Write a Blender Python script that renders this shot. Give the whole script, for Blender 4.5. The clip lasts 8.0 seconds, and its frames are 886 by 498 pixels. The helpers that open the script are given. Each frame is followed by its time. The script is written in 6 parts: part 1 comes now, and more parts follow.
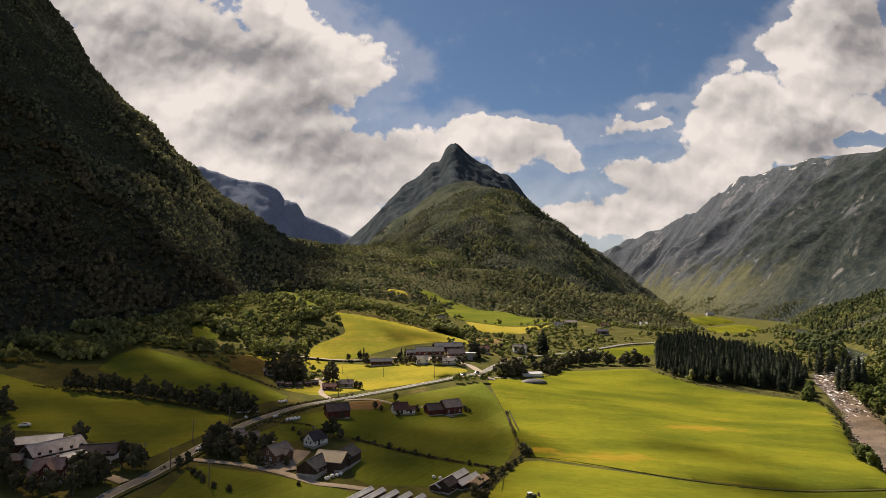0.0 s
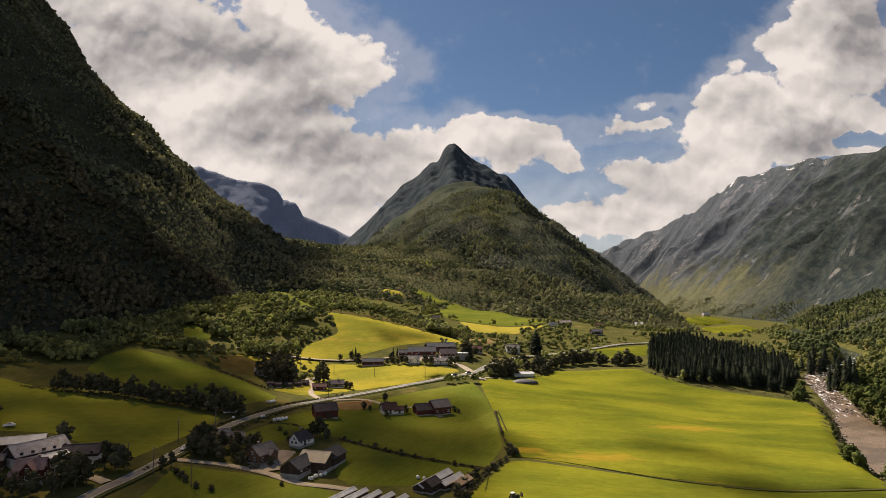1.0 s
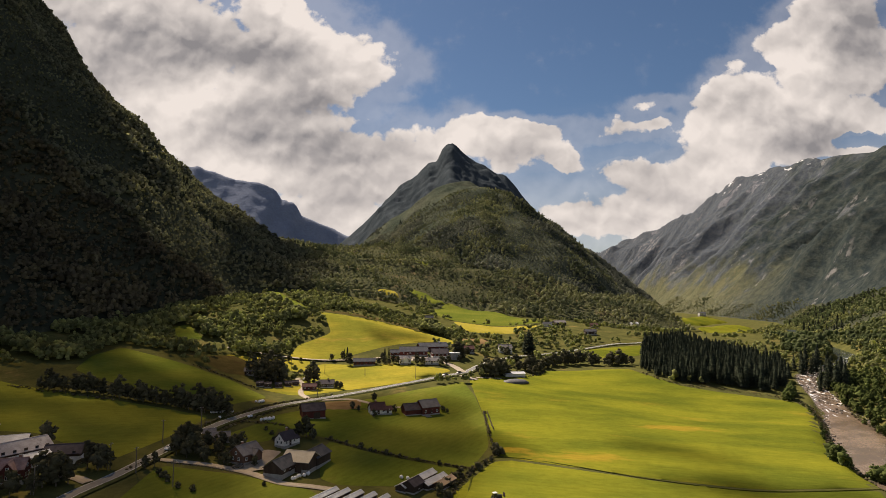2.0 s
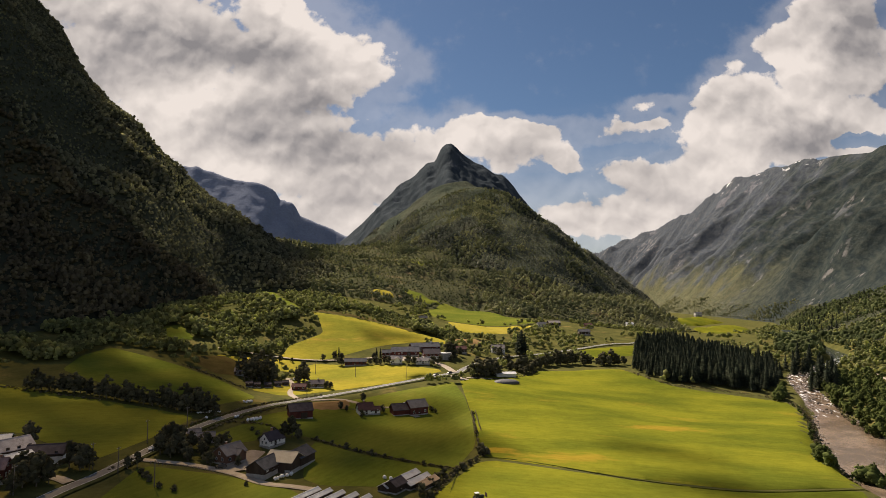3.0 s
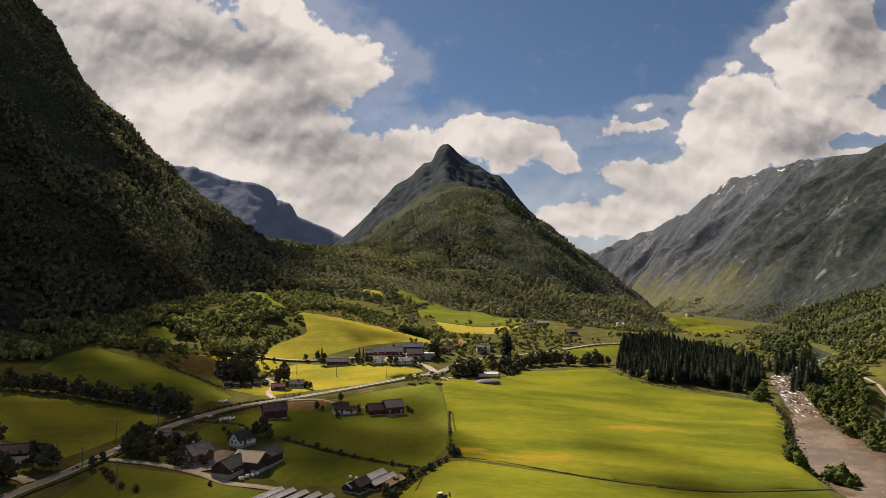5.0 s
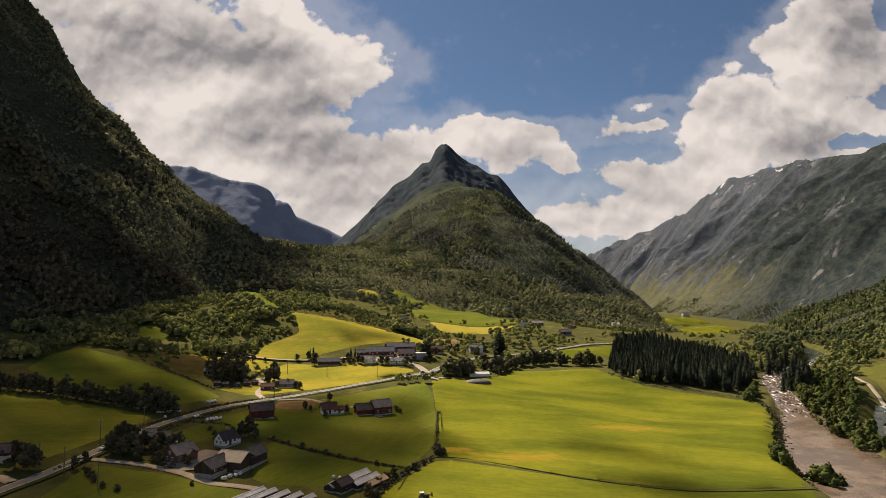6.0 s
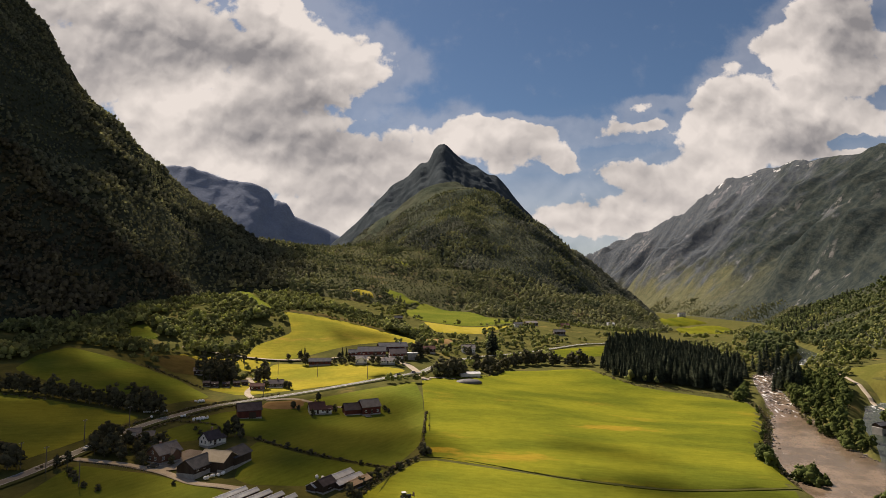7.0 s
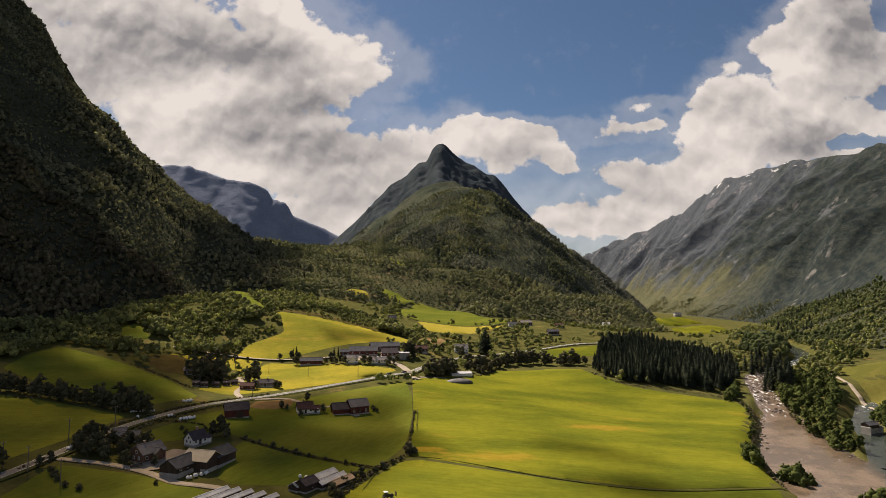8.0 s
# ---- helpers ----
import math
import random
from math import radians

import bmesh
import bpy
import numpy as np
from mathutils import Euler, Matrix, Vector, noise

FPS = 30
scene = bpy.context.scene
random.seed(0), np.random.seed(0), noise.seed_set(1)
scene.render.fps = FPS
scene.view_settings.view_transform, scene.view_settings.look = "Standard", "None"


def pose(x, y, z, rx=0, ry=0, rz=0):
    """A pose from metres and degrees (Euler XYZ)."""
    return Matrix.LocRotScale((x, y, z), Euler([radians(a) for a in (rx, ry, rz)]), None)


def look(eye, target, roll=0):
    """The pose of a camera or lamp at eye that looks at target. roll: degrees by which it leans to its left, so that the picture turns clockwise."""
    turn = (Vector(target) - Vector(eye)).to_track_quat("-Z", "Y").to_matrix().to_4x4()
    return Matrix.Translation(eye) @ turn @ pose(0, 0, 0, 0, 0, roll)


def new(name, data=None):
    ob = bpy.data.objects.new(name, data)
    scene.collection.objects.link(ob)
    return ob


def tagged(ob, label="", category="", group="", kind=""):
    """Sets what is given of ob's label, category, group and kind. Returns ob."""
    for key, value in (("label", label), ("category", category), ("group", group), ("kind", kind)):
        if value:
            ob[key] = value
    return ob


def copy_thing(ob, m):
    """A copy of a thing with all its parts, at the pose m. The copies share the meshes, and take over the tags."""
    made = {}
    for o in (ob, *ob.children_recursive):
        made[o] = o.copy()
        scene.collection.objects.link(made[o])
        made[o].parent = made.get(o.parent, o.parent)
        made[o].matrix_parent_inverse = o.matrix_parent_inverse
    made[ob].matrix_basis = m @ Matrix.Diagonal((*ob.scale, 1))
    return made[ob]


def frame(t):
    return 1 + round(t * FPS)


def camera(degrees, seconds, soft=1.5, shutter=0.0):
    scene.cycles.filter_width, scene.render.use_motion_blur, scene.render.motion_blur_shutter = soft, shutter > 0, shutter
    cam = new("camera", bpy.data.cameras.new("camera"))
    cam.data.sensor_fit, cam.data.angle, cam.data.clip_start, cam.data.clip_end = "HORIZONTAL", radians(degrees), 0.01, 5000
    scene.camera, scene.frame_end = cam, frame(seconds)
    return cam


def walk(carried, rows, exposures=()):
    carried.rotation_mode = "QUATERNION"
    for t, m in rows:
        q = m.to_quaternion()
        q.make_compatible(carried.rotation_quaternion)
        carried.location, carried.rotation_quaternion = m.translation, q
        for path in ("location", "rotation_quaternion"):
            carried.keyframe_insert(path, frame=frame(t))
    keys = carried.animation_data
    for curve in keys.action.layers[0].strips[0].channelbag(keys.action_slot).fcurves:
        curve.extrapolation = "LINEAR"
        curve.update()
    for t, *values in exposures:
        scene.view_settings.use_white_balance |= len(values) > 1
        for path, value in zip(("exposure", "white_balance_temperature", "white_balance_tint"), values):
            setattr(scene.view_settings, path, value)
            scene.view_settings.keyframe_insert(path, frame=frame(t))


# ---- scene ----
cam = camera(74.0, 8.0, soft=0.85)
METRES, EYE, TILT, LEAN, TURN = 48.0, 72.0, 4.35, 0.0, 0.0
ROWS = [
    (0, 0, 0, 0, 0, 0, -0),
    (0.5, 0.0614, 0.0005, -0.0003, -0.03, 0.01, -0),
    (1, 0.1221, 0.002, -0.0018, -0.06, 0.02, -0.01),
    (1.5, 0.1847, 0.0032, -0.0029, -0.09, 0.02, -0.02),
    (3, 0.3745, 0.0082, -0.0052, -0.185, 0.04, -0.06),
    (3.5, 0.4395, 0.0082, -0.0063, -0.217, 0.06, -0.06),
    (4, 0.5032, 0.0093, -0.0073, -0.245, 0.06, -0.07),
    (4.5, 0.5684, 0.01, -0.008, -0.277, 0.06, -0.09),
    (6, 0.7597, 0.0133, -0.0142, -0.375, 0.08, -0.12),
    (6.5, 0.8241, 0.015, -0.0157, -0.408, 0.08, -0.13),
    (7, 0.8875, 0.0157, -0.0169, -0.435, 0.09, -0.15),
    (7.5, 0.951, 0.0173, -0.0189, -0.467, 0.08, -0.17),
    (8, 1.012, 0.0198, -0.019, -0.5, 0.06, -0.18),
]
walk(cam, [(t, pose(0, 0, EYE, TILT, LEAN, TURN) @ pose(METRES * x, METRES * y, METRES * z, 90 + pitch, roll, yaw)) for t, x, y, z, yaw, pitch, roll in ROWS],
     exposures=[(0.0, 0.93, 6750, 16), (8.0, 0.84, 6750, 16)])

# ---- sky, sun and exposure ----
SUN_TURN, SUN_HEIGHT = 34.0, 47.0          # degrees left of straight ahead, and above the horizon
SUN_WAY = Vector((-math.sin(radians(SUN_TURN)) * math.cos(radians(SUN_HEIGHT)), math.cos(radians(SUN_TURN)) * math.cos(radians(SUN_HEIGHT)), math.sin(radians(SUN_HEIGHT))))
sun_data = bpy.data.lights.new("sun", "SUN")
sun_data.energy, sun_data.angle, sun_data.color = 4.6, radians(0.5), (1.0, 0.895, 0.735)
sun = new("sun", sun_data)
sun.matrix_basis = look(SUN_WAY * 100, (0, 0, 0))


class Nodes:
    """A short way to write node trees."""
    def __init__(self, tree):
        self.tree = tree
        tree.nodes.clear()

    def add(self, kind, *inputs, out=0, operation=None):
        node = self.tree.nodes.new(kind)
        if operation:
            node.operation = operation
        for i, value in enumerate(inputs):
            if value is None:
                continue
            if isinstance(value, bpy.types.NodeSocket):
                self.tree.links.new(value, node.inputs[i])
            else:
                node.inputs[i].default_value = value
        return node.outputs[out] if len(node.outputs) else node

    def math(self, op, *inputs):
        return self.add("ShaderNodeMath", *inputs, operation=op)

    def noise(self, vector, scale, detail=4, rough=0.55, warp=0.0):
        return self.add("ShaderNodeTexNoise", vector, None, scale, detail, rough, None, None, warp)

    def ramp(self, value, low, high, to_low=0.0, to_high=1.0, smooth_step=True):
        result = self.add("ShaderNodeMapRange", value, low, high, to_low, to_high)
        result.node.interpolation_type = "SMOOTHSTEP" if smooth_step else "LINEAR"
        return result

    def mix(self, factor, a, b):
        node = self.tree.nodes.new("ShaderNodeMix")
        node.data_type = "RGBA"
        for i, value in ((0, factor), (6, a), (7, b)):
            if isinstance(value, bpy.types.NodeSocket):
                self.tree.links.new(value, node.inputs[i])
            else:
                node.inputs[i].default_value = (*value, 1.0) if isinstance(value, tuple) and len(value) == 3 else value
        return node.outputs[2]


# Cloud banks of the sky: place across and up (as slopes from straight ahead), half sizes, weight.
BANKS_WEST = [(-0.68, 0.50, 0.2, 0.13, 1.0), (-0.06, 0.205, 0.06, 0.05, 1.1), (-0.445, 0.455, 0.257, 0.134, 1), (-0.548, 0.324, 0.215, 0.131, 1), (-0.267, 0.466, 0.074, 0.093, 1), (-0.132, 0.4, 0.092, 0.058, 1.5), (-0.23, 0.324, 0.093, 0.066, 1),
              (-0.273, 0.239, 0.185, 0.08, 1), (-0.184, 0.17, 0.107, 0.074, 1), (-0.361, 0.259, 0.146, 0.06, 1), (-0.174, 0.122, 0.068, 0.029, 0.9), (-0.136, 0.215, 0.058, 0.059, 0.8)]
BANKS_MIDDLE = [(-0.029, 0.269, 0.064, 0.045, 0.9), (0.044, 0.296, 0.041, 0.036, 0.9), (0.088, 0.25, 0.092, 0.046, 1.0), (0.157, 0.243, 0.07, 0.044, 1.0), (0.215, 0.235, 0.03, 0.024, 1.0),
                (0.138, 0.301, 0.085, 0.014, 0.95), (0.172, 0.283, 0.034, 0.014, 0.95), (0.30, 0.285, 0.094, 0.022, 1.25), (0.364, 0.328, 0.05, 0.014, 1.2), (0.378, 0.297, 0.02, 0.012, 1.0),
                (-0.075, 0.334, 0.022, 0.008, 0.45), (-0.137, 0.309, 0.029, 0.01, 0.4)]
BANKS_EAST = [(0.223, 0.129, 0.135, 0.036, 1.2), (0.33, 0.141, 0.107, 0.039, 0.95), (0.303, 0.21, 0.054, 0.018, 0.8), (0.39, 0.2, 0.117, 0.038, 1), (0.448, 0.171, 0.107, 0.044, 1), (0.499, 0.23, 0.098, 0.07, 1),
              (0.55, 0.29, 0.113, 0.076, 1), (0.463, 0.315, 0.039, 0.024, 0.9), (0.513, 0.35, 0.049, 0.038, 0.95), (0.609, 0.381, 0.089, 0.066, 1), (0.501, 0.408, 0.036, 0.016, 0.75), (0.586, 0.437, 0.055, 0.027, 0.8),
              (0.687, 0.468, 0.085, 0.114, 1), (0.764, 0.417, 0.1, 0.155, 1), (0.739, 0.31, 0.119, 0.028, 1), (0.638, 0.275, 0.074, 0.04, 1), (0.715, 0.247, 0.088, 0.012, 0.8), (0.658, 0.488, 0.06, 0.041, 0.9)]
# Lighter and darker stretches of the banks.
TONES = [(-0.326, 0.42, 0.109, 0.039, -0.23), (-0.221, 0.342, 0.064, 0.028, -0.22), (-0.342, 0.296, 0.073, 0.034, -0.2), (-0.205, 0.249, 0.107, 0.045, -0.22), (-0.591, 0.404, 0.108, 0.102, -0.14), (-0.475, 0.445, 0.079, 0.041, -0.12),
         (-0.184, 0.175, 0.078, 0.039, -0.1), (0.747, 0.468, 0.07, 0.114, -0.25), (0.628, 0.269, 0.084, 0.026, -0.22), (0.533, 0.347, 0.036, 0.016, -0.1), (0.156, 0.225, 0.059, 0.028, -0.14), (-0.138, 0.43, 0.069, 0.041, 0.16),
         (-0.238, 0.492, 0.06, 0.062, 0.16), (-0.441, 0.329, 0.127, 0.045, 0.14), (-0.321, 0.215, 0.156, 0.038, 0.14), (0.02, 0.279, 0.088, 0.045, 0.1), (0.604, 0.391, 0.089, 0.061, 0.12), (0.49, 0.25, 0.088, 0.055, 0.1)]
world = bpy.data.worlds.new("sky")
scene.world = world
world.use_nodes = True
w = Nodes(world.node_tree)
way = w.add("ShaderNodeTexCoord")
sky = w.add("ShaderNodeTexSky")
sky.node.sky_type, sky.node.sun_disc = "NISHITA", False
sky.node.sun_elevation, sky.node.sun_rotation = radians(SUN_HEIGHT), radians(-SUN_TURN)
sky.node.altitude, sky.node.dust_density, sky.node.ozone_density = 100.0, 0.4, 2.0
parts = w.add("ShaderNodeSeparateXYZ", way).node
ahead = w.math("MAXIMUM", parts.outputs[1], 0.15)
across, up = w.math("DIVIDE", parts.outputs[0], ahead), w.math("DIVIDE", parts.outputs[2], ahead)
plane = w.add("ShaderNodeCombineXYZ", across, up, 0.0)
high_plane = w.add("ShaderNodeVectorMath", plane, (1.0, 1.1, 1.0), operation="MULTIPLY")


def drift(vector, scale, reach, detail=5):
    """A vector pushed about by noise, for ragged cloud outlines."""
    push = w.add("ShaderNodeVectorMath", w.add("ShaderNodeTexNoise", plane, None, scale, detail, 0.6, out=1), (0.5, 0.5, 0.5), operation="SUBTRACT")
    return w.add("ShaderNodeVectorMath", push, (reach, reach * 0.8, 0.0), vector, operation="MULTIPLY_ADD")


def puffs(vector, scale):
    """Rounded heads, as of a cauliflower: 1 in their middles."""
    node = w.add("ShaderNodeTexVoronoi", vector, None, scale, 2.0, 0.5).node
    node.feature = "SMOOTH_F1"
    node.inputs["Smoothness"].default_value = 0.55
    return w.math("SUBTRACT", 1.0, node.outputs["Distance"])


def spot(vector, u, v, su, sv, outer, inner, weight):
    """A soft oval of the given weight."""
    near = w.add("ShaderNodeVectorMath", w.add("ShaderNodeVectorMath", vector, (u, v, 0), operation="SUBTRACT"), (1 / su, 1 / sv, 0), operation="MULTIPLY")
    return w.ramp(w.add("ShaderNodeVectorMath", near, operation="LENGTH", out=1), outer, inner, 0.0, weight)


ragged = drift(drift(plane, 7.0, 0.07), 26.0, 0.022, 6)
bank = 0.0
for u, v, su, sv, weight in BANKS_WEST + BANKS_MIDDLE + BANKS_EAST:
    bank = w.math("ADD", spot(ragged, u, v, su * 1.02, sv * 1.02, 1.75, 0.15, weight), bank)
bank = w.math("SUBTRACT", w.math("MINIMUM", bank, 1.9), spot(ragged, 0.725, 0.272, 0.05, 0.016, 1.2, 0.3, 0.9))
front_half = w.ramp(parts.outputs[1], 0.2, 0.5)
around = w.ramp(w.noise(way, 2.2, 5, 0.6), 0.42, 0.62)
bank = w.add("ShaderNodeMix", front_half, None, around, bank)
fine = w.noise(high_plane, 16.0, 9, 0.62, 0.2)
head_place = drift(high_plane, 12.0, 0.05)
LIGHT_STEP = (-0.006, 0.017, 0.0)
lit_place = w.add("ShaderNodeVectorMath", head_place, LIGHT_STEP, operation="ADD")
big, small = puffs(head_place, 10.0), puffs(head_place, 27.0)
big_lit, small_lit = puffs(lit_place, 10.0), puffs(lit_place, 27.0)
heads = w.math("MULTIPLY_ADD", small, 0.45, big)
heads_lit = w.math("MULTIPLY_ADD", small_lit, 0.45, big_lit)
density = w.math("MULTIPLY_ADD", w.math("SUBTRACT", heads, 0.88), 0.95, w.math("MULTIPLY_ADD", w.math("SUBTRACT", fine, 0.5), 1.6, bank))
thin = w.ramp(w.math("MULTIPLY_ADD", w.math("SUBTRACT", fine, 0.5), 1.6, bank), 0.05, 0.8, 0.0, 0.24)
veil = w.ramp(w.math("MULTIPLY_ADD", w.noise(w.add("ShaderNodeVectorMath", plane, (0.5, 2.0, 1.0), operation="MULTIPLY"), 5.0, 5, 0.6), 0.10, parts.outputs[2]), 0.36, 0.14, 0.0, 0.42)
cover = w.math("MAXIMUM", w.ramp(density, 0.28, 0.62), w.math("MAXIMUM", thin, veil))
# light from above and behind: heads bright on their upper sides, grey where the bank is deep
side_lit = w.math("MULTIPLY", w.math("SUBTRACT", heads, heads_lit), 0.7)
tone = w.math("MULTIPLY_ADD", w.math("SUBTRACT", fine, 0.5), 0.26, w.math("ADD", side_lit, 0.55))
tone = w.math("MULTIPLY_ADD", w.math("SUBTRACT", w.noise(high_plane, 4.5, 6, 0.6, 0.4), 0.5), 0.42, tone)
tone = w.math("MULTIPLY_ADD", w.ramp(density, 1.3, 0.40), 0.12, tone)
soft_place = drift(plane, 9.0, 0.09)
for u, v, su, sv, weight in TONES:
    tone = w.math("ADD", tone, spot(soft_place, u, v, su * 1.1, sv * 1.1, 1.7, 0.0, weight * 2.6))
light_part = w.ramp(tone, -0.12, 0.95, 0.0, 1.0, False)
cloud = w.mix(light_part, (0.165, 0.164, 0.168), (0.535, 0.508, 0.470))
dim = w.add("ShaderNodeVectorMath", sky, (0.030, 0.036, 0.0395), operation="MULTIPLY")
colour = w.mix(cover, dim, cloud)
w.add("ShaderNodeOutputWorld", w.add("ShaderNodeBackground", colour, 0.82))

# ---- materials ----
def material(name, colours, size, rough=0.85, bump=0.3, bump_size=None, fine=0.35, island=0.0, each=0.0, translucent=0.0, metal=0.0, stretch=(1, 1, 1), own=False, gloss=0.5):
    """A surface of two or three colours mixed by noise at two scales. size: metres of the coarse patches; island, each: how far
    single pieces differ in brightness; own: keep the pattern with the object."""
    m = bpy.data.materials.new(name)
    m.use_nodes = True
    n = Nodes(m.node_tree)
    place = n.add("ShaderNodeTexCoord", out=3) if own else n.add("ShaderNodeNewGeometry", out=0)
    place = n.add("ShaderNodeVectorMath", place, stretch, operation="MULTIPLY")
    coarse = n.ramp(n.noise(place, 1.0 / size, 5, 0.6), 0.32, 0.68)
    grain = n.noise(place, 9.0 / size, 5, 0.65)
    colour = n.mix(coarse, colours[0], colours[1])
    if len(colours) > 2:
        colour = n.mix(n.ramp(n.noise(n.add("ShaderNodeVectorMath", place, (31, 7, 3), operation="ADD"), 0.6 / size, 6, 0.65), 0.55, 0.72), colour, colours[2])
    value = n.math("MULTIPLY_ADD", n.math("SUBTRACT", grain, 0.5), 2 * fine, 1.0)
    if island:
        value = n.math("MULTIPLY", value, n.ramp(n.add("ShaderNodeNewGeometry", out=8), 0, 1, 1 - island, 1 + island, False))
    if each:
        value = n.math("MULTIPLY", value, n.ramp(n.add("ShaderNodeObjectInfo", out=5), 0, 1, 1 - each, 1 + each, False))
    colour = n.add("ShaderNodeVectorMath", colour, n.add("ShaderNodeCombineXYZ", value, value, value), operation="MULTIPLY")
    shader = n.tree.nodes.new("ShaderNodeBsdfPrincipled")
    n.tree.links.new(colour, shader.inputs["Base Color"])
    shader.inputs["Roughness"].default_value = rough
    shader.inputs["Metallic"].default_value = metal
    shader.inputs["Specular IOR Level"].default_value = gloss
    if bump:
        height = n.noise(place, 1.0 / (bump_size or size / 12), 4, 0.6)
        relief = n.tree.nodes.new("ShaderNodeBump")
        relief.inputs["Strength"].default_value, relief.inputs["Distance"].default_value = bump, (bump_size or size / 12) * 0.5
        n.tree.links.new(height, relief.inputs["Height"])
        n.tree.links.new(relief.outputs[0], shader.inputs["Normal"])
    result = shader.outputs[0]
    if translucent:
        glow = n.add("ShaderNodeBsdfTranslucent", n.add("ShaderNodeVectorMath", colour, (1.28, 1.34, 0.92), operation="MULTIPLY"))
        result = n.add("ShaderNodeMixShader", translucent, result, glow)
    n.add("ShaderNodeOutputMaterial", result)
    return m


SCRUB = material("scrub", ((0.064, 0.067, 0.023), (0.102, 0.098, 0.032), (0.170, 0.130, 0.047)), 14, 0.95, 0.6, 0.8, gloss=0.0)
THICKET = material("thicket_ground", ((0.052, 0.057, 0.031), (0.086, 0.085, 0.044), (0.156, 0.122, 0.065)), 24, 0.95, 0.8, 1.6, gloss=0.0)
MOUNTAIN_GREEN = material("mountain_green", ((0.040, 0.045, 0.030), (0.060, 0.064, 0.040), (0.070, 0.066, 0.046)), 40, 0.95, 0.8, 7, gloss=0.0)
# Blue cast over the peak's green and grey: haze put into the colour.
PEAK_HAZE_GREEN = material("hazy_peak_green", ((0.042, 0.052, 0.060), (0.058, 0.069, 0.077), (0.074, 0.085, 0.100)), 60, 0.95, 0.6, 10, 0.35, stretch=(1.3, 0.6, 0.4), gloss=0.0)
HEATH = material("heath", ((0.045, 0.055, 0.041), (0.077, 0.083, 0.057), (0.063, 0.067, 0.049)), 90, 0.95, 1.0, 6, 0.6, stretch=(1, 0.6, 1), gloss=0.0)


def wall_material():
    """Green slopes cut by streaks of bare rock, with snow left near the crest; haze is put into the far colours."""
    m = bpy.data.materials.new("hazy_rocky_slope")
    m.use_nodes = True
    n = Nodes(m.node_tree)
    place = n.add("ShaderNodeNewGeometry", out=0)
    height = n.add("ShaderNodeSeparateXYZ", place).node.outputs[2]
    long_way = n.add("ShaderNodeVectorMath", place, (1.0, 0.9, 0.9), operation="MULTIPLY")
    streak = n.noise(n.add("ShaderNodeVectorMath", place, (0.009, 0.0080, 0.006), operation="MULTIPLY"), 1.0, 8, 0.62, 0.4)
    patch = n.noise(long_way, 0.010, 8, 0.62)
    speck = n.noise(long_way, 0.055, 8, 0.7)
    stone = n.mix(n.ramp(speck, 0.35, 0.65), (0.086, 0.094, 0.110), (0.178, 0.178, 0.193))
    bare = n.ramp(n.math("MULTIPLY_ADD", height, 0.00022, n.math("MULTIPLY_ADD", patch, 0.45, streak)), 0.925, 0.99)
    # Near: dark woods. Far: bluer and paler, for haze put into the colour.
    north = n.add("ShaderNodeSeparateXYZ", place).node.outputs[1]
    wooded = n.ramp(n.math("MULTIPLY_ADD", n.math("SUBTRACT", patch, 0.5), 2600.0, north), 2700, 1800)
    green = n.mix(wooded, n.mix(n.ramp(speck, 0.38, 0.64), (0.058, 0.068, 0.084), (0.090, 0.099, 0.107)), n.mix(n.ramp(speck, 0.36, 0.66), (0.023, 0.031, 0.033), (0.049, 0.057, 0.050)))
    low_slope = n.math("MULTIPLY", n.ramp(n.math("MULTIPLY_ADD", n.math("SUBTRACT", patch, 0.5), 500.0, height), 230, 60), n.ramp(north, 1500, 2100))
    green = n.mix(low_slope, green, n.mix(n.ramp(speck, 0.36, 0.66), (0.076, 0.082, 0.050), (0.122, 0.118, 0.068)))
    colour = n.mix(n.math("MULTIPLY", bare, n.ramp(wooded, 0, 1, 1.0, 0.45)), green, stone)
    outcrop = n.math("MULTIPLY", n.ramp(n.noise(n.add("ShaderNodeVectorMath", place, (0.0042, 0.0075, 0.0042), operation="MULTIPLY"), 1.0, 3, 0.5), 0.60, 0.68), n.ramp(n.noise(n.add("ShaderNodeVectorMath", place, (0.035, 0.045, 0.022), operation="MULTIPLY"), 1.0, 5, 0.65), 0.52, 0.60))
    colour = n.mix(n.math("MULTIPLY", outcrop, 0.55), colour, (0.27, 0.255, 0.25))
    snow = n.math("MULTIPLY", n.ramp(height, 560, 640), n.ramp(n.noise(n.add("ShaderNodeVectorMath", place, (0.02, 0.012, 0.05), operation="MULTIPLY"), 1.0, 4, 0.6), 0.62, 0.66))
    colour = n.mix(snow, colour, (0.8, 0.8, 0.82))
    shader = n.tree.nodes.new("ShaderNodeBsdfPrincipled")
    n.tree.links.new(colour, shader.inputs["Base Color"])
    shader.inputs["Roughness"].default_value, shader.inputs["Specular IOR Level"].default_value = 0.95, 0.0
    relief = n.tree.nodes.new("ShaderNodeBump")
    relief.inputs["Strength"].default_value, relief.inputs["Distance"].default_value = 0.45, 14.0
    n.tree.links.new(n.math("ADD", n.math("MULTIPLY", patch, 1.2), speck), relief.inputs["Height"])
    n.tree.links.new(relief.outputs[0], shader.inputs["Normal"])
    n.add("ShaderNodeOutputMaterial", shader.outputs[0])
    return m


WALL_GREEN = wall_material()
# The pale blue is distance haze put into the rock's colour.
HAZE_ROCK = material("hazy_far_rock", ((0.180, 0.206, 0.270), (0.216, 0.244, 0.311), (0.246, 0.269, 0.324)), 140, 0.95, 0.35, 26, 0.25, gloss=0.0)


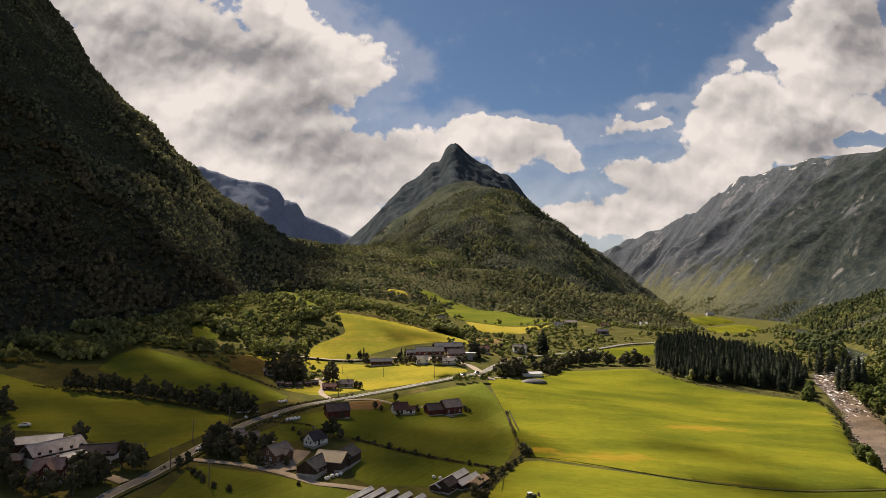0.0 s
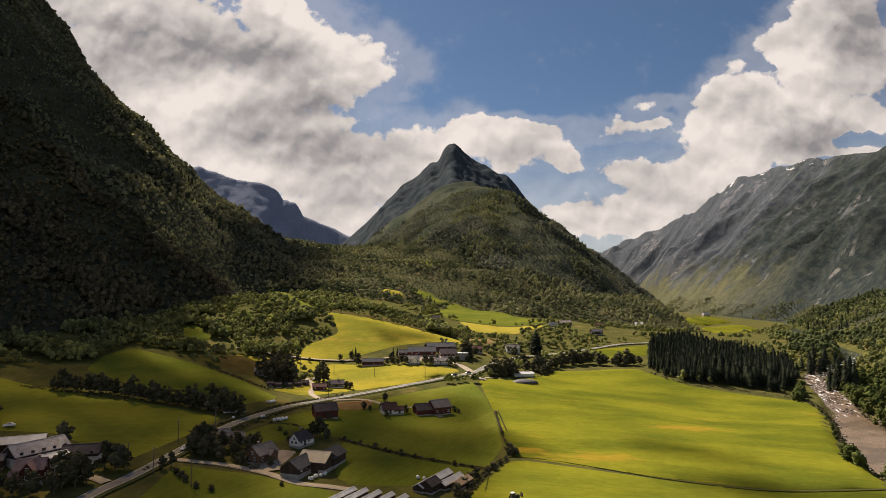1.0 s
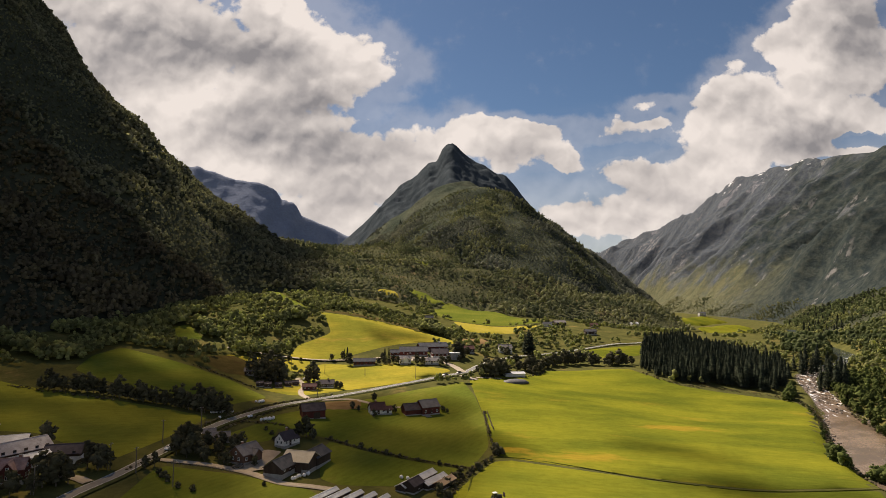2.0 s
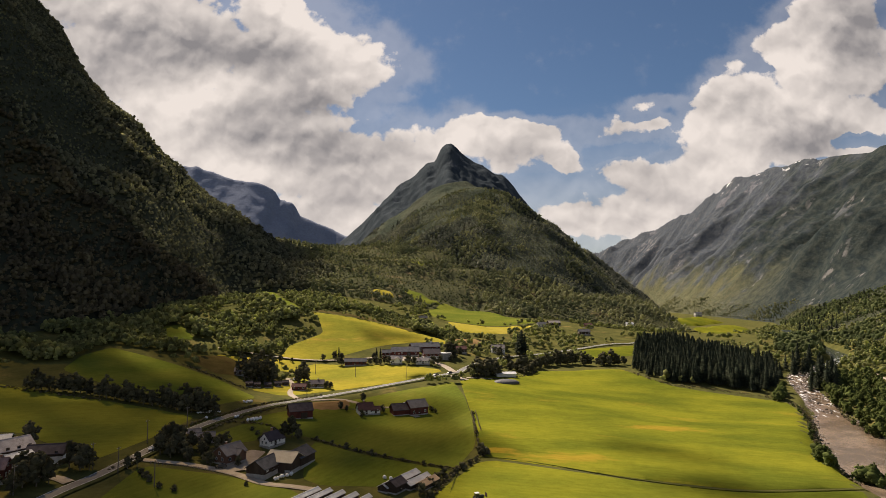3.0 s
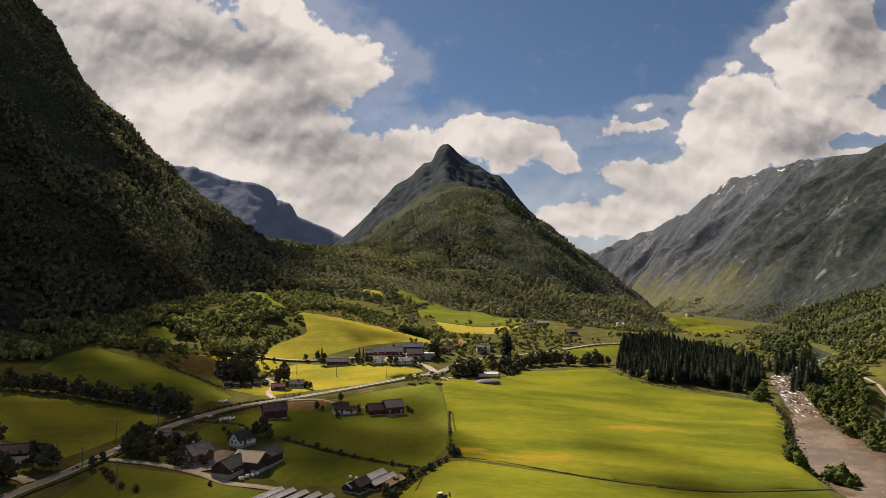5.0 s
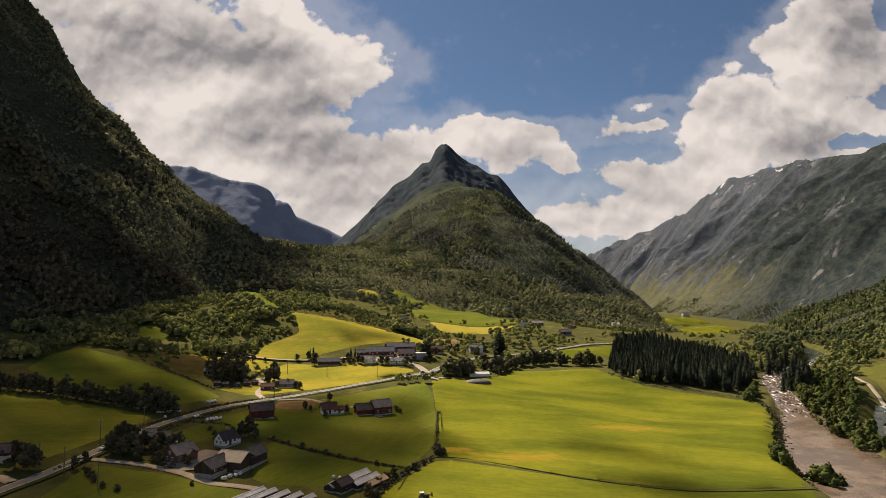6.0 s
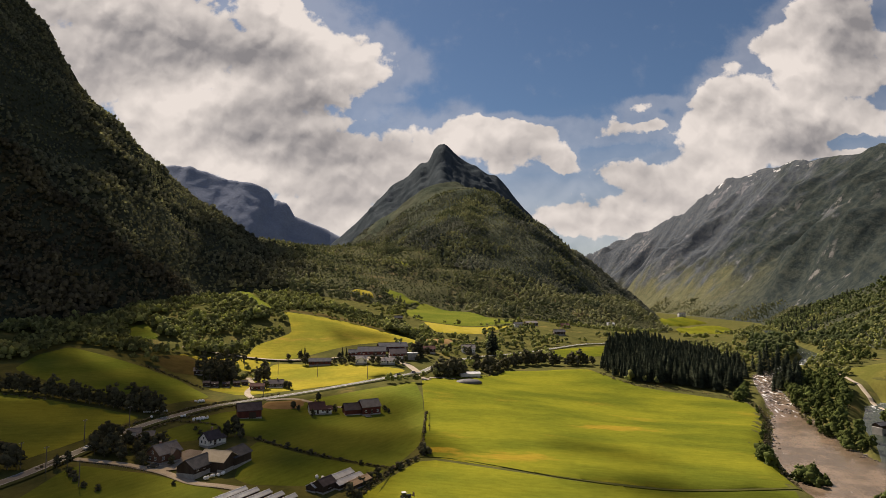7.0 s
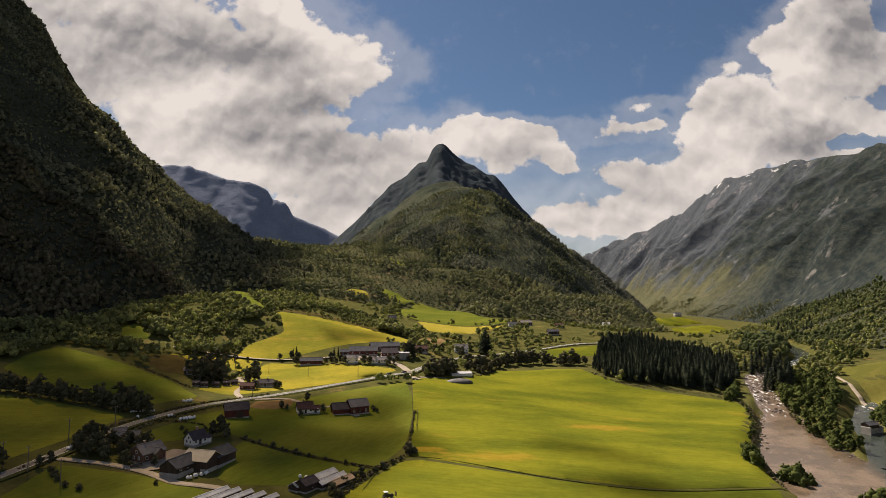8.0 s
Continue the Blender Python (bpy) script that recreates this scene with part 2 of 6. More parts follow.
def meadow(name, low, high, dry, stripe=0.08, turn=0.0, patch=0.5, worn=()):
    """Grass land: broad drifts of two greens, dry patches, mowing lines, tufts and fine blades."""
    m = bpy.data.materials.new(name)
    m.use_nodes = True
    n = Nodes(m.node_tree)
    place = n.add("ShaderNodeNewGeometry", out=0)
    c, s = math.cos(radians(turn)), math.sin(radians(turn))
    along_line = n.add("ShaderNodeVectorMath", place, (c, s, 0), operation="DOT_PRODUCT", out=1)
    across_line = n.add("ShaderNodeVectorMath", place, (-s, c, 0), operation="DOT_PRODUCT", out=1)
    drift_place = n.add("ShaderNodeCombineXYZ", n.math("MULTIPLY", along_line, 0.013), n.math("MULTIPLY", across_line, 0.030), 0.0)
    drift = n.ramp(n.noise(drift_place, 1.0, 4, 0.55, 0.5), 0.34, 0.66)
    colour = n.mix(drift, low, high)
    dry_part = n.ramp(n.noise(n.add("ShaderNodeVectorMath", drift_place, (3.7, 9.1, 0), operation="ADD"), 1.3, 7, 0.68), 0.56, 0.70, 0.0, patch)
    colour = n.mix(dry_part, colour, dry)
    for wx, wy, half_x, half_y in worn:            # dry places with a known spot
        away = n.add("ShaderNodeVectorMath", n.add("ShaderNodeVectorMath", place, (wx, wy, 0), operation="SUBTRACT"), (1 / half_x, 1 / half_y, 0), operation="MULTIPLY")
        away = n.math("MULTIPLY_ADD", n.math("SUBTRACT", n.noise(drift_place, 5.0, 6, 0.65), 0.5), 3.2, n.add("ShaderNodeVectorMath", away, operation="LENGTH", out=1))
        colour = n.mix(n.ramp(away, 1.15, 0.35, 0.0, 0.75), colour, dry)
    lines = n.math("SINE", n.math("MULTIPLY_ADD", n.noise(place, 0.03, 3), 5.0, n.math("MULTIPLY", across_line, 2.1)))
    tuft = n.noise(n.add("ShaderNodeCombineXYZ", n.math("MULTIPLY", along_line, 0.20), n.math("MULTIPLY", across_line, 0.36), 0.0), 1.0, 6, 0.7)
    blades = n.noise(place, 2.2, 3, 0.7)
    dark_tuft = n.ramp(n.noise(place, 0.25, 5, 0.7), 0.66, 0.74, 0.0, 0.30)
    value = n.math("MULTIPLY_ADD", lines, stripe, n.math("MULTIPLY_ADD", n.math("SUBTRACT", tuft, 0.5), 0.75, n.math("MULTIPLY_ADD", n.math("SUBTRACT", blades, 0.5), 0.5, 1.0)))
    value = n.math("SUBTRACT", value, dark_tuft)
    colour = n.add("ShaderNodeVectorMath", colour, n.add("ShaderNodeCombineXYZ", value, value, value), operation="MULTIPLY")
    shader = n.tree.nodes.new("ShaderNodeBsdfPrincipled")
    n.tree.links.new(colour, shader.inputs["Base Color"])
    shader.inputs["Roughness"].default_value, shader.inputs["Specular IOR Level"].default_value = 0.95, 0.0
    relief = n.tree.nodes.new("ShaderNodeBump")
    relief.inputs["Strength"].default_value, relief.inputs["Distance"].default_value = 0.5, 0.5
    n.tree.links.new(n.math("ADD", tuft, n.math("MULTIPLY", blades, 0.4)), relief.inputs["Height"])
    n.tree.links.new(relief.outputs[0], shader.inputs["Normal"])
    n.add("ShaderNodeOutputMaterial", shader.outputs[0])
    return m


GRASS = meadow("meadow_grass", (0.090, 0.106, 0.013), (0.172, 0.172, 0.017), (0.28, 0.19, 0.024), 0.022, -9.0, 0.4, ((74, 264, 24, 7), (40, 272, 14, 5), (138, 320, 26, 6)))
GRASS_HILL = meadow("hill_grass", (0.180, 0.178, 0.025), (0.315, 0.260, 0.034), (0.37, 0.23, 0.05), 0.03, 20.0, 0.6)
GRASS_SLOPE = meadow("slope_grass", (0.130, 0.142, 0.022), (0.180, 0.182, 0.026), (0.20, 0.16, 0.03), 0.02, 30.0, 0.3)
GRASS_DEEP = meadow("pasture_grass", (0.092, 0.116, 0.018), (0.138, 0.150, 0.024), (0.165, 0.148, 0.032), 0.03, 60.0, 0.4)
GRASS_DRY = meadow("dry_grass", (0.098, 0.100, 0.024), (0.150, 0.136, 0.034), (0.19, 0.145, 0.05), 0.02, 40.0, 0.6)
HAY = material("hay", ((0.27, 0.23, 0.03), (0.33, 0.27, 0.05)), 20, 0.95, 0.25, 0.5, 0.2, gloss=0.0)
FALLOW = material("fallow", ((0.078, 0.064, 0.024), (0.110, 0.086, 0.032), (0.08, 0.052, 0.026)), 9, 0.95, 0.5, 0.5, 0.4, gloss=0.0)
SOIL = material("soil", ((0.20, 0.13, 0.06), (0.25, 0.17, 0.08)), 6, 0.95, 0.4, 0.4, gloss=0.0)
ASPHALT = material("asphalt", ((0.115, 0.11, 0.105), (0.15, 0.145, 0.135)), 5, 0.85, 0.2, 0.1)
GRAVEL = material("gravel", ((0.30, 0.25, 0.19), (0.38, 0.32, 0.25)), 3, 0.95, 0.4, 0.1, gloss=0.2)
# LEAF is the shaded, browner leaf colour; LEAF_MID the lighter, sunlit one.
LEAF = material("leaf", ((0.087, 0.076, 0.054), (0.181, 0.154, 0.094)), 45, 0.85, 0.8, 0.9, 0.45, island=0.45, translucent=0.45, gloss=0.0)
# Far woods' leaf, paler and bluer: distance haze put into the colour.
LEAF_HAZE = material("hazy_leaf", ((0.094, 0.107, 0.099), (0.269, 0.265, 0.229)), 75, 0.85, 0.6, 1.2, 0.30, island=0.20, translucent=0.58, gloss=0.0)
LEAF_MID = material("sunlit_shrub_leaf", ((0.165, 0.178, 0.083), (0.306, 0.309, 0.134)), 12, 0.85, 0.9, 0.8, 0.55, island=0.5, translucent=0.60, gloss=0.0)
LEAF_SPUR = material("sunny_leaf", ((0.080, 0.101, 0.048), (0.148, 0.167, 0.077)), 40, 0.85, 0.8, 1.2, 0.45, island=0.35, translucent=0.55, gloss=0.0)
# Greener than the far woods' leaf, but also lightened for haze.
LEAF_SADDLE = material("saddle_leaf", ((0.101, 0.116, 0.074), (0.290, 0.284, 0.176)), 60, 0.85, 0.6, 1.2, 0.32, island=0.25, translucent=0.58, gloss=0.0)
# Upper woods' leaf: bluish haze and brighter sun are put into its colour.
LEAF_HIGH = material("hazy_mountain_leaf", ((0.127, 0.130, 0.097), (0.264, 0.253, 0.176)), 60, 0.85, 0.9, 1.0, 0.5, island=0.5, translucent=0.60, gloss=0.0)
LEAF_NEAR = material("leaf_near", ((0.065, 0.062, 0.042), (0.113, 0.106, 0.060)), 3, 0.8, 0.9, 0.35, 0.5, each=0.25, island=0.3, translucent=0.25, own=True, gloss=0.0)
LEAF_ALDER = material("alder_leaf", ((0.074, 0.096, 0.031), (0.125, 0.144, 0.047)), 3, 0.85, 0.9, 0.35, 0.5, each=0.25, island=0.35, translucent=0.35, own=True, gloss=0.0)
NEEDLE = material("needle", ((0.027, 0.035, 0.025), (0.051, 0.057, 0.036)), 4, 0.85, 0.9, 0.4, 0.5, each=0.2, island=0.3, gloss=0.0)
BARK = material("bark", ((0.10, 0.08, 0.06), (0.16, 0.13, 0.10)), 0.6, 0.95, 0.6, own=True)
CLOUD = material("cloud", ((0.75, 0.75, 0.76), (0.82, 0.82, 0.82)), 90, 0.95, 0.0, 8, 0.05, gloss=0.0)
tree_now = CLOUD.node_tree
end = [node for node in tree_now.nodes if node.type == "OUTPUT_MATERIAL"][0]
thin, veil = tree_now.nodes.new("ShaderNodeMixShader"), tree_now.nodes.new("ShaderNodeBsdfTransparent")
thin.inputs[0].default_value = 0.752
# Warm tint on the light let through, to brown the clouds' shade.
veil.inputs[0].default_value = (0.975, 0.930, 0.83, 1.0)
tree_now.links.new(end.inputs[0].links[0].from_socket, thin.inputs[1])
tree_now.links.new(veil.outputs[0], thin.inputs[2])
tree_now.links.new(thin.outputs[0], end.inputs[0])
CLOUD_THIN = CLOUD.copy()
CLOUD_THIN.name = "thin_cloud"
[node for node in CLOUD_THIN.node_tree.nodes if node.type == "MIX_SHADER"][0].inputs[0].default_value = 0.77
[node for node in CLOUD_THIN.node_tree.nodes if node.type == "BSDF_TRANSPARENT"][0].inputs[0].default_value = (0.97, 0.96, 0.95, 1.0)
CLOUD_DEEP = CLOUD.copy()
CLOUD_DEEP.name = "deep_cloud"
[node for node in CLOUD_DEEP.node_tree.nodes if node.type == "MIX_SHADER"][0].inputs[0].default_value = 0.66

# ---- the lie of the land, in metres ----
NET_X = np.array([-300, -180, -80, 0, 90, 180, 280, 400, 700.0])
NET_Y = np.array([150, 230, 310, 390, 470, 560, 700, 900, 1350.0])
NET_Z = np.array([
    (14, 8, 2, -2, -6, -8, -7, -2, 14), (26, 16, 5, 1, -2, -4, -4, 2, 20), (38, 24, 11, 4, 2, -2, -2, 7, 26),
    (51, 32, 11, 11, 6, -1, 0, 15, 30), (57, 40, 22, 21, 9, 9, 6, 17, 30), (66, 59, 51, 32, 17, 15, 13, 19, 28),
    (84, 73, 59, 44, 33, 31, 22, 17, 16), (105, 86, 69, 56, 44, 34, 20, 12, 6), (143, 116, 94, 77, 59, 40, 14, 6, 3)], float)
RIVER = np.array([(226, 100, -9, 72), (222, 200, -8.8, 70), (224, 245, -8.6, 62), (230, 290, -8.2, 44), (262, 369, -6.5, 24), (274, 404, -1.5, 16), (284, 435, 3, 13),
                  (296, 465, 6.5, 12), (330, 500, 9.5, 13), (372, 530, 10.5, 15), (420, 600, 11, 16), (470, 720, 11.5, 14), (600, 1000, 12, 14)], float)
BROOK = np.array([(258, 276, -8.5, 16), (282, 316, -7.6, 13), (300, 352, -5.5, 12), (330, 392, -2, 10), (380, 410, 4, 8)], float)


def lattice(ix, iy, seed):
    h = (ix.astype(np.int64) * 374761393 + iy.astype(np.int64) * 668265263 + seed * 974711) & 0xFFFFFFFF
    h = ((h ^ (h >> 13)) * 1274126177) & 0xFFFFFFFF
    return ((h ^ (h >> 16)) & 0xFFFF) / 65535.0


def value_noise(x, y, seed=0):
    x0, y0 = np.floor(x), np.floor(y)
    u, v = x - x0, y - y0
    u, v = u * u * (3 - 2 * u), v * v * (3 - 2 * v)
    a, b = lattice(x0, y0, seed), lattice(x0 + 1, y0, seed)
    c, d = lattice(x0, y0 + 1, seed), lattice(x0 + 1, y0 + 1, seed)
    return (a * (1 - u) + b * u) * (1 - v) + (c * (1 - u) + d * u) * v - 0.5


def fbm(x, y, size, octaves=4, seed=0):
    out, gain = 0.0, 1.0
    for k in range(octaves):
        out = out + gain * value_noise(x / size + 17.3 * k, y / size - 9.1 * k, seed + k)
        size, gain = size * 0.5, gain * 0.5
    return out


def ridged(x, y, size, octaves=4, seed=0):
    out, gain = 0.0, 1.0
    for k in range(octaves):
        out = out + gain * (0.25 - np.abs(value_noise(x / size + 5.7 * k, y / size + 3.3 * k, seed + k)))
        size, gain = size * 0.5, gain * 0.5
    return out


def smooth(a, b, v):
    t = np.clip((v - a) / (b - a), 0, 1)
    return t * t * (3 - 2 * t)


def line(v, knots):
    return np.interp(v, [k[0] for k in knots], [k[1] for k in knots])


def smin(a, b, k):
    h = np.clip(0.5 + 0.5 * (b - a) / k, 0, 1)
    return b * (1 - h) + a * h - k * h * (1 - h)


def net(x, y):
    """The valley floor without the river: a smooth surface over a coarse net."""
    def span(g, v):
        v = np.clip(v, g[0], g[-1] - 1e-6)
        i = np.clip(np.searchsorted(g, v, side="right") - 1, 0, len(g) - 2)
        return i, (v - g[i]) / (g[i + 1] - g[i])
    i, a = span(NET_X, x)
    j, b = span(NET_Y, y)
    slope_x = np.gradient(NET_Z, NET_X, axis=1)

    def row(r):
        h = NET_X[i + 1] - NET_X[i]
        a2, a3 = a * a, a * a * a
        return ((2 * a3 - 3 * a2 + 1) * NET_Z[r, i] + (a3 - 2 * a2 + a) * h * slope_x[r, i]
                + (3 * a2 - 2 * a3) * NET_Z[r, i + 1] + (a3 - a2) * h * slope_x[r, i + 1])
    n = len(NET_Y) - 1
    p0, p1, p2, p3 = row(np.maximum(j - 1, 0)), row(j), row(j + 1), row(np.minimum(j + 2, n))
    y0, y1, y2, y3 = NET_Y[np.maximum(j - 1, 0)], NET_Y[j], NET_Y[j + 1], NET_Y[np.minimum(j + 2, n)]
    h = y2 - y1
    m1, m2 = (p2 - p0) / (y2 - y0) * h, (p3 - p1) / (y3 - y1) * h
    b2, b3 = b * b, b * b * b
    return (2 * b3 - 3 * b2 + 1) * p1 + (b3 - 2 * b2 + b) * m1 + (3 * b2 - 2 * b3) * p2 + (b3 - b2) * m2


def river_at(x, y):
    """Distance from the river's middle line, in half widths, and the water's height there."""
    px, py = np.asarray(x, float), np.asarray(y, float)
    best, level = np.full(px.shape, 1e9), np.zeros(px.shape)
    for a, b in [*zip(RIVER[:-1], RIVER[1:]), *zip(BROOK[:-1], BROOK[1:])]:
        d = b[:2] - a[:2]
        t = np.clip(((px - a[0]) * d[0] + (py - a[1]) * d[1]) / (d @ d), 0, 1)
        half = (a[3] + t * (b[3] - a[3])) / 2
        q = (np.hypot(px - a[0] - t * d[0], py - a[1] - t * d[1]) - half)
        near = q < best
        best, level = np.where(near, q, best), np.where(near, a[2] + t * (b[2] - a[2]), level)
    return best, level


def floor_z(x, y):
    x, y = np.asarray(x, float), np.asarray(y, float)
    z = net(x, y)
    z = z + 0.5 * fbm(x, y, 60, 2, 3)
    q, level = river_at(x, y)
    bank = level + 0.8 + np.clip(q, 0, 60) * 0.45
    z = np.where(q < 60, np.minimum(z, bank) * smooth(60, 30, q) + z * (1 - smooth(60, 30, q)), z)
    z = np.where(q < 3, level + 0.4 * q - 0.4, z)
    return np.where(q < 0, level - 0.4 + np.maximum(q * 0.15, -1.0), z)


def left_z(x, y):
    """The steep wooded mountain side on the left."""
    s = -(x + 200 + 0.30 * np.maximum(600 - y, 0) + 12 * np.sin(y / 70))
    foot = line(y, ((300, 30), (400, 42), (650, 70), (800, 96), (1000, 136), (1300, 165)))
    face = foot + 0.70 * np.maximum(s, -600) + 0.0005 * np.maximum(s, 0) ** 2
    back = line(x, ((-1600, 1450), (-900, 868), (-687, 556), (-586, 408), (-441, 285), (-345, 222), (-249, 156), (-153, 95), (0, -20))) - 0.45 * (y - 960)
    z = smin(face, back, 30)
    rough = smooth(10, 160, s)
    return z + rough * (70 * ridged(0.8 * x + 0.6 * y, 0.35 * (y - x), 210, 4, 11) + 14 * fbm(x, y, 60, 3, 5))


def peak_z(x, y):
    """The pointed peak, with a stepped ridge to both sides."""
    d = x - 62 + 14 * fbm(x, y, 120, 3, 27)
    ridge = line(d, ((-1600, -420), (-1000, 60), (-552, 440), (-430, 560), (-300, 705), (-215, 745), (-120, 838), (-75, 852), (-45, 915), (-12, 952), (14, 950), (60, 908), (100, 875), (140, 850), (200, 822), (255, 778), (310, 765), (352, 725), (440, 622), (520, 528), (900, 60), (1500, -420)))
    crag = 90 * ridged(x * 0.9 + 0.3 * y, y * 0.5, 190, 5, 23) + 34 * ridged(x, y, 52, 4, 29)
    away = np.abs(y - 3360)
    return ridge + 9 * fbm(x, y, 26, 2, 33) - np.where(y < 3360, 0.66, 0.9) * away + crag * smooth(10, 160, away) - 6


def dome_z(x, y):
    """The rounded hill in front of the peak."""
    top = line(y, ((400, -170), (850, 25), (1000, 75), (1300, 185), (1700, 345), (1950, 408), (2250, 440), (2450, 400), (2800, 240), (3400, -100)))
    middle = line(y, ((900, 60), (1300, 110), (1700, 100), (2100, 60), (2700, 40)))
    d = x - middle
    bend = np.where(d < 0, 190, 410)
    z = top - 0.62 * (np.sqrt(d * d + bend ** 2) - bend) * np.where(d < 0, 1.75, 2.0)
    return z + smooth(900, 1400, y) * (95 * ridged(x, y * 0.45, 380, 4, 21) + 16 * fbm(x, y, 90, 3, 8))


def hill_z(x, y):
    """The wooded hill with the pointed peak behind it."""
    return np.maximum(dome_z(x, y), peak_z(x, y))


def shoulder_z(x, y):
    """The wooded saddle between the mountain side and the hill."""
    z = 42 + 0.265 * (y - 720) - 0.18 * (x + 100)
    z = smin(z, 168 + 0.02 * (y - 1300) - 0.25 * np.maximum(x, 0), 40)
    return z + smooth(660, 900, y) * 26 * fbm(x, y, 160, 4, 31)


def right_z(x, y):
    """The high valley wall on the right."""
    foot = 830 + 0.07 * (y - 1300) - 120 * smooth(1500, 900, y)
    crest = line(y, ((600, 440), (1500, 545), (2000, 560), (2500, 640), (3000, 672), (3400, 560), (3800, 505), (4400, 400), (4800, 290)))
    ridge = line(y, ((600, 1480), (2000, 1500), (3000, 1530), (3800, 1440), (4400, 1230), (4800, 1100)))
    t = (x - foot) / (ridge - foot)
    rise = np.where(t < 1, np.maximum(t, -0.6) * (0.55 + 0.45 * np.clip(t, 0, 1)), 1 - 0.5 * (t - 1))
    z = 6 + (crest - 6) * rise
    rough = smooth(0.03, 0.35, t)
    return z + rough * ((360 * ridged(0.42 * x + 0.12 * y, y + 0.2 * x, 520, 4, 41) + 110 * ridged(0.7 * x, y + 0.15 * x, 190, 5, 45)) * (1 - 0.9 * smooth(0.6, 1.0, t)) + 26 * fbm(x, y, 120, 4, 43)) - 30 * np.exp(-((y - 1380 - 1.0 * (x - 850)) / 80) ** 2) * smooth(0.02, 0.2, t) * smooth(0.8, 0.5, t)


def near_right_z(x, y):
    """The wooded spur on the right bank."""
    d = x - (490 + 0.47 * (y - 680))
    z = 12 + 0.48 * d - 0.00018 * np.maximum(d, 0) ** 2
    z = smin(z, 190 - 0.35 * (y - 1050), 30)
    z = smin(z, 14 + 0.45 * (y - 520), 20)
    return z + smooth(0, 80, d) * (20 * fbm(x, y, 110, 4, 51))


def far_z(x, y):
    """The ridge far off on the left, tinted blue for haze, its top in cloud."""
    top = line(x, ((-3500, 1250), (-2100, 1060), (-1900, 1060), (-1600, 955), (-1420, 930), (-1290, 880), (-1240, 800), (-1130, 770), (-1080, 680), (-900, 600), (-700, 520), (-300, 380), (200, 250)))
    return top - 0.9 * np.abs(y - 4550) + 60 * ridged(x, y, 220, 5, 61)

# ---- mesh helpers ----
def mesh_from(name, verts, faces, materials, smooth_shade=False):
    """A mesh from arrays; faces all have the same number of corners."""
    verts, faces = np.asarray(verts, np.float32), np.asarray(faces, np.int32)
    me = bpy.data.meshes.new(name)
    me.vertices.add(len(verts))
    me.vertices.foreach_set("co", verts.ravel())
    k = faces.shape[1]
    me.loops.add(len(faces) * k)
    me.loops.foreach_set("vertex_index", faces.ravel())
    me.polygons.add(len(faces))
    me.polygons.foreach_set("loop_start", np.arange(0, len(faces) * k, k, dtype=np.int32))
    me.polygons.foreach_set("use_smooth", np.full(len(faces), smooth_shade))
    me.update(calc_edges=True)
    for m in materials if isinstance(materials, (list, tuple)) else [materials]:
        me.materials.append(m)
    return me


def grid_faces(rows, columns, keep=None):
    i = np.arange(rows * columns).reshape(rows, columns)
    q = np.stack([i[:-1, :-1], i[:-1, 1:], i[1:, 1:], i[1:, :-1]], -1).reshape(-1, 4)
    return q if keep is None else q[keep.ravel()[q].any(1)]


def packed(verts, faces):
    used = np.unique(faces)
    back = np.zeros(len(verts), np.int32)
    back[used] = np.arange(len(used))
    return verts[used], back[faces]


def sheet(name, height, x0, x1, y0, y1, step, mat, label, category):
    """A mountain's surface, cut off where it dips under the valley floor."""
    x, y = np.meshgrid(np.arange(x0, x1 + step, step), np.arange(y0, y1 + step, step))
    z = height(x, y)
    keep = z > net(x, y) - 10
    v, f = packed(np.stack([x, y, z], -1).reshape(-1, 3), grid_faces(*x.shape, keep))
    return tagged(new(name, mesh_from(name, v, f, mat, True)), label, category, kind="structure")


def inside(x, y, polygon):
    hit = np.zeros(np.shape(x), bool)
    for (ax, ay), (bx, by) in zip(polygon, polygon[1:] + polygon[:1]):
        if ay != by:
            hit ^= ((ay > y) != (by > y)) & (x < (bx - ax) * (y - ay) / (by - ay) + ax)
    return hit


def land_z(x, y):
    x, y = np.asarray(x, float), np.asarray(y, float)
    return np.max([floor_z(x, y), left_z(x, y), hill_z(x, y), shoulder_z(x, y), near_right_z(x, y), right_z(x, y)], axis=0)


def at(x, y):
    """The ground's height at one place."""
    return float(land_z(np.array([x]), np.array([y]))[0])


# ---- ground and mountains ----
turns = np.radians(np.concatenate([np.arange(-46, 46.01, 0.28), np.arange(50, 314, 6)]))
rings = np.concatenate([[0.0, 30.0], 60 * 1.0175 ** np.arange(0, 253)])
ang, rad = np.meshgrid(np.append(turns, turns[0]), rings)
gx, gy = 24 + rad * np.sin(ang), rad * np.cos(ang)
ground = tagged(new("ground", mesh_from("ground", np.stack([gx, gy, floor_z(gx, gy)], -1).reshape(-1, 3), grid_faces(*gx.shape)[:, ::-1], SCRUB, True)),
                "rough grassy valley floor with scrub between the fields", "ground", kind="structure")
sheet("mountain_side", left_z, -1700, 60, 330, 1700, 7, MOUNTAIN_GREEN, "steep dark wooded mountain side above the farms", "mountain")
sheet("wooded_shoulder", shoulder_z, -900, 420, 640, 1700, 8, THICKET, "wooded saddle with small clearings below the peak", "hillside")
sheet("wooded_hill", dome_z, -760, 860, 800, 2700, 9, HEATH, "rounded wooded hill in front of the pointed peak", "hill")
sheet("mountain_peak", peak_z, -1150, 1300, 2320, 4300, 12, PEAK_HAZE_GREEN, "pointed dark green and grey mountain peak", "mountain")
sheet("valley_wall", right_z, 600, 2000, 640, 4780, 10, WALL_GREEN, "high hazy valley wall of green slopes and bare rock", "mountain")
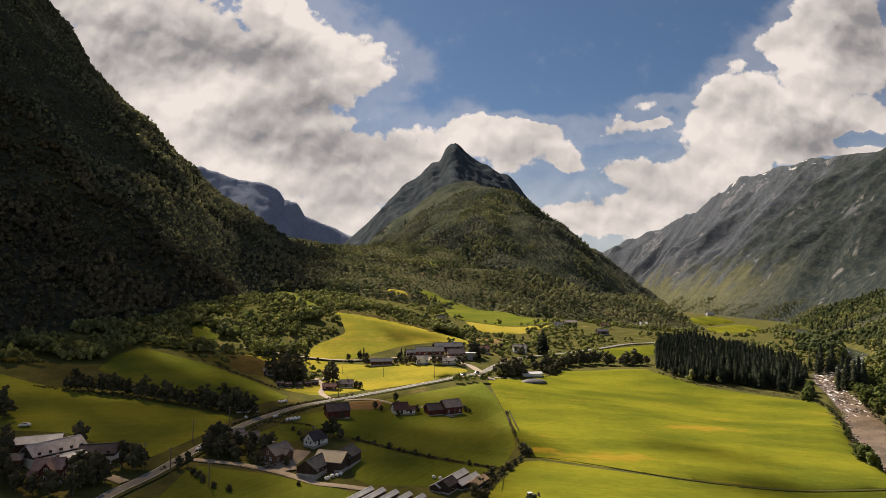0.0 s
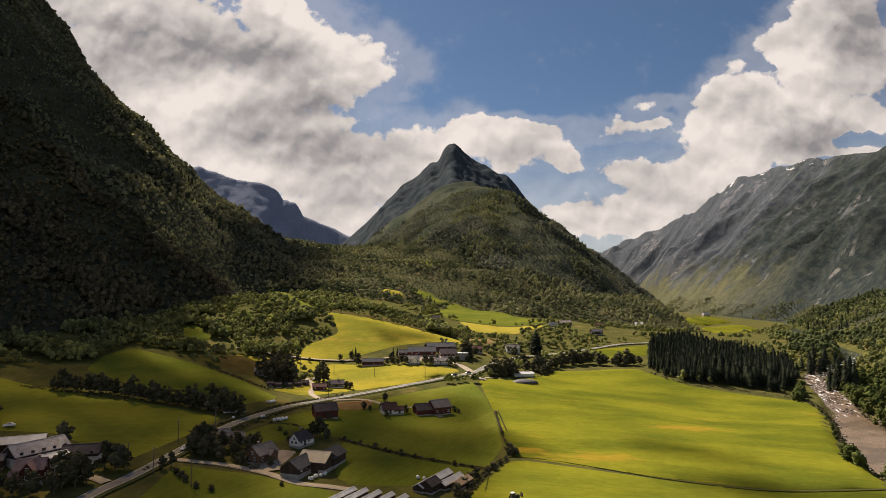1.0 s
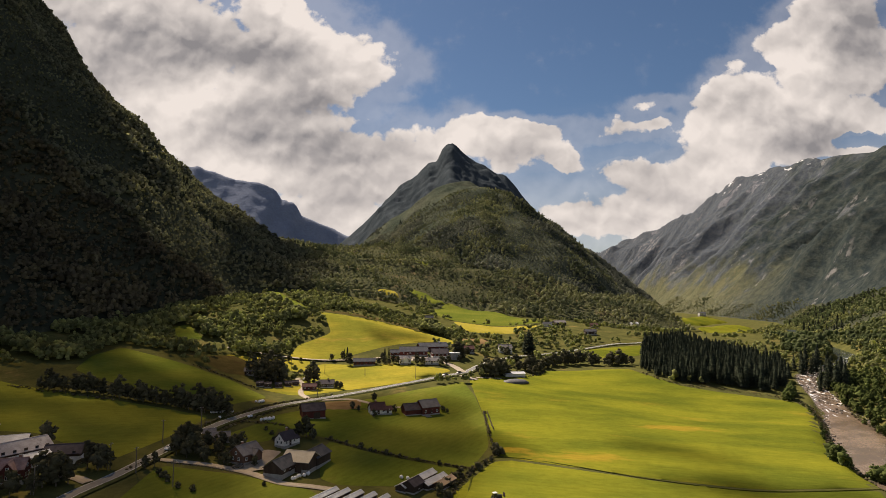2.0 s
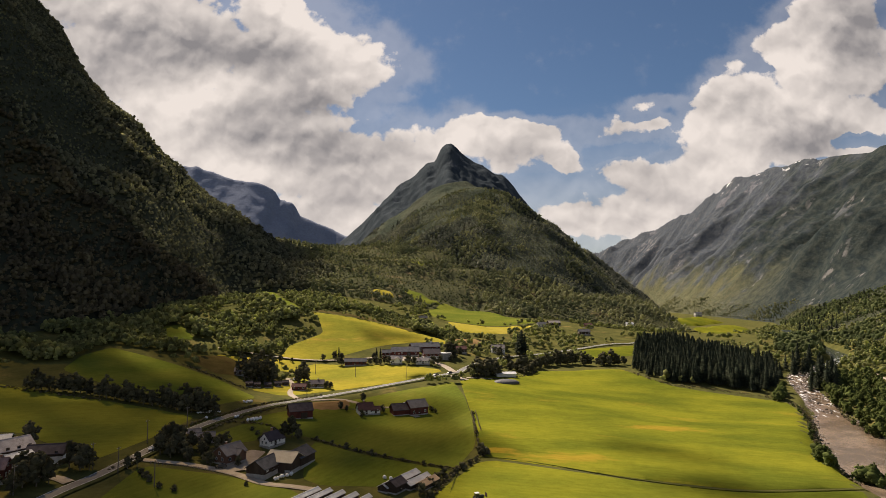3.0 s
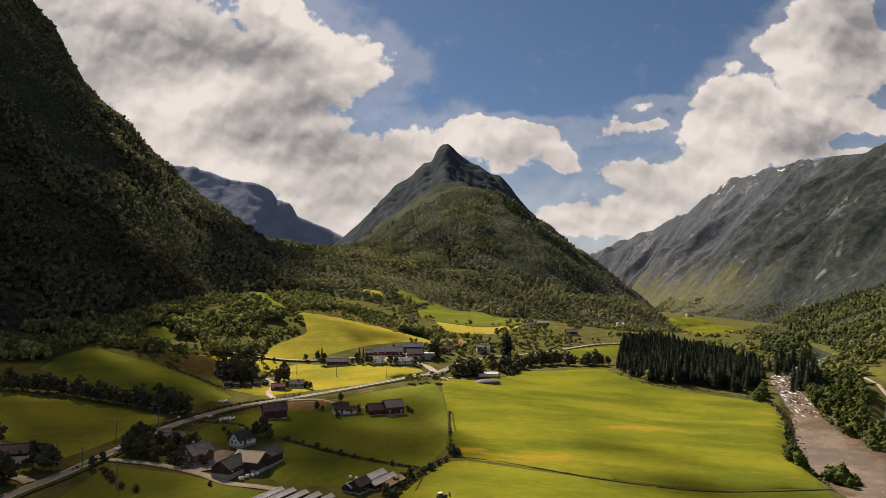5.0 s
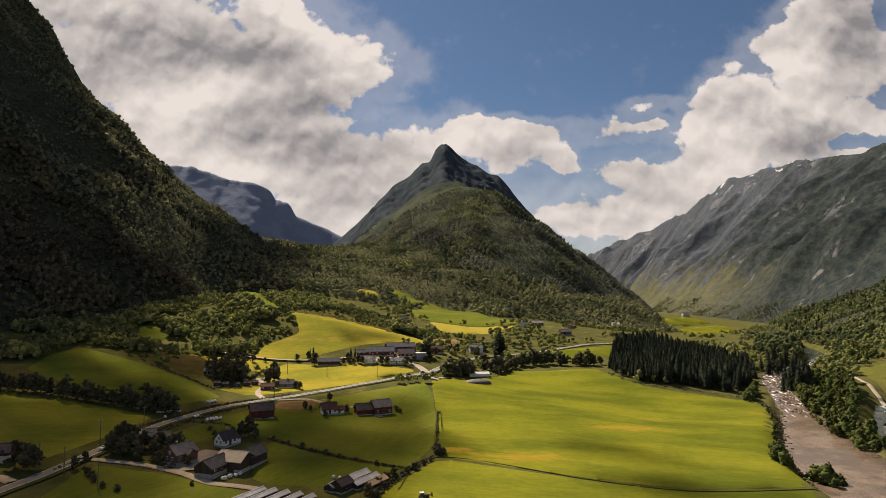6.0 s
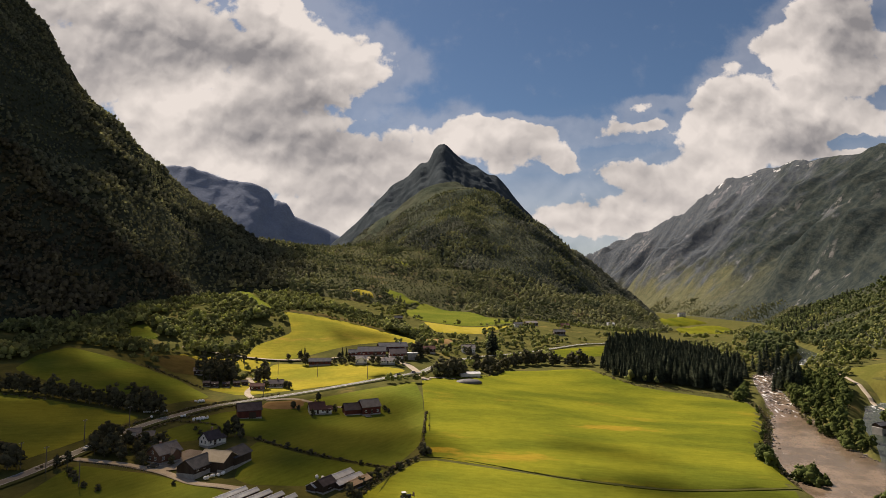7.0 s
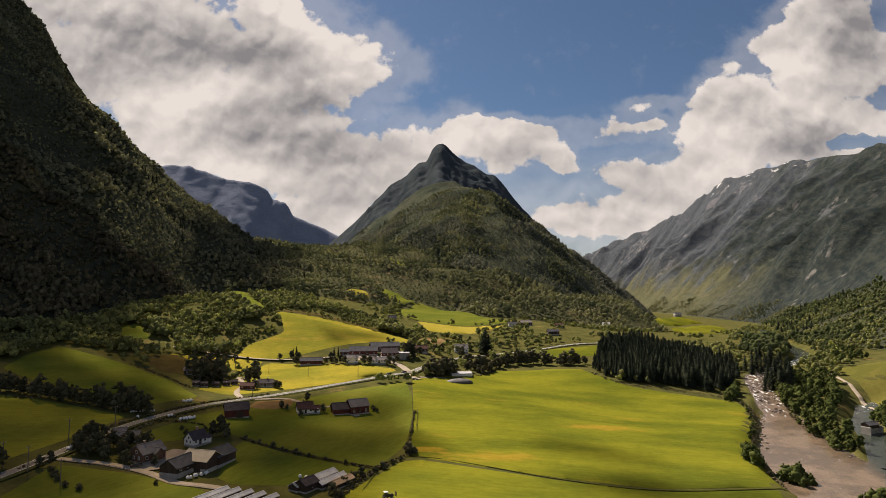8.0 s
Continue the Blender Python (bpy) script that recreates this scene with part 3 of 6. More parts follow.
sheet("wooded_spur", near_right_z, 330, 1150, 480, 1500, 8, MOUNTAIN_GREEN, "low wooded spur beside the river", "hillside")
sheet("far_ridge", far_z, -3500, 300, 3700, 4790, 20, HAZE_ROCK, "far bluish rock ridge reaching into the clouds", "mountain")


# ---- clouds added out of view, whose shade lies on the land ----
def cloud_over(polygon, height, seed, spacing=30.0, mat=CLOUD):
    """A flat cloud, added out of view, that shades the given stretch of land."""
    rng = np.random.default_rng(seed)
    xs, ys = [q[0] for q in polygon], [q[1] for q in polygon]
    bm = bmesh.new()
    for gx0 in np.arange(min(xs), max(xs), spacing):
        for gy0 in np.arange(min(ys), max(ys), spacing):
            px, py = gx0 + rng.uniform(0, spacing), gy0 + rng.uniform(0, spacing)
            if inside(np.array([px]), np.array([py]), polygon)[0]:
                r = spacing * rng.uniform(0.75, 1.15)
                reach = (height - at(px, py)) / SUN_WAY.z
                dx, dy = SUN_WAY.x * reach, SUN_WAY.y * reach
                bmesh.ops.create_icosphere(bm, subdivisions=2, radius=r, matrix=Matrix.Translation((px + dx, py + dy, height + rng.uniform(0, 25))) @ Matrix.Diagonal((1, 1, 0.5, 1)))
    for v in bm.verts:
        v.co += 9 * noise.noise_vector(v.co / 40)
    me = bpy.data.meshes.new("cloud")
    bm.to_mesh(me)
    bm.free()
    me.materials.append(mat)
    for f in me.polygons:
        f.use_smooth = True
    return tagged(new("backdrop_cloud", me), "white summer cloud drifting over the valley", "cloud", kind="structure")


cloud_over([(-330, 170), (-40, 140), (6, 205), (16, 240), (19, 270), (24, 306), (15, 345), (4, 372), (-10, 384), (-28, 370), (-48, 350), (-72, 342), (-100, 380), (-118, 412), (-150, 436), (-200, 440), (-330, 430)], 1500, 1, 26.0)
cloud_over([(-1100, 420), (-1100, 1500), (-820, 1400), (-590, 1020), (-475, 830), (-405, 735), (-372, 680), (-325, 622), (-275, 635), (-244, 660), (-236, 606), (-222, 520), (-206, 440), (-250, 370), (-460, 340)], 1700, 2, 28.0, CLOUD_DEEP)
cloud_over([(-262, 690), (-290, 800), (-280, 900), (-262, 1080), (-205, 1100), (-197, 950), (-204, 850), (-222, 690)], 1700, 6, 15.0, CLOUD_DEEP)
cloud_over([(89, 290), (103, 297), (119, 293), (130, 286), (113, 279), (94, 280)], 1500, 3, 12.0, CLOUD_THIN)
cloud_over([(83, 252), (125, 255), (164, 241), (180, 231), (138, 236), (97, 245)], 1500, 4, 10.0, CLOUD_THIN)
cloud_over([(-66, 545), (-20, 552), (6, 548), (-20, 532), (-50, 530)], 1500, 8, 11.0, CLOUD_THIN)


# ---- fields, river and roads ----
def rounded(polygon, times=1):
    for _ in range(times):
        polygon = [p for a, b in zip(polygon, polygon[1:] + polygon[:1])
                   for p in ((0.9 * a[0] + 0.1 * b[0], 0.9 * a[1] + 0.1 * b[1]), (0.1 * a[0] + 0.9 * b[0], 0.1 * a[1] + 0.9 * b[1]))]
    return polygon


FIELDS = []


def field(name, polygon, mat, label, category="field", lift=0.3, cell=12.0):
    """A field draped over the ground."""
    FIELDS.append(polygon)
    bm = bmesh.new()
    bm.faces.new([bm.verts.new((x, y, 0)) for x, y in rounded(polygon, 2)])
    xs, ys = [p[0] for p in polygon], [p[1] for p in polygon]
    for axis, lo, hi in ((0, min(xs), max(xs)), (1, min(ys), max(ys))):
        v = lo + cell / 2
        while v < hi:
            bmesh.ops.bisect_plane(bm, geom=bm.verts[:] + bm.edges[:] + bm.faces[:], plane_co=(v, v, 0), plane_no=(1, 0, 0) if axis == 0 else (0, 1, 0))
            v += cell
    co = np.array([v.co[:2] for v in bm.verts])
    z = land_z(co[:, 0], co[:, 1]) + lift
    for v, h in zip(bm.verts, z):
        v.co.z = h - (lift - 0.06 if v.is_boundary else 0.0)
    bmesh.ops.triangulate(bm, faces=bm.faces[:])
    bmesh.ops.recalc_face_normals(bm, faces=bm.faces[:])
    me = bpy.data.meshes.new(name)
    bm.to_mesh(me)
    bm.free()
    for f in me.polygons:
        f.use_smooth = True
    if sum(f.normal.z for f in me.polygons) < 0:
        me.flip_normals()
    me.materials.append(mat)
    return tagged(new(name, me), label, category, kind="structure")


def spaced(points, step):
    """The points of a smooth line through the given ones, a step apart."""
    pts = [np.array(p, float) for p in points]
    pts = [2 * pts[0] - pts[1], *pts, 2 * pts[-1] - pts[-2]]
    dense = []
    for a, b, c, d in zip(pts, pts[1:], pts[2:], pts[3:]):
        for t in np.linspace(0, 1, 24, endpoint=False):
            dense.append(0.5 * (2 * b + (c - a) * t + (2 * a - 5 * b + 4 * c - d) * t * t + (3 * b - a - 3 * c + d) * t ** 3))
    dense = np.array([*dense, pts[-2]])
    run = np.concatenate([[0], np.cumsum(np.linalg.norm(np.diff(dense[:, :2], axis=0), axis=1))])
    want = np.arange(0, run[-1], step)
    return np.stack([np.interp(want, run, dense[:, k]) for k in range(dense.shape[1])], 1)


def sides(line_points):
    d = np.gradient(line_points[:, :2], axis=0)
    d /= np.linalg.norm(d, axis=1)[:, None]
    return np.stack([d[:, 1], -d[:, 0]], 1)


def ribbon(name, points, offsets, heights, mat, step=3.0, level=None):
    """A band along a line: offsets across it, each with its height over the ground."""
    mid = spaced(points, step)
    out = sides(mid)
    base = land_z(mid[:, 0], mid[:, 1]) if level is None else level
    rows = []
    for off, h in zip(offsets, heights):
        rows.append(np.stack([mid[:, 0] + out[:, 0] * off, mid[:, 1] + out[:, 1] * off, base + h], 1))
    v = np.stack(rows, 1)
    return mesh_from(name, v.reshape(-1, 3), grid_faces(*v.shape[:2])[:, ::-1], mat, False)


MAIN = [(31, 417), (48, 432), (85, 464), (95, 483), (165, 490), (171, 470), (188, 436), (234, 413), (250, 402), (244, 372), (222, 330), (200, 290), (190, 258), (184, 236), (134, 232), (95, 242), (36, 264), (34.5, 288), (35.5, 328), (33.5, 370)]
field("main_field", MAIN, GRASS, "bright yellow-green hay meadow beside the river", lift=0.45, cell=6.0)
field("front_field", [(36, 261), (95, 239), (134, 229), (184, 233), (186, 150), (60, 120), (0, 150), (14, 214)], GRASS, "yellow-green meadow below the field track")
field("middle_field", [(-42, 279), (-16, 263), (24, 246), (34, 279), (35, 328), (33, 370), (27, 410), (18, 400), (-9, 380), (-34, 360), (-60, 329), (-73, 306), (-75, 292), (-62, 282)], GRASS_DEEP, "green pasture round the red barns")
field("paddock", [(-39, 274), (-16, 260), (22, 244), (13, 230), (-3, 223), (-26, 222), (-34, 228), (-40, 258)], GRASS_DEEP, "green paddock behind the farm buildings")
field("slope_field", [(-290, 305), (-232, 312), (-207, 303), (-185, 299), (-150, 298), (-125, 296), (-101, 292), (-104, 269), (-111, 244), (-116, 226), (-132, 238), (-155, 248), (-185, 240), (-290, 250)], GRASS_SLOPE, "green meadow on the slope above the road")
field("upper_field", [(-196, 337), (-204, 368), (-201, 396), (-176, 391), (-148, 386), (-119, 376), (-88, 347), (-103, 309), (-133, 320), (-166, 324)], GRASS_DEEP, "green field on a rise above the hedge", lift=0.35)
field("meadow_strip", [(-195, 689), (-179, 700), (-112, 562), (-123, 552)], GRASS_DEEP, "yellowish meadow strip between the woods", lift=1.5)
field("upper_clearing", [(-82, 826), (-47, 832), (-56, 856), (-78, 853)], HAY, "sunny clearing in the hillside woods", lift=1.5)
field("long_glade", [(-42, 900), (-14, 892), (19, 845), (4, 834), (-29, 858)], GRASS_DEEP, "yellowish glade in the hillside woods", lift=1.5)
field("wood_glade", [(-50, 1140), (-12, 1067), (-16, 1047), (-43, 1086)], GRASS_DEEP, "small glade high in the woods", lift=1.5)
field("peat_patch", [(22, 572), (52, 604), (66, 590), (38, 557)], SOIL, "bare brown patch above the farmstead", "soil", lift=0.8)
field("small_clearing", [(-206, 477), (-198, 492), (-172, 460), (-184, 438)], GRASS_DEEP, "small green clearing in the woods", lift=1.0)
field("fallow_strip", [(-158, 411), (-139, 438), (-121, 428), (-116, 396), (-131, 390)], FALLOW, "brownish fallow strip below the woods", lift=0.6)
field("hill_field", [(-104, 562), (-77, 563), (-35, 573), (9, 571), (33, 552), (-31, 503), (-78, 462), (-106, 458), (-106, 486), (-84, 515), (-94, 542)], GRASS_HILL, "sunlit yellow-green field on the hillside", lift=0.4)
field("dirt_bank", [(-106, 566), (-77, 568), (-35, 578), (-8, 577), (-12, 586), (-40, 590), (-76, 580), (-104, 574)], FALLOW, "brown bare bank above the hillside field", "soil", lift=0.8)
field("farm_field", [(-82, 456), (-36, 453), (22, 440), (-11, 402), (-54, 384), (-78, 363), (-100, 368), (-84, 397)], GRASS_HILL, "sunlit field between the road and the farm")
field("yard_field", [(-148, 432), (-104, 456), (-84, 457), (-89, 428), (-128, 428)], GRASS_HILL, "narrow sunlit meadow below the hillside field", lift=0.6)
field("back_field", [(-14, 760), (30, 880), (97, 872), (149, 775), (80, 699), (24, 700)], GRASS_DEEP, "green field below the wooded hill", lift=0.9)
field("stubble_field", [(24, 694), (76, 693), (134, 727), (91, 652), (40, 630)], HAY, "yellow stubble field below the wooded hill", lift=0.8)
field("corner_field", [(152, 580), (223, 612), (199, 557), (150, 540)], GRASS, "small sunlit field behind the trees", lift=0.5)
field("far_field", [(410, 1030), (487, 1085), (540, 1080), (440, 1008)], GRASS, "far sunlit field on the valley floor", lift=2.0)
field("far_meadow", [(440, 1000), (582, 1100), (560, 1023), (455, 950)], GRASS, "far bright meadow on the valley floor", lift=2.0)
field("bank_meadow", [(362, 466), (420, 480), (470, 470), (440, 400), (345, 345), (336, 372), (342, 405)], GRASS_DRY, "dry meadow above the river track", lift=0.7)
field("lower_field", [(-96, 226), (-93, 231), (-66, 228), (-36, 217), (-28, 209), (-40, 150), (-90, 150)], GRASS_DEEP, "shaded green field beside the farm lane")
field("garden_field", [(-77, 290), (-66, 290), (-64, 268), (-79, 259), (-86, 268)], GRASS_DEEP, "small green field beside the road")
field("farm_yard", [(-63, 257), (-56, 256), (-57, 246), (-59, 236), (-64, 236), (-67, 247)], GRAVEL, "worn gravel yard between the farm buildings", "yard", lift=0.42)
field("farmstead_yard", [(-2, 462), (16, 464), (8, 469), (-1, 474), (-8, 473), (-24, 467), (-20, 461)], GRAVEL, "pale gravel yard between the red barns", "yard", lift=0.55)
field("ploughed_patch", [(-57, 350), (-37, 360), (-30, 340), (-44, 327), (-56, 333)], SOIL, "brown ploughed patch beside the red barn", "soil", lift=0.6)

ROAD = [(-112, 120), (-111, 170), (-109, 197), (-105, 216), (-101.5, 241), (-97, 265), (-92, 284), (-83, 308), (-70, 341), (-51, 369), (-31, 385), (-5, 403), (18, 424), (30, 436)]
ROAD_FAR = [(30, 436), (37, 455), (46, 478), (57, 499), (79, 533), (116, 562), (154, 585), (189, 608), (228, 627), (300, 700)]
MARK = material("road_paint", ((0.62, 0.61, 0.57), (0.75, 0.74, 0.70)), 2, 0.8, 0.1)
VERGE = material("verge", ((0.048, 0.056, 0.016), (0.078, 0.080, 0.026)), 3, 0.95, 0.5, 0.3, gloss=0.1)
DITCH = material("ditch_grass", ((0.050, 0.060, 0.012), (0.085, 0.086, 0.018)), 3, 0.95, 0.5, 0.3, gloss=0.0)
for road_name, way_points in (("road", ROAD), ("back_road", ROAD_FAR)):
    me = ribbon(road_name, way_points, (-3.9, -2.6, 2.6, 3.9), (0.10, 0.62, 0.62, 0.10), [ASPHALT, VERGE])
    index = np.zeros(len(me.polygons), np.int32)
    index[np.arange(len(index)) % 3 != 1] = 1
    me.polygons.foreach_set("material_index", index)
    road = tagged(new(road_name, me), "grey asphalt country road with white edge lines", "road", kind="structure")
    for side in (-2.32, 2.32):
        line_ob = new("edge_line", ribbon("edge_line", way_points, (side - 0.09, side + 0.09), (0.64, 0.64), MARK))
        line_ob.parent = road


def lane(name, points, half, label, mat=GRAVEL, lift=0.5):
    me = ribbon(name, points, (-half - 0.6, -half, half, half + 0.6), (lift - 0.25, lift, lift, lift - 0.25), mat, 2.0)
    return tagged(new(name, me), label, "lane", kind="structure")


lane("farm_lane", [(-101, 236), (-95, 236), (-78, 235), (-61, 229.5), (-47, 221.5), (-36, 219.5), (-26, 217)], 1.3, "pale gravel farm lane from the road")
lane("yard", [(-68, 250), (-64, 240), (-60, 231)], 4.0, "pale gravel farm yard between the buildings", lift=0.45)
lane("farm_entry", [(-110, 209), (-117, 212), (-126, 211)], 1.5, "pale gravel entry from the road to the farm")
lane("house_lane", [(-59, 354), (-42, 359), (-22, 343), (-6, 341), (6, 325)], 1.2, "narrow gravel lane to the white house")
lane("drive", [(-66, 354), (-76, 372), (-80, 395), (-88, 412)], 1.3, "pale gravel drive to the cabins")
lane("farm_drive", [(28, 436), (20, 453), (9, 466), (-6, 470), (-30, 468)], 2.2, "pale gravel drive into the farmstead", lift=0.6)
lane("junction_apron", [(24, 430), (29, 424), (36, 416)], 2.6, "worn gravel apron beside the road junction", lift=0.6)
lane("shed_lane", [(36, 424), (46, 428), (56, 431)], 1.3, "gravel lane to the low shed")
lane("field_track", [(20, 215), (35, 262), (95, 240.5), (134, 230.5), (184, 234)], -0.25, "narrow worn track between two meadows", DITCH, 0.3)
lane("river_track", [(372, 515), (352, 462), (338, 415), (331, 385), (325, 362), (318, 320)], 0.8, "pale gravel track along the wooded bank", lift=0.8)
lane("stone_track", [(-150, 449), (-120, 455), (-96, 459), (-78, 462), (-52, 466), (-30, 470)], 1.5, "pale gravel track below the hillside field", lift=1.0)

RIPPLE = bpy.data.materials.new("river_water")
RIPPLE.use_nodes = True
n = Nodes(RIPPLE.node_tree)
place = n.add("ShaderNodeNewGeometry", out=0)
steep = n.add("ShaderNodeSeparateXYZ", place).node.outputs[1]
foam_noise = n.noise(n.add("ShaderNodeVectorMath", place, (0.42, 0.16, 0.4), operation="MULTIPLY"), 1.0, 6, 0.66)
rapid = n.math("MULTIPLY", n.ramp(steep, 352, 405), n.ramp(steep, 700, 520))
foam = n.ramp(n.math("MULTIPLY_ADD", rapid, 0.15, foam_noise), 0.67, 0.80)
east = n.add("ShaderNodeSeparateXYZ", place)
body = n.mix(n.ramp(n.noise(place, 0.06, 6, 0.65), 0.38, 0.62), (0.115, 0.084, 0.058), (0.20, 0.145, 0.10))
deep = n.ramp(n.math("MULTIPLY_ADD", n.noise(place, 0.08, 4, 0.6), 24.0, n.math("MULTIPLY_ADD", steep, -0.30, east)), 172, 186)
body = n.mix(deep, body, (0.035, 0.045, 0.036))
shader = n.tree.nodes.new("ShaderNodeBsdfPrincipled")
n.tree.links.new(n.mix(foam, body, (0.75, 0.76, 0.76)), shader.inputs["Base Color"])
n.tree.links.new(n.ramp(foam, 0, 1, 0.16, 0.7), shader.inputs["Roughness"])
relief = n.tree.nodes.new("ShaderNodeBump")
relief.inputs["Strength"].default_value, relief.inputs["Distance"].default_value = 0.5, 0.3
n.tree.links.new(n.noise(n.add("ShaderNodeVectorMath", place, (0.8, 0.5, 1), operation="MULTIPLY"), 0.9, 4, 0.6), relief.inputs["Height"])
n.tree.links.new(relief.outputs[0], shader.inputs["Normal"])
n.add("ShaderNodeOutputMaterial", shader.outputs[0])


def water(name, course, label):
    """A water surface along a course of x, y, height and width."""
    mid = spaced(course, 3.0)
    out = sides(mid)
    rows = []
    for k in np.linspace(-0.56, 0.56, 9):
        rows.append(np.stack([mid[:, 0] + out[:, 0] * mid[:, 3] * k, mid[:, 1] + out[:, 1] * mid[:, 3] * k, mid[:, 2] + 0.05 * np.sin(7 * k + mid[:, 1])], 1))
    v = np.stack(rows, 1)
    return tagged(new(name, mesh_from(name, v.reshape(-1, 3), grid_faces(*v.shape[:2])[:, ::-1], RIPPLE, True)), label, "river", kind="structure")


water("river", RIVER, "shallow brown river with white rapids upstream")
BROOK_UP = BROOK + np.array([0, 0, 0.02, 0])
water("brook", BROOK_UP, "side channel joining the river below a small dam")


# ---- trees ----
def lump(seed, detail=2, jag=0.28):
    """An uneven ball, one unit across, as verts and faces."""
    bm = bmesh.new()
    bmesh.ops.create_icosphere(bm, subdivisions=detail, radius=0.5)
    for v in bm.verts:
        p = v.co * 5 + Vector((seed * 3.1, seed * 1.7, 0))
        v.co *= 1 + jag * 2 * noise.noise(p) + jag * noise.noise(p * 2.3)
    verts = np.array([v.co[:] for v in bm.verts])
    faces = np.array([[v.index for v in f.verts] for f in bm.faces])
    bm.free()
    return verts, faces


def cone_tree(seed, tiers=5, arms=7):
    """A spruce crown, one unit high: ragged skirts one over another."""
    rng = np.random.default_rng(seed)
    verts, faces = [], []
    for k in range(tiers):
        low, high = 0.06 + 0.90 * k / tiers, 0.06 + 0.90 * (k + 1.55) / tiers
        reach = 0.225 * (1 - k / tiers) ** 0.85 + 0.025
        first = len(verts)
        verts.append((0, 0, min(high, 1.0)))
        for a in range(2 * arms):
            r = reach * (1.0 if a % 2 else 0.58) * rng.uniform(0.8, 1.2)
            t = math.pi * (a + rng.uniform(-0.3, 0.3)) / arms + k
            verts.append((r * math.cos(t), r * math.sin(t), low + (0.0 if a % 2 else 0.05) + rng.uniform(-0.02, 0.02)))
        for a in range(2 * arms):
            faces.append((first, first + 1 + a, first + 1 + (a + 1) % (2 * arms)))
    return np.array(verts), np.array(faces)


def crowd(name, templates, places, sizes, squash, mat, label, category="trees", seed=0, shaded=False):
    """Many small plants joined into one mesh; places are x, y, z rows."""
    rng = np.random.default_rng(seed)
    pick, turn = rng.integers(0, len(templates), len(places)), rng.uniform(0, 2 * math.pi, len(places))
    all_v, all_f, base = [], [], 0
    for k, (tv, tf) in enumerate(templates):
        rows = np.flatnonzero(pick == k)
        if not len(rows):
            continue
        c, s = np.cos(turn[rows])[:, None], np.sin(turn[rows])[:, None]
        x = (tv[:, 0] * c - tv[:, 1] * s) * sizes[rows, None]
        y = (tv[:, 0] * s + tv[:, 1] * c) * sizes[rows, None]
        z = tv[:, 2] * sizes[rows, None] * squash[rows, None]
        v = np.stack([x, y, z], -1) + places[rows][:, None, :]
        all_v.append(v.reshape(-1, 3))
        all_f.append((tf[None] + (base + np.arange(len(rows)) * len(tv))[:, None, None]).reshape(-1, 3))
        base += v.shape[0] * v.shape[1]
    return tagged(new(name, mesh_from(name, np.concatenate(all_v), np.concatenate(all_f), mat, shaded)), label, category, kind="stuff")


def jittered(x0, x1, y0, y1, step, seed):
    rng = np.random.default_rng(seed)
    x, y = np.meshgrid(np.arange(x0, x1, step), np.arange(y0, y1, step))
    return (x + rng.uniform(-0.5, 0.5, x.shape) * step).ravel(), (y + rng.uniform(-0.5, 0.5, x.shape) * step).ravel(), rng


def open_land(x, y, margin=2.0):
    """True where a field, a road or water lies."""
    hit = np.zeros(x.shape, bool)
    for p in FIELDS:
        near = (x > min(q[0] for q in p) - 5) & (x < max(q[0] for q in p) + 5) & (y > min(q[1] for q in p) - 5) & (y < max(q[1] for q in p) + 5)
        if near.any():
            hit[near] |= inside(x[near], y[near], p)
    return hit


def opened(shape):
    """The shape without its underside, which nobody sees."""
    verts, faces = shape
    keep = verts[faces][:, :, 2].mean(1) > -0.2
    return packed(verts, faces[keep])


SMALL = [opened(lump(k, 1, 0.48)) for k in range(6)]


def canopy(seed, heads, spread=0.36):
    """A tree crown, about one unit across, made of many small uneven heads."""
    rng = np.random.default_rng(900 + seed)
    bm = bmesh.new()
    bmesh.ops.create_icosphere(bm, subdivisions=1, radius=1.0)
    ball = np.array([v.co[:] for v in bm.verts])
    tris = np.array([[v.index for v in f.verts] for f in bm.faces])
    bm.free()
    verts, faces, base = [], [], 0
    for k in range(heads):
        a, up = rng.uniform(0, 2 * math.pi), rng.uniform(-0.25, 1.0)
        out = spread * math.sqrt(max(0.0, 1 - max(up, 0) ** 2)) * rng.uniform(0.55, 1.1)
        middle = np.array([out * math.cos(a), out * math.sin(a), 0.46 * up * rng.uniform(0.8, 1.15)]) if k else np.zeros(3)
        r = rng.uniform(0.13, 0.24) if k else 0.30
        v = ball * r * rng.uniform(0.72, 1.3, (len(ball), 1)) * np.array([1, 1, 1.05]) + middle
        keep = ball[tris][:, :, 2].mean(1) > -0.25
        v, f = packed(v, tris[keep])
        verts.append(v)
        faces.append(f + base)
        base += len(v)
    return np.concatenate(verts), np.concatenate(faces)


CANOPY = [canopy(k, 7) for k in range(6)]
CROWN_BIT = [canopy(k + 20, 4, 0.34) for k in range(6)]
CANOPY_FAR = [canopy(k + 10, 3, 0.3) for k in range(6)]
LARGE = [opened(lump(k + 20, 2, 0.30)) for k in range(6)]
SPIKES = [cone_tree(k, 5, 6) for k in range(4)]


def clumps(x, y, size, rng, count=3):
    """A few lumps a tree, so that crowns have an uneven outline."""
    z = land_z(x, y)
    rows, sizes = [], []
    for k in range(count):
        a = rng.uniform(0, 2 * math.pi, len(x))
        off = size * (0.0 if k == 0 else 0.36) * rng.uniform(0.7, 1.2, len(x))
        rows.append(np.stack([x + off * np.cos(a), y + off * np.sin(a), z + size * (0.42 if k == 0 else rng.uniform(0.2, 0.85, len(x)))], 1))
        sizes.append(size * (0.9 if k == 0 else rng.uniform(0.4, 0.66, len(x))))
    return np.concatenate(rows), np.concatenate(sizes)


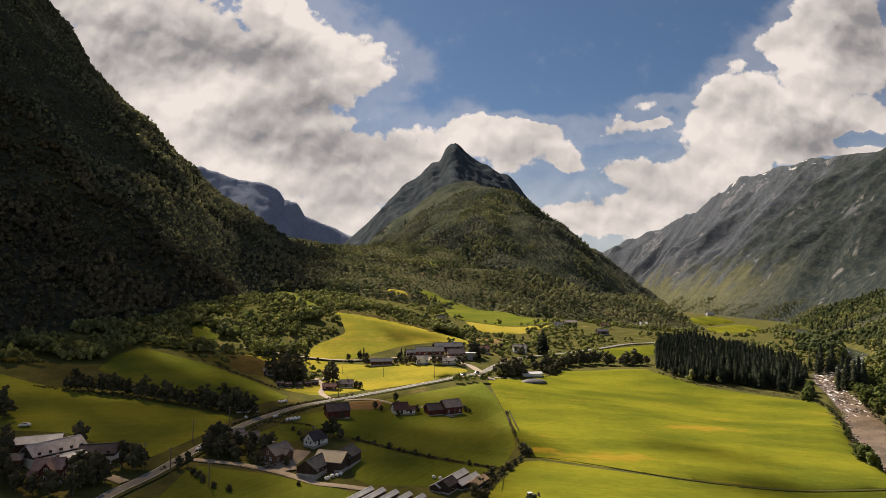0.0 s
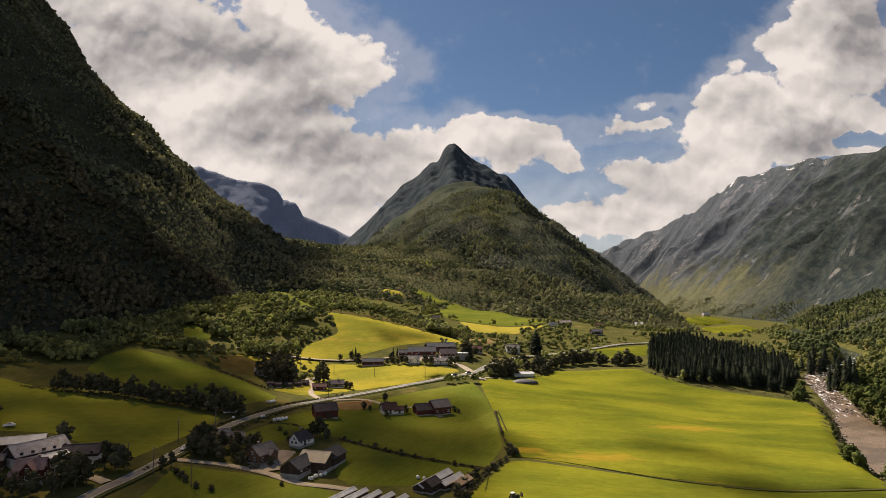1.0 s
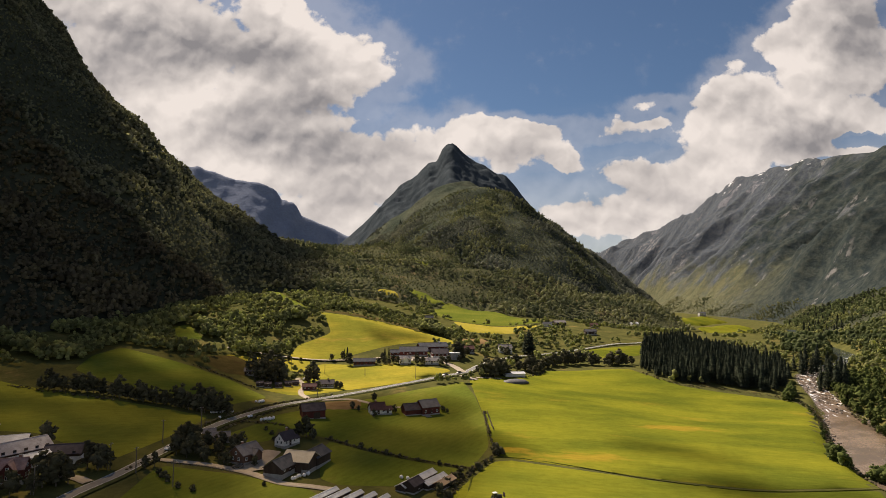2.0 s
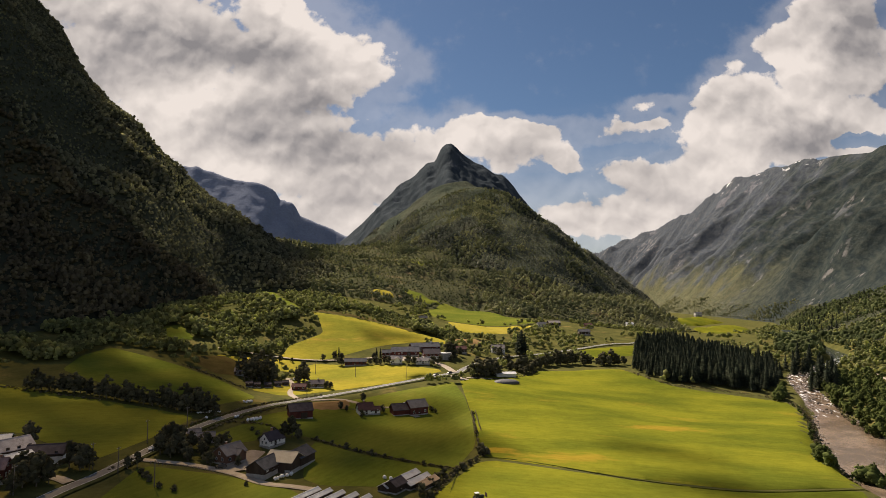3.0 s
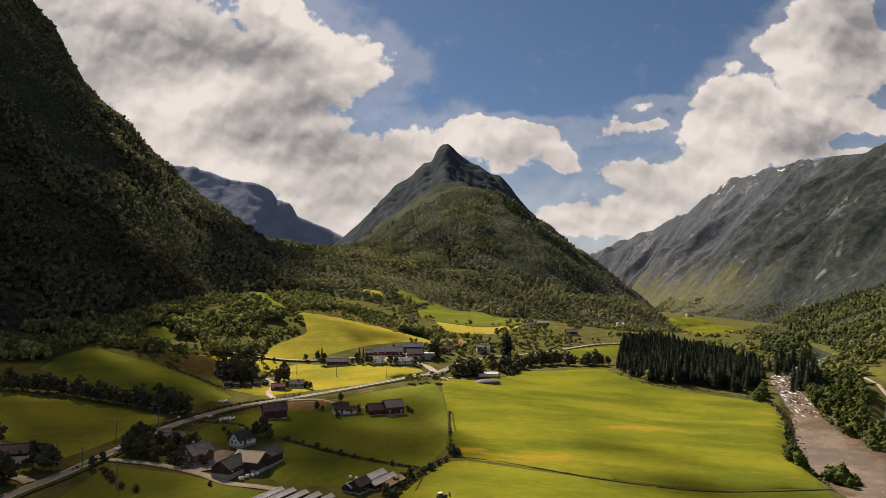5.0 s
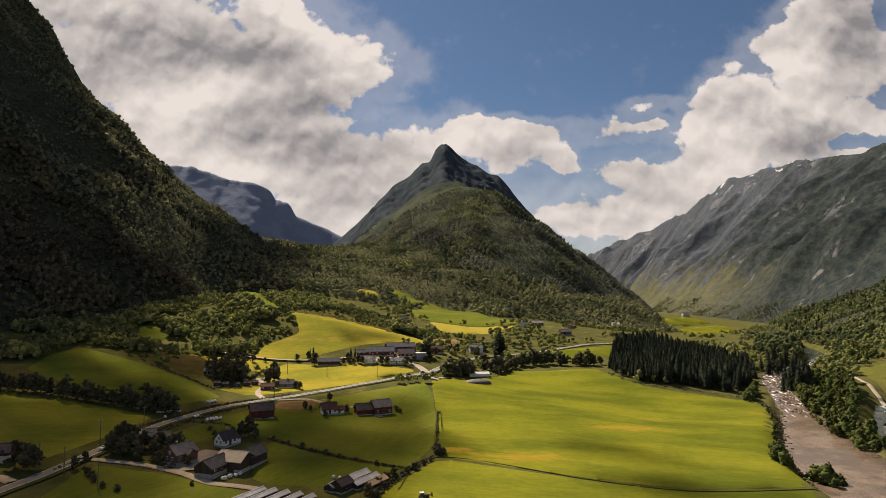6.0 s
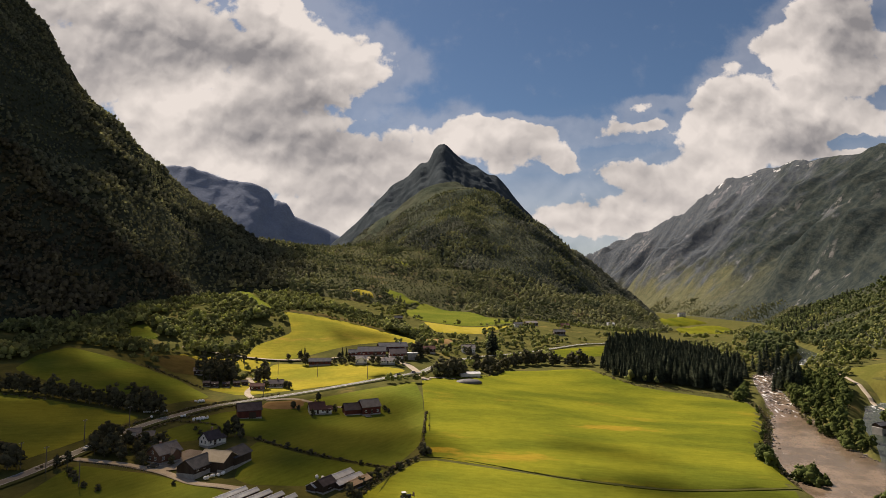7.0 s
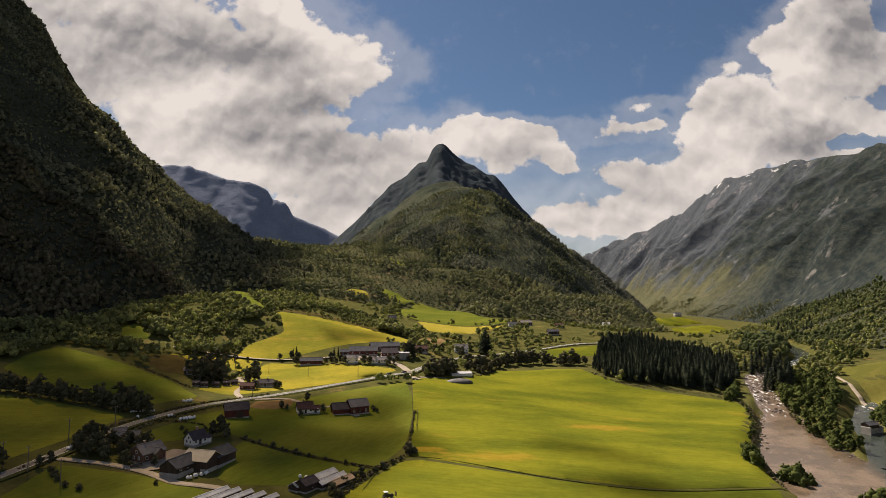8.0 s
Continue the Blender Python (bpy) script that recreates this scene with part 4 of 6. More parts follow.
def growth(x, y, low, high, rng, seed, patch=70):
    """Tree sizes that change from stand to stand."""
    k = smooth(-0.30, 0.34, fbm(x, y, patch, 3, seed))
    return (low + (high - low) * k) * rng.uniform(0.72, 1.28, len(x))


# the wooded mountain side
x, y, rng = jittered(-1080, 40, 330, 1200, 5.8, 1)
m = left_z(x, y) > floor_z(x, y) + 0.5
x, y = x[m], y[m]
m = ~open_land(x, y) & (fbm(x, y, 70, 3, 77) < np.where(y < 570, 0.7, 0.56)) & (x / np.maximum(y, 1) > -0.9) & (y - 0.25 * x < 1230)
x, y = x[m], y[m]
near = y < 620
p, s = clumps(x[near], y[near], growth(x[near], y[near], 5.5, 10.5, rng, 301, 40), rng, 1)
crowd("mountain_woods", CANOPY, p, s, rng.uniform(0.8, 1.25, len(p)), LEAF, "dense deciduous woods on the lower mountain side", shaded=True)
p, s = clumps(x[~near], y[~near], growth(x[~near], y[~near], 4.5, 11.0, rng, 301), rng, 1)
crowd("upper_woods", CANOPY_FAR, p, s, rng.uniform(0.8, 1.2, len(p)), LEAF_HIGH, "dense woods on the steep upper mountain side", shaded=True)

x, y, rng = jittered(-1150, -430, 900, 1620, 9.5, 9)
m = (left_z(x, y) > floor_z(x, y) + 0.5) & (y - 0.25 * x >= 1225) & (y - 0.25 * x < 1560) & (fbm(x, y, 70, 3, 77) < 0.4)
x, y = x[m], y[m]
s = growth(x, y, 5.0, 11.0, rng, 315)
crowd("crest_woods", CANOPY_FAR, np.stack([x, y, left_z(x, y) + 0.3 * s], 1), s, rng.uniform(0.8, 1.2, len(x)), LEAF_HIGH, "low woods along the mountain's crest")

# the scrubby woods at the mountain's foot
FOOT = [(-420, 300), (-250, 320), (-200, 335), (-206, 400), (-160, 414), (-148, 434), (-108, 462), (-108, 490), (-88, 516), (-98, 545), (-106, 565), (-60, 568), (10, 575), (38, 556), (60, 600), (20, 640), (-40, 650), (-150, 640), (-420, 600)]
x, y, rng = jittered(-420, 70, 300, 660, 4.1, 6)
m = inside(x, y, FOOT) & ~open_land(x, y) & (left_z(x, y) <= floor_z(x, y) + 0.5) & (fbm(x, y, 18, 2, 82) < 0.24)
x, y = x[m], y[m]
p, s = clumps(x, y, growth(x, y, 4.2, 8.8, rng, 303, 30), rng, 1)
crowd("foot_woods", CANOPY, p, s, rng.uniform(0.8, 1.25, len(p)), LEAF_MID, "scrubby deciduous woods at the mountain's foot", shaded=True)

# the saddle and the hill
x, y, rng = jittered(-560, 420, 560, 1700, 8.2, 2)
m = (shoulder_z(x, y) > np.maximum(floor_z(x, y), left_z(x, y)) - 3) & ~open_land(x, y) & (x > -0.34 * y) & (fbm(x, y, 90, 3, 78) < 0.30 + 0.16 * smooth(800, 1150, y))
x, y = x[m], y[m]
p, s = clumps(x, y, growth(x, y, 4.0, 11.0, rng, 305, 60), rng, 1)
crowd("shoulder_woods", CANOPY_FAR, p, s, rng.uniform(0.8, 1.3, len(p)), LEAF_SADDLE, "mixed woods with clearings below the hill", shaded=True)
x, y, rng = jittered(-520, 800, 860, 2250, 7.9, 3)
patchy = fbm(x, y * 0.6, 130, 4, 79)
m = (dome_z(x, y) > np.maximum(floor_z(x, y), shoulder_z(x, y)) + 1) & ~open_land(x, y) & (patchy + rng.normal(0, 0.12, len(x)) < 0.36 - 0.80 * smooth(150, 380, dome_z(x, y)))
x, y = x[m], y[m]
z = land_z(x, y)
s = growth(x, y, 4.4, 12.0, rng, 307, 90) * (1 - 0.45 * smooth(180, 380, z))
crowd("hill_woods", CANOPY_FAR, np.stack([x, y, z + 0.3 * s], 1), s, rng.uniform(0.7, 1.1, len(x)), LEAF_HAZE, "dense dark woods on the rounded hill", shaded=True)

x, y, rng = jittered(-720, 760, 2360, 3000, 18.0, 8)
m = (hill_z(x, y) > floor_z(x, y) + 1) & (fbm(x, y, 120, 3, 79) < 0.35 - 0.5 * smooth(2750, 3060, y)) & (hill_z(x, y) < 420)
x, y = x[m], y[m]
s = rng.uniform(8.0, 15.0, len(x))
crowd("peak_woods", CANOPY_FAR, np.stack([x, y, hill_z(x, y) + 0.2 * s], 1), s, rng.uniform(0.6, 1.0, len(x)), LEAF_HAZE, "sparse woods below the pointed peak")

# the spur on the right bank
x, y, rng = jittered(390, 1000, 500, 1300, 8.5, 4)
m = (near_right_z(x, y) > np.maximum(floor_z(x, y), right_z(x, y)) + 0.5) & ~open_land(x, y) & (river_at(x, y)[0] > 8) & (fbm(x, y, 80, 3, 80) < 0.3)
x, y = x[m], y[m]
p, s = clumps(x, y, growth(x, y, 5.0, 12.5, rng, 311, 60), rng, 1)
crowd("spur_woods", CANOPY_FAR, p, s, rng.uniform(0.8, 1.25, len(p)), LEAF_SPUR, "sunlit deciduous woods on the spur", shaded=True)

# the lower slopes of the valley wall
x, y, rng = jittered(700, 1250, 900, 2500, 7.5, 7)
m = (right_z(x, y) > floor_z(x, y) + 1) & (right_z(x, y) < 34 + 60 * fbm(x, y, 300, 3, 84)) & (x / y < 0.9) & (x / y > 0.36)
x, y = x[m], y[m]
s = growth(x, y, 3.0, 8.0, rng, 309, 80)
crowd("wall_woods", CANOPY_FAR, np.stack([x, y, land_z(x, y) + 0.3 * s], 1), s, rng.uniform(0.8, 1.3, len(x)), LEAF_SADDLE, "woods on the lower slopes of the valley wall", shaded=True)

# dark conifers scattered through the woods
for name, box, step, zone, low, high, gap, label in (
        ("mountain_conifers", (-800, 40, 330, 1050), 12.0, left_z, 4, 13, 0.36, "dark conifers scattered on the mountain side"),
        ("shoulder_conifers", (-300, 420, 640, 1130), 12.0, shoulder_z, 5, 12, 0.38, "dark conifers scattered in the saddle woods"),
        ("hill_conifers", (-330, 700, 860, 1900), 16.0, dome_z, 6, 12, 0.36, "dark conifers scattered on the rounded hill"),
        ("spur_conifers", (390, 1000, 500, 1300), 16.0, near_right_z, 8, 15, 0.2, "dark conifers scattered on the spur")):
    x, y, rng = jittered(*box, step, 70 + int(step))
    m = (zone(x, y) > land_z(x, y) - 0.5) & ~open_land(x, y) & (fbm(x, y, 130, 3, 88) > gap) & (river_at(x, y)[0] > 8)
    x, y = x[m], y[m]
    crowd(name, SPIKES, np.stack([x, y, land_z(x, y)], 1), rng.uniform(low, high, len(x)), np.ones(len(x)), NEEDLE, label)


# ---- parts and buildings ----
def mesh_of(name, bm, mat, smooth_shade=False):
    me = bpy.data.meshes.new(name)
    bm.to_mesh(me)
    bm.free()
    me.materials.append(mat)
    if smooth_shade:
        for f in me.polygons:
            f.use_smooth = True
    return me


def part(name, bm, mat, parent, label="", smooth_shade=False):
    """Links a bmesh as one mesh object under a thing or a part."""
    ob = new(name, bm if isinstance(bm, bpy.types.Mesh) else mesh_of(name, bm, mat, smooth_shade))
    ob.parent = parent
    return tagged(ob, label)


def boxes(*items, bevel=0.0):
    """Boxes joined into one mesh: each (centre x, y, z, size x, y, z)."""
    bm = bmesh.new()
    for x, y, z, sx, sy, sz in items:
        bmesh.ops.create_cube(bm, size=1, matrix=Matrix.Translation((x, y, z)) @ Matrix.Diagonal((sx, sy, sz, 1)))
    if bevel:
        bmesh.ops.bevel(bm, geom=bm.edges[:], offset=bevel, segments=1, affect="EDGES")
    return bm


def turned(bm, x, y, z, deg):
    bmesh.ops.transform(bm, matrix=pose(x, y, z, 0, 0, deg), verts=bm.verts[:])
    return bm


def solid(points, faces):
    bm = bmesh.new()
    vs = [bm.verts.new(p) for p in points]
    for f in faces:
        bm.faces.new([vs[i] for i in f])
    bmesh.ops.recalc_face_normals(bm, faces=bm.faces[:])
    return bm


def gabled(length, width, base, eaves, ridge):
    """The walls of a house with two gables; the ridge runs along x."""
    a, b = length / 2, width / 2
    pts = [(s * a, y, z) for s in (-1, 1) for y, z in ((-b, base), (b, base), (b, eaves), (0, ridge), (-b, eaves))]
    return solid(pts, [(0, 1, 2, 3, 4), (5, 6, 7, 8, 9), (0, 1, 6, 5), (1, 2, 7, 6), (2, 3, 8, 7), (3, 4, 9, 8), (4, 0, 5, 9)])


def gable_roof(length, width, eaves, ridge, over=0.5, thick=0.22, hip=0.0):
    """Two roof slabs with eaves that stand out, and a ridge cap."""
    a, b = length / 2 + over, width / 2
    slope = (ridge - eaves) / b
    low = eaves - slope * over
    bm = bmesh.new()
    for s in (-1, 1):
        lower = [(-a, s * (b + over), low), (a, s * (b + over), low), (a - hip, 0, ridge), (-a + hip, 0, ridge)]
        vs = [bm.verts.new(Vector(p) + Vector((0, 0, h))) for h in (0.03, thick) for p in lower]
        for f in ((0, 1, 2, 3), (7, 6, 5, 4), (0, 4, 5, 1), (1, 5, 6, 2), (2, 6, 7, 3), (3, 7, 4, 0)):
            bm.faces.new([vs[i] for i in f])
    if hip:
        for s in (-1, 1):
            tri = [(s * a, -b - over, low), (s * a, b + over, low), (s * (a - hip), 0, ridge)]
            vs = [bm.verts.new(Vector(p) + Vector((0, 0, h))) for h in (0.03, thick) for p in tri]
            for f in ((0, 1, 2), (5, 4, 3), (0, 3, 4, 1), (1, 4, 5, 2), (2, 5, 3, 0)):
                bm.faces.new([vs[i] for i in f])
    bmesh.ops.recalc_face_normals(bm, faces=bm.faces[:])
    cap = bmesh.ops.create_cube(bm, size=1, matrix=Matrix.Translation((0, 0, ridge + thick)) @ Matrix.Diagonal((2 * (a - hip), 0.35, 0.10, 1)))
    return bm


def window_part(parent, x, y, z, deg, wide, high, frame_mat):
    """A framed window with a glass pane, on a wall that faces deg."""
    bars = [(0, 0, high / 2, wide + 0.16, 0.12, 0.09), (0, 0, -high / 2, wide + 0.24, 0.18, 0.09), (-wide / 2, 0, 0, 0.09, 0.12, high), (wide / 2, 0, 0, 0.09, 0.12, high), (0, 0, 0, 0.06, 0.10, high)]
    win = part("window", turned(boxes(*bars), x, y, z, deg), frame_mat, parent)
    part("pane", turned(boxes((0, 0, 0, wide, 0.06, high)), x, y, z, deg), PANE, win)


def door_part(parent, x, y, z, deg, wide, high, mat, label=""):
    items = [(0, 0, high / 2, wide, 0.14, high), (-wide / 2, 0, high / 2, 0.14, 0.2, high + 0.1), (wide / 2, 0, high / 2, 0.14, 0.2, high + 0.1), (0, 0, high, wide + 0.2, 0.2, 0.14)]
    part("door", turned(boxes(*items), x, y, z, deg), mat, parent, label)


def wing(home, x, y, deg, length, width, eaves, ridge, walls, roof, footing=0.6, foot_mat=None, windows=0, gable_windows=0, big_door=False, frame_mat=None, hip=0.0, floors=1, wall_label="", roof_label="", over=0.5):
    """One gabled body under a house: walls, footing, roof, windows and doors."""
    m = (x, y, 0, deg)
    body = part("wall", turned(gabled(length, width, 0, eaves, ridge - 0.02), *m), walls, home, wall_label)
    part("footing", turned(boxes((0, 0, (footing - 2.5) / 2, length + 0.12, width + 0.12, footing + 2.5)), *m), foot_mat or CONCRETE, home)
    part("roof", turned(gable_roof(length, width, eaves, ridge, over, hip=hip), *m), roof, home, roof_label)
    trim_mat = frame_mat or WHITE_PAINT
    c, s = math.cos(radians(deg)), math.sin(radians(deg))

    def spot(u, v):
        return x + u * c - v * s, y + u * s + v * c
    for side in (-1, 1):
        for level in range(floors):
            for k in range(windows):
                u = length * ((k + 0.5) / windows - 0.5)
                window_part(home, *spot(u, side * (width / 2 + 0.04)), footing + 1.4 + 2.6 * level, deg, 1.0, 1.2, trim_mat)
        for k in range(gable_windows):
            v = width * ((k + 0.5) / gable_windows - 0.5) * 0.8
            window_part(home, *spot(side * (length / 2 + 0.04), v), footing + 1.4, deg + 90, 1.0, 1.2, trim_mat)
        if gable_windows:
            window_part(home, *spot(side * (length / 2 + 0.04), 0), eaves + 0.5, deg + 90, 0.9, 1.1, trim_mat)
    if big_door:
        door_part(home, *spot(length * 0.12, -width / 2 - 0.05), 0.05, deg, 3.2, 3.0, DARK_WOOD, "wide dark barn door")
    elif windows:
        door_part(home, *spot(0.0, -width / 2 - 0.05), footing - 0.1, deg, 1.0, 2.05, DARK_WOOD)
    return body


def chimney(home, x, y, low, high, wide=0.7):
    stack = part("chimney", boxes((x, y, (low + high) / 2, wide, wide, high - low)), BRICK_RED, home)
    part("chimney_cap", boxes((x, y, high + 0.06, wide + 0.2, wide + 0.2, 0.12)), CONCRETE, stack)


def house(name, x, y, deg, label, category="house", group="", down=0.0):
    home = new(name)
    home.matrix_basis = pose(x, y, at(x, y) + 0.1 - down, 0, 0, deg)
    return tagged(home, label, category, group)


RED_WOOD = material("red_boards", ((0.088, 0.026, 0.021), (0.125, 0.038, 0.028), (0.07, 0.027, 0.022)), 2.5, 0.85, 0.3, 0.15, 0.3, stretch=(1, 1, 0.25), gloss=0.2, own=True)
DARK_WOOD = material("dark_boards", ((0.045, 0.03, 0.022), (0.07, 0.05, 0.038)), 2, 0.9, 0.4, 0.15, 0.3, stretch=(1, 1, 0.25), gloss=0.2, own=True)
BROWN_WOOD = material("brown_boards", ((0.13, 0.072, 0.048), (0.18, 0.10, 0.065), (0.10, 0.06, 0.045)), 2, 0.85, 0.3, 0.15, 0.3, stretch=(1, 1, 0.25), gloss=0.2, own=True)
WHITE_WOOD = material("white_boards", ((0.70, 0.68, 0.63), (0.78, 0.76, 0.71)), 2, 0.7, 0.2, 0.15, 0.12, stretch=(1, 1, 0.25), own=True)
WHITE_PAINT = material("white_paint", ((0.72, 0.71, 0.68), (0.80, 0.79, 0.76)), 1, 0.6, 0.0, fine=0.05)
WHITE_WALL = material("white_render", ((0.58, 0.55, 0.50), (0.70, 0.67, 0.62)), 3, 0.9, 0.2, 0.2, 0.2, own=True)
CONCRETE = material("concrete", ((0.26, 0.25, 0.23), (0.36, 0.34, 0.31)), 2, 0.9, 0.3, 0.2, 0.25, own=True)
SLATE = material("slate_roof", ((0.056, 0.058, 0.066), (0.088, 0.088, 0.098)), 2.5, 0.92, 0.4, 0.2, 0.3, gloss=0.1, own=True)
GREY_ROOF = material("grey_roof", ((0.15, 0.135, 0.13), (0.21, 0.19, 0.185), (0.12, 0.10, 0.09)), 2.2, 0.92, 0.4, 0.25, 0.4, gloss=0.1, own=True)
FADED_ROOF = material("faded_red_roof", ((0.24, 0.15, 0.13), (0.33, 0.22, 0.20), (0.19, 0.10, 0.085)), 1.6, 0.92, 0.4, 0.2, 0.35, gloss=0.1, own=True)
RED_ROOF = material("red_roof", ((0.085, 0.045, 0.042), (0.12, 0.06, 0.052)), 2.5, 0.92, 0.4, 0.2, 0.3, gloss=0.1, own=True)
DARK_ROOF = material("dark_roof", ((0.055, 0.045, 0.05), (0.085, 0.07, 0.075)), 2.5, 0.9, 0.3, 0.2, 0.3, gloss=0.1, own=True)
PALE_ROOF = material("pale_metal_roof", ((0.408, 0.354, 0.280), (0.476, 0.422, 0.336)), 3, 0.75, 0.2, 0.3, 0.25, gloss=0.2, own=True)
WHITE_ROOF = material("white_metal_roof", ((0.42, 0.42, 0.43), (0.56, 0.56, 0.57), (0.34, 0.32, 0.31)), 3, 0.75, 0.2, 0.3, 0.25, gloss=0.2, own=True)
MOTTLED_ROOF = material("mottled_roof", ((0.33, 0.29, 0.275), (0.46, 0.41, 0.39), (0.24, 0.21, 0.19)), 2.0, 0.92, 0.4, 0.25, 0.4, gloss=0.1, own=True)
TAN_ROOF = material("tan_roof", ((0.33, 0.22, 0.13), (0.42, 0.29, 0.18)), 3, 0.8, 0.3, 0.2, 0.25, own=True)
BRICK_RED = material("chimney_brick", ((0.25, 0.12, 0.08), (0.33, 0.18, 0.12)), 0.6, 0.9, 0.4, own=True)
PANE = material("window_glass", ((0.02, 0.025, 0.03), (0.03, 0.035, 0.04)), 1, 0.06, 0.0, gloss=0.8)

# the farm with the angled barn
h = house("angled_barn", -45, 233, 0, "large dark wooden barn with three angled wings", "barn")
wing(h, -4.6, -1.8, 72, 11.2, 8.0, 3.6, 6.3, DARK_WOOD, SLATE, 1.6, CONCRETE, windows=3, roof_label="dark grey slate roof", wall_label="weathered dark board wall")
wing(h, 1.4, 4.6, -16, 11.6, 9.4, 4.2, 6.9, DARK_WOOD, PALE_ROOF, 1.2, CONCRETE, big_door=True, roof_label="pale corrugated metal roof")
wing(h, 5.4, 11.2, 72, 11, 8.5, 4.2, 6.6, DARK_WOOD, SLATE, 1.0, CONCRETE, roof_label="dark grey slate roof")
part("ramp", solid([(2, 14, -1.5), (8, 18, -1.5), (5, 22, -1.5), (-1, 18, -1.5), (2, 14, 2.2), (8, 18, 2.2)], [(0, 1, 2, 3), (0, 1, 5, 4), (4, 5, 2, 3), (0, 4, 3), (1, 2, 5)]), GRAVEL, h, "grassy stone barn ramp")
h = house("white_cottage", -56.5, 263.5, 62, "white wooden cottage with a dark gabled roof")
wing(h, 0, 0, 0, 7.4, 5.6, 3.2, 6.0, WHITE_WOOD, DARK_ROOF, 0.7, CONCRETE, 3, 2)
chimney(h, 1.0, 0.5, 5.6, 7.4)
wing(h, 4.9, -0.8, 0, 2.6, 3.6, 2.4, 3.6, WHITE_WOOD, DARK_ROOF, 0.5, over=0.3)
h = house("brown_farmhouse", -67, 242.5, 62, "reddish-brown wooden farmhouse with a worn grey roof", down=0.3)
wing(h, 0, 0, 0, 10, 8, 4.0, 7.0, BROWN_WOOD, GREY_ROOF, 0.9, CONCRETE, 3, 2, floors=1)
wing(h, 1.3, -3.7, 90, 4.0, 3.8, 3.4, 5.3, BROWN_WOOD, GREY_ROOF, 0.9, over=0.3)
chimney(h, -1.5, 0.4, 6.2, 8.0)
h = house("grey_shed", -84, 262, 20, "small grey shed with a pale roof under trees", "shed")
wing(h, 0, 0, 0, 6.5, 4.5, 2.5, 3.9, GREY_ROOF, GREY_ROOF, 0.3)
h = house("garden_shed", -91, 266, 25, "small pale-roofed shed beside the road", "shed")
wing(h, 0, 0, 0, 5, 3.6, 2.2, 3.3, WHITE_WALL, GREY_ROOF, 0.3)

# the farm above the bend
h = house("long_barn", -143, 221, 62, "long barn with white lower walls and a mottled grey roof", "barn", down=0.5)
wing(h, 0, 0, 0, 18.5, 9.2, 4.4, 7.6, DARK_WOOD, MOTTLED_ROOF, 3.4, WHITE_WALL, windows=5, frame_mat=DARK_WOOD)
wing(h, 2.5, -7.2, 0, 9, 4.2, 2.6, 3.5, WHITE_WALL, WHITE_ROOF, 0.4, roof_label="bright white metal roof")
h = house("red_farmhouse", -133.2, 204.5, 15, "red wooden farmhouse with a faded red roof and cross gable")
wing(h, 0, 0, 0, 8.6, 6.0, 4.6, 7.4, RED_WOOD, FADED_ROOF, 0.8, CONCRETE, 3, 2, floors=1)
wing(h, 0.2, -2.6, 90, 4.4, 4.2, 4.4, 7.0, RED_WOOD, FADED_ROOF, 0.8, gable_windows=1)
wing(h, -3.9, -3.0, 0, 3.0, 2.6, 3.0, 4.2, RED_WOOD, FADED_ROOF, 0.5, over=0.3, windows=2)
chimney(h, 2.0, 0.4, 6.4, 8.4)
h = house("side_barn", -129.5, 226.5, 14, "low barn with white end wall and dark roof", "barn", down=0.4)
wing(h, 0, 0, 0, 12.5, 7.4, 3.4, 6.0, DARK_WOOD, DARK_ROOF, 2.2, WHITE_WALL, 3, 1, frame_mat=DARK_WOOD)
h = house("machine_shed", -154.5, 227, 25, "machine shed with a broad white metal roof", "shed", down=0.6)
wing(h, 0, 0, 0, 18, 9, 4.2, 5.8, DARK_WOOD, WHITE_ROOF, 1.2, WHITE_WALL)
h = house("low_shed", -153, 212, 20, "low brown shed with a grey roof below the barn", "shed", down=0.4)
wing(h, 0, 0, 0, 9, 6, 2.8, 4.2, BROWN_WOOD, GREY_ROOF, 0.5)

# the red barns beside the road
h = house("red_barn", -55, 310.5, 24, "dark red wooden barn with a dark roof beside the road", "barn", down=0.2)
wing(h, 0, 0, 0, 11.5, 8.5, 4.2, 7.2, RED_WOOD, DARK_ROOF, 0.5, CONCRETE, big_door=True)
h = house("white_house", -23.5, 327, 22, "white house with a dark red gabled roof among hedges")
wing(h, 0, 0, 0, 8.0, 7.0, 2.9, 6.0, WHITE_WOOD, RED_ROOF, 0.6, CONCRETE, 3, 2)
wing(h, 5.2, -1.0, 0, 5.0, 4.6, 2.3, 3.8, WHITE_WOOD, RED_ROOF, 0.6, windows=2)
chimney(h, -0.6, 0.5, 5.4, 7.2)
h = house("grey_roofed_barn", 4, 333.5, 30, "red barn with pale footing and a grey metal roof", "barn", down=0.3)
wing(h, 0, 0, 0, 10.5, 9, 4.6, 7.8, RED_WOOD, GREY_ROOF, 0.8, CONCRETE, windows=3, roof_label="light grey metal roof")
wing(h, -9.0, 2.2, -8, 9, 8, 3.4, 6.2, RED_WOOD, DARK_ROOF, 0.9, CONCRETE)
part("roof_patch", turned(boxes((-3.6, 4.6, 5.9, 3.0, 1.6, 0.12)), 0, 0, 0, 0), WHITE_ROOF, h, "white sheet-metal lean-to roof")

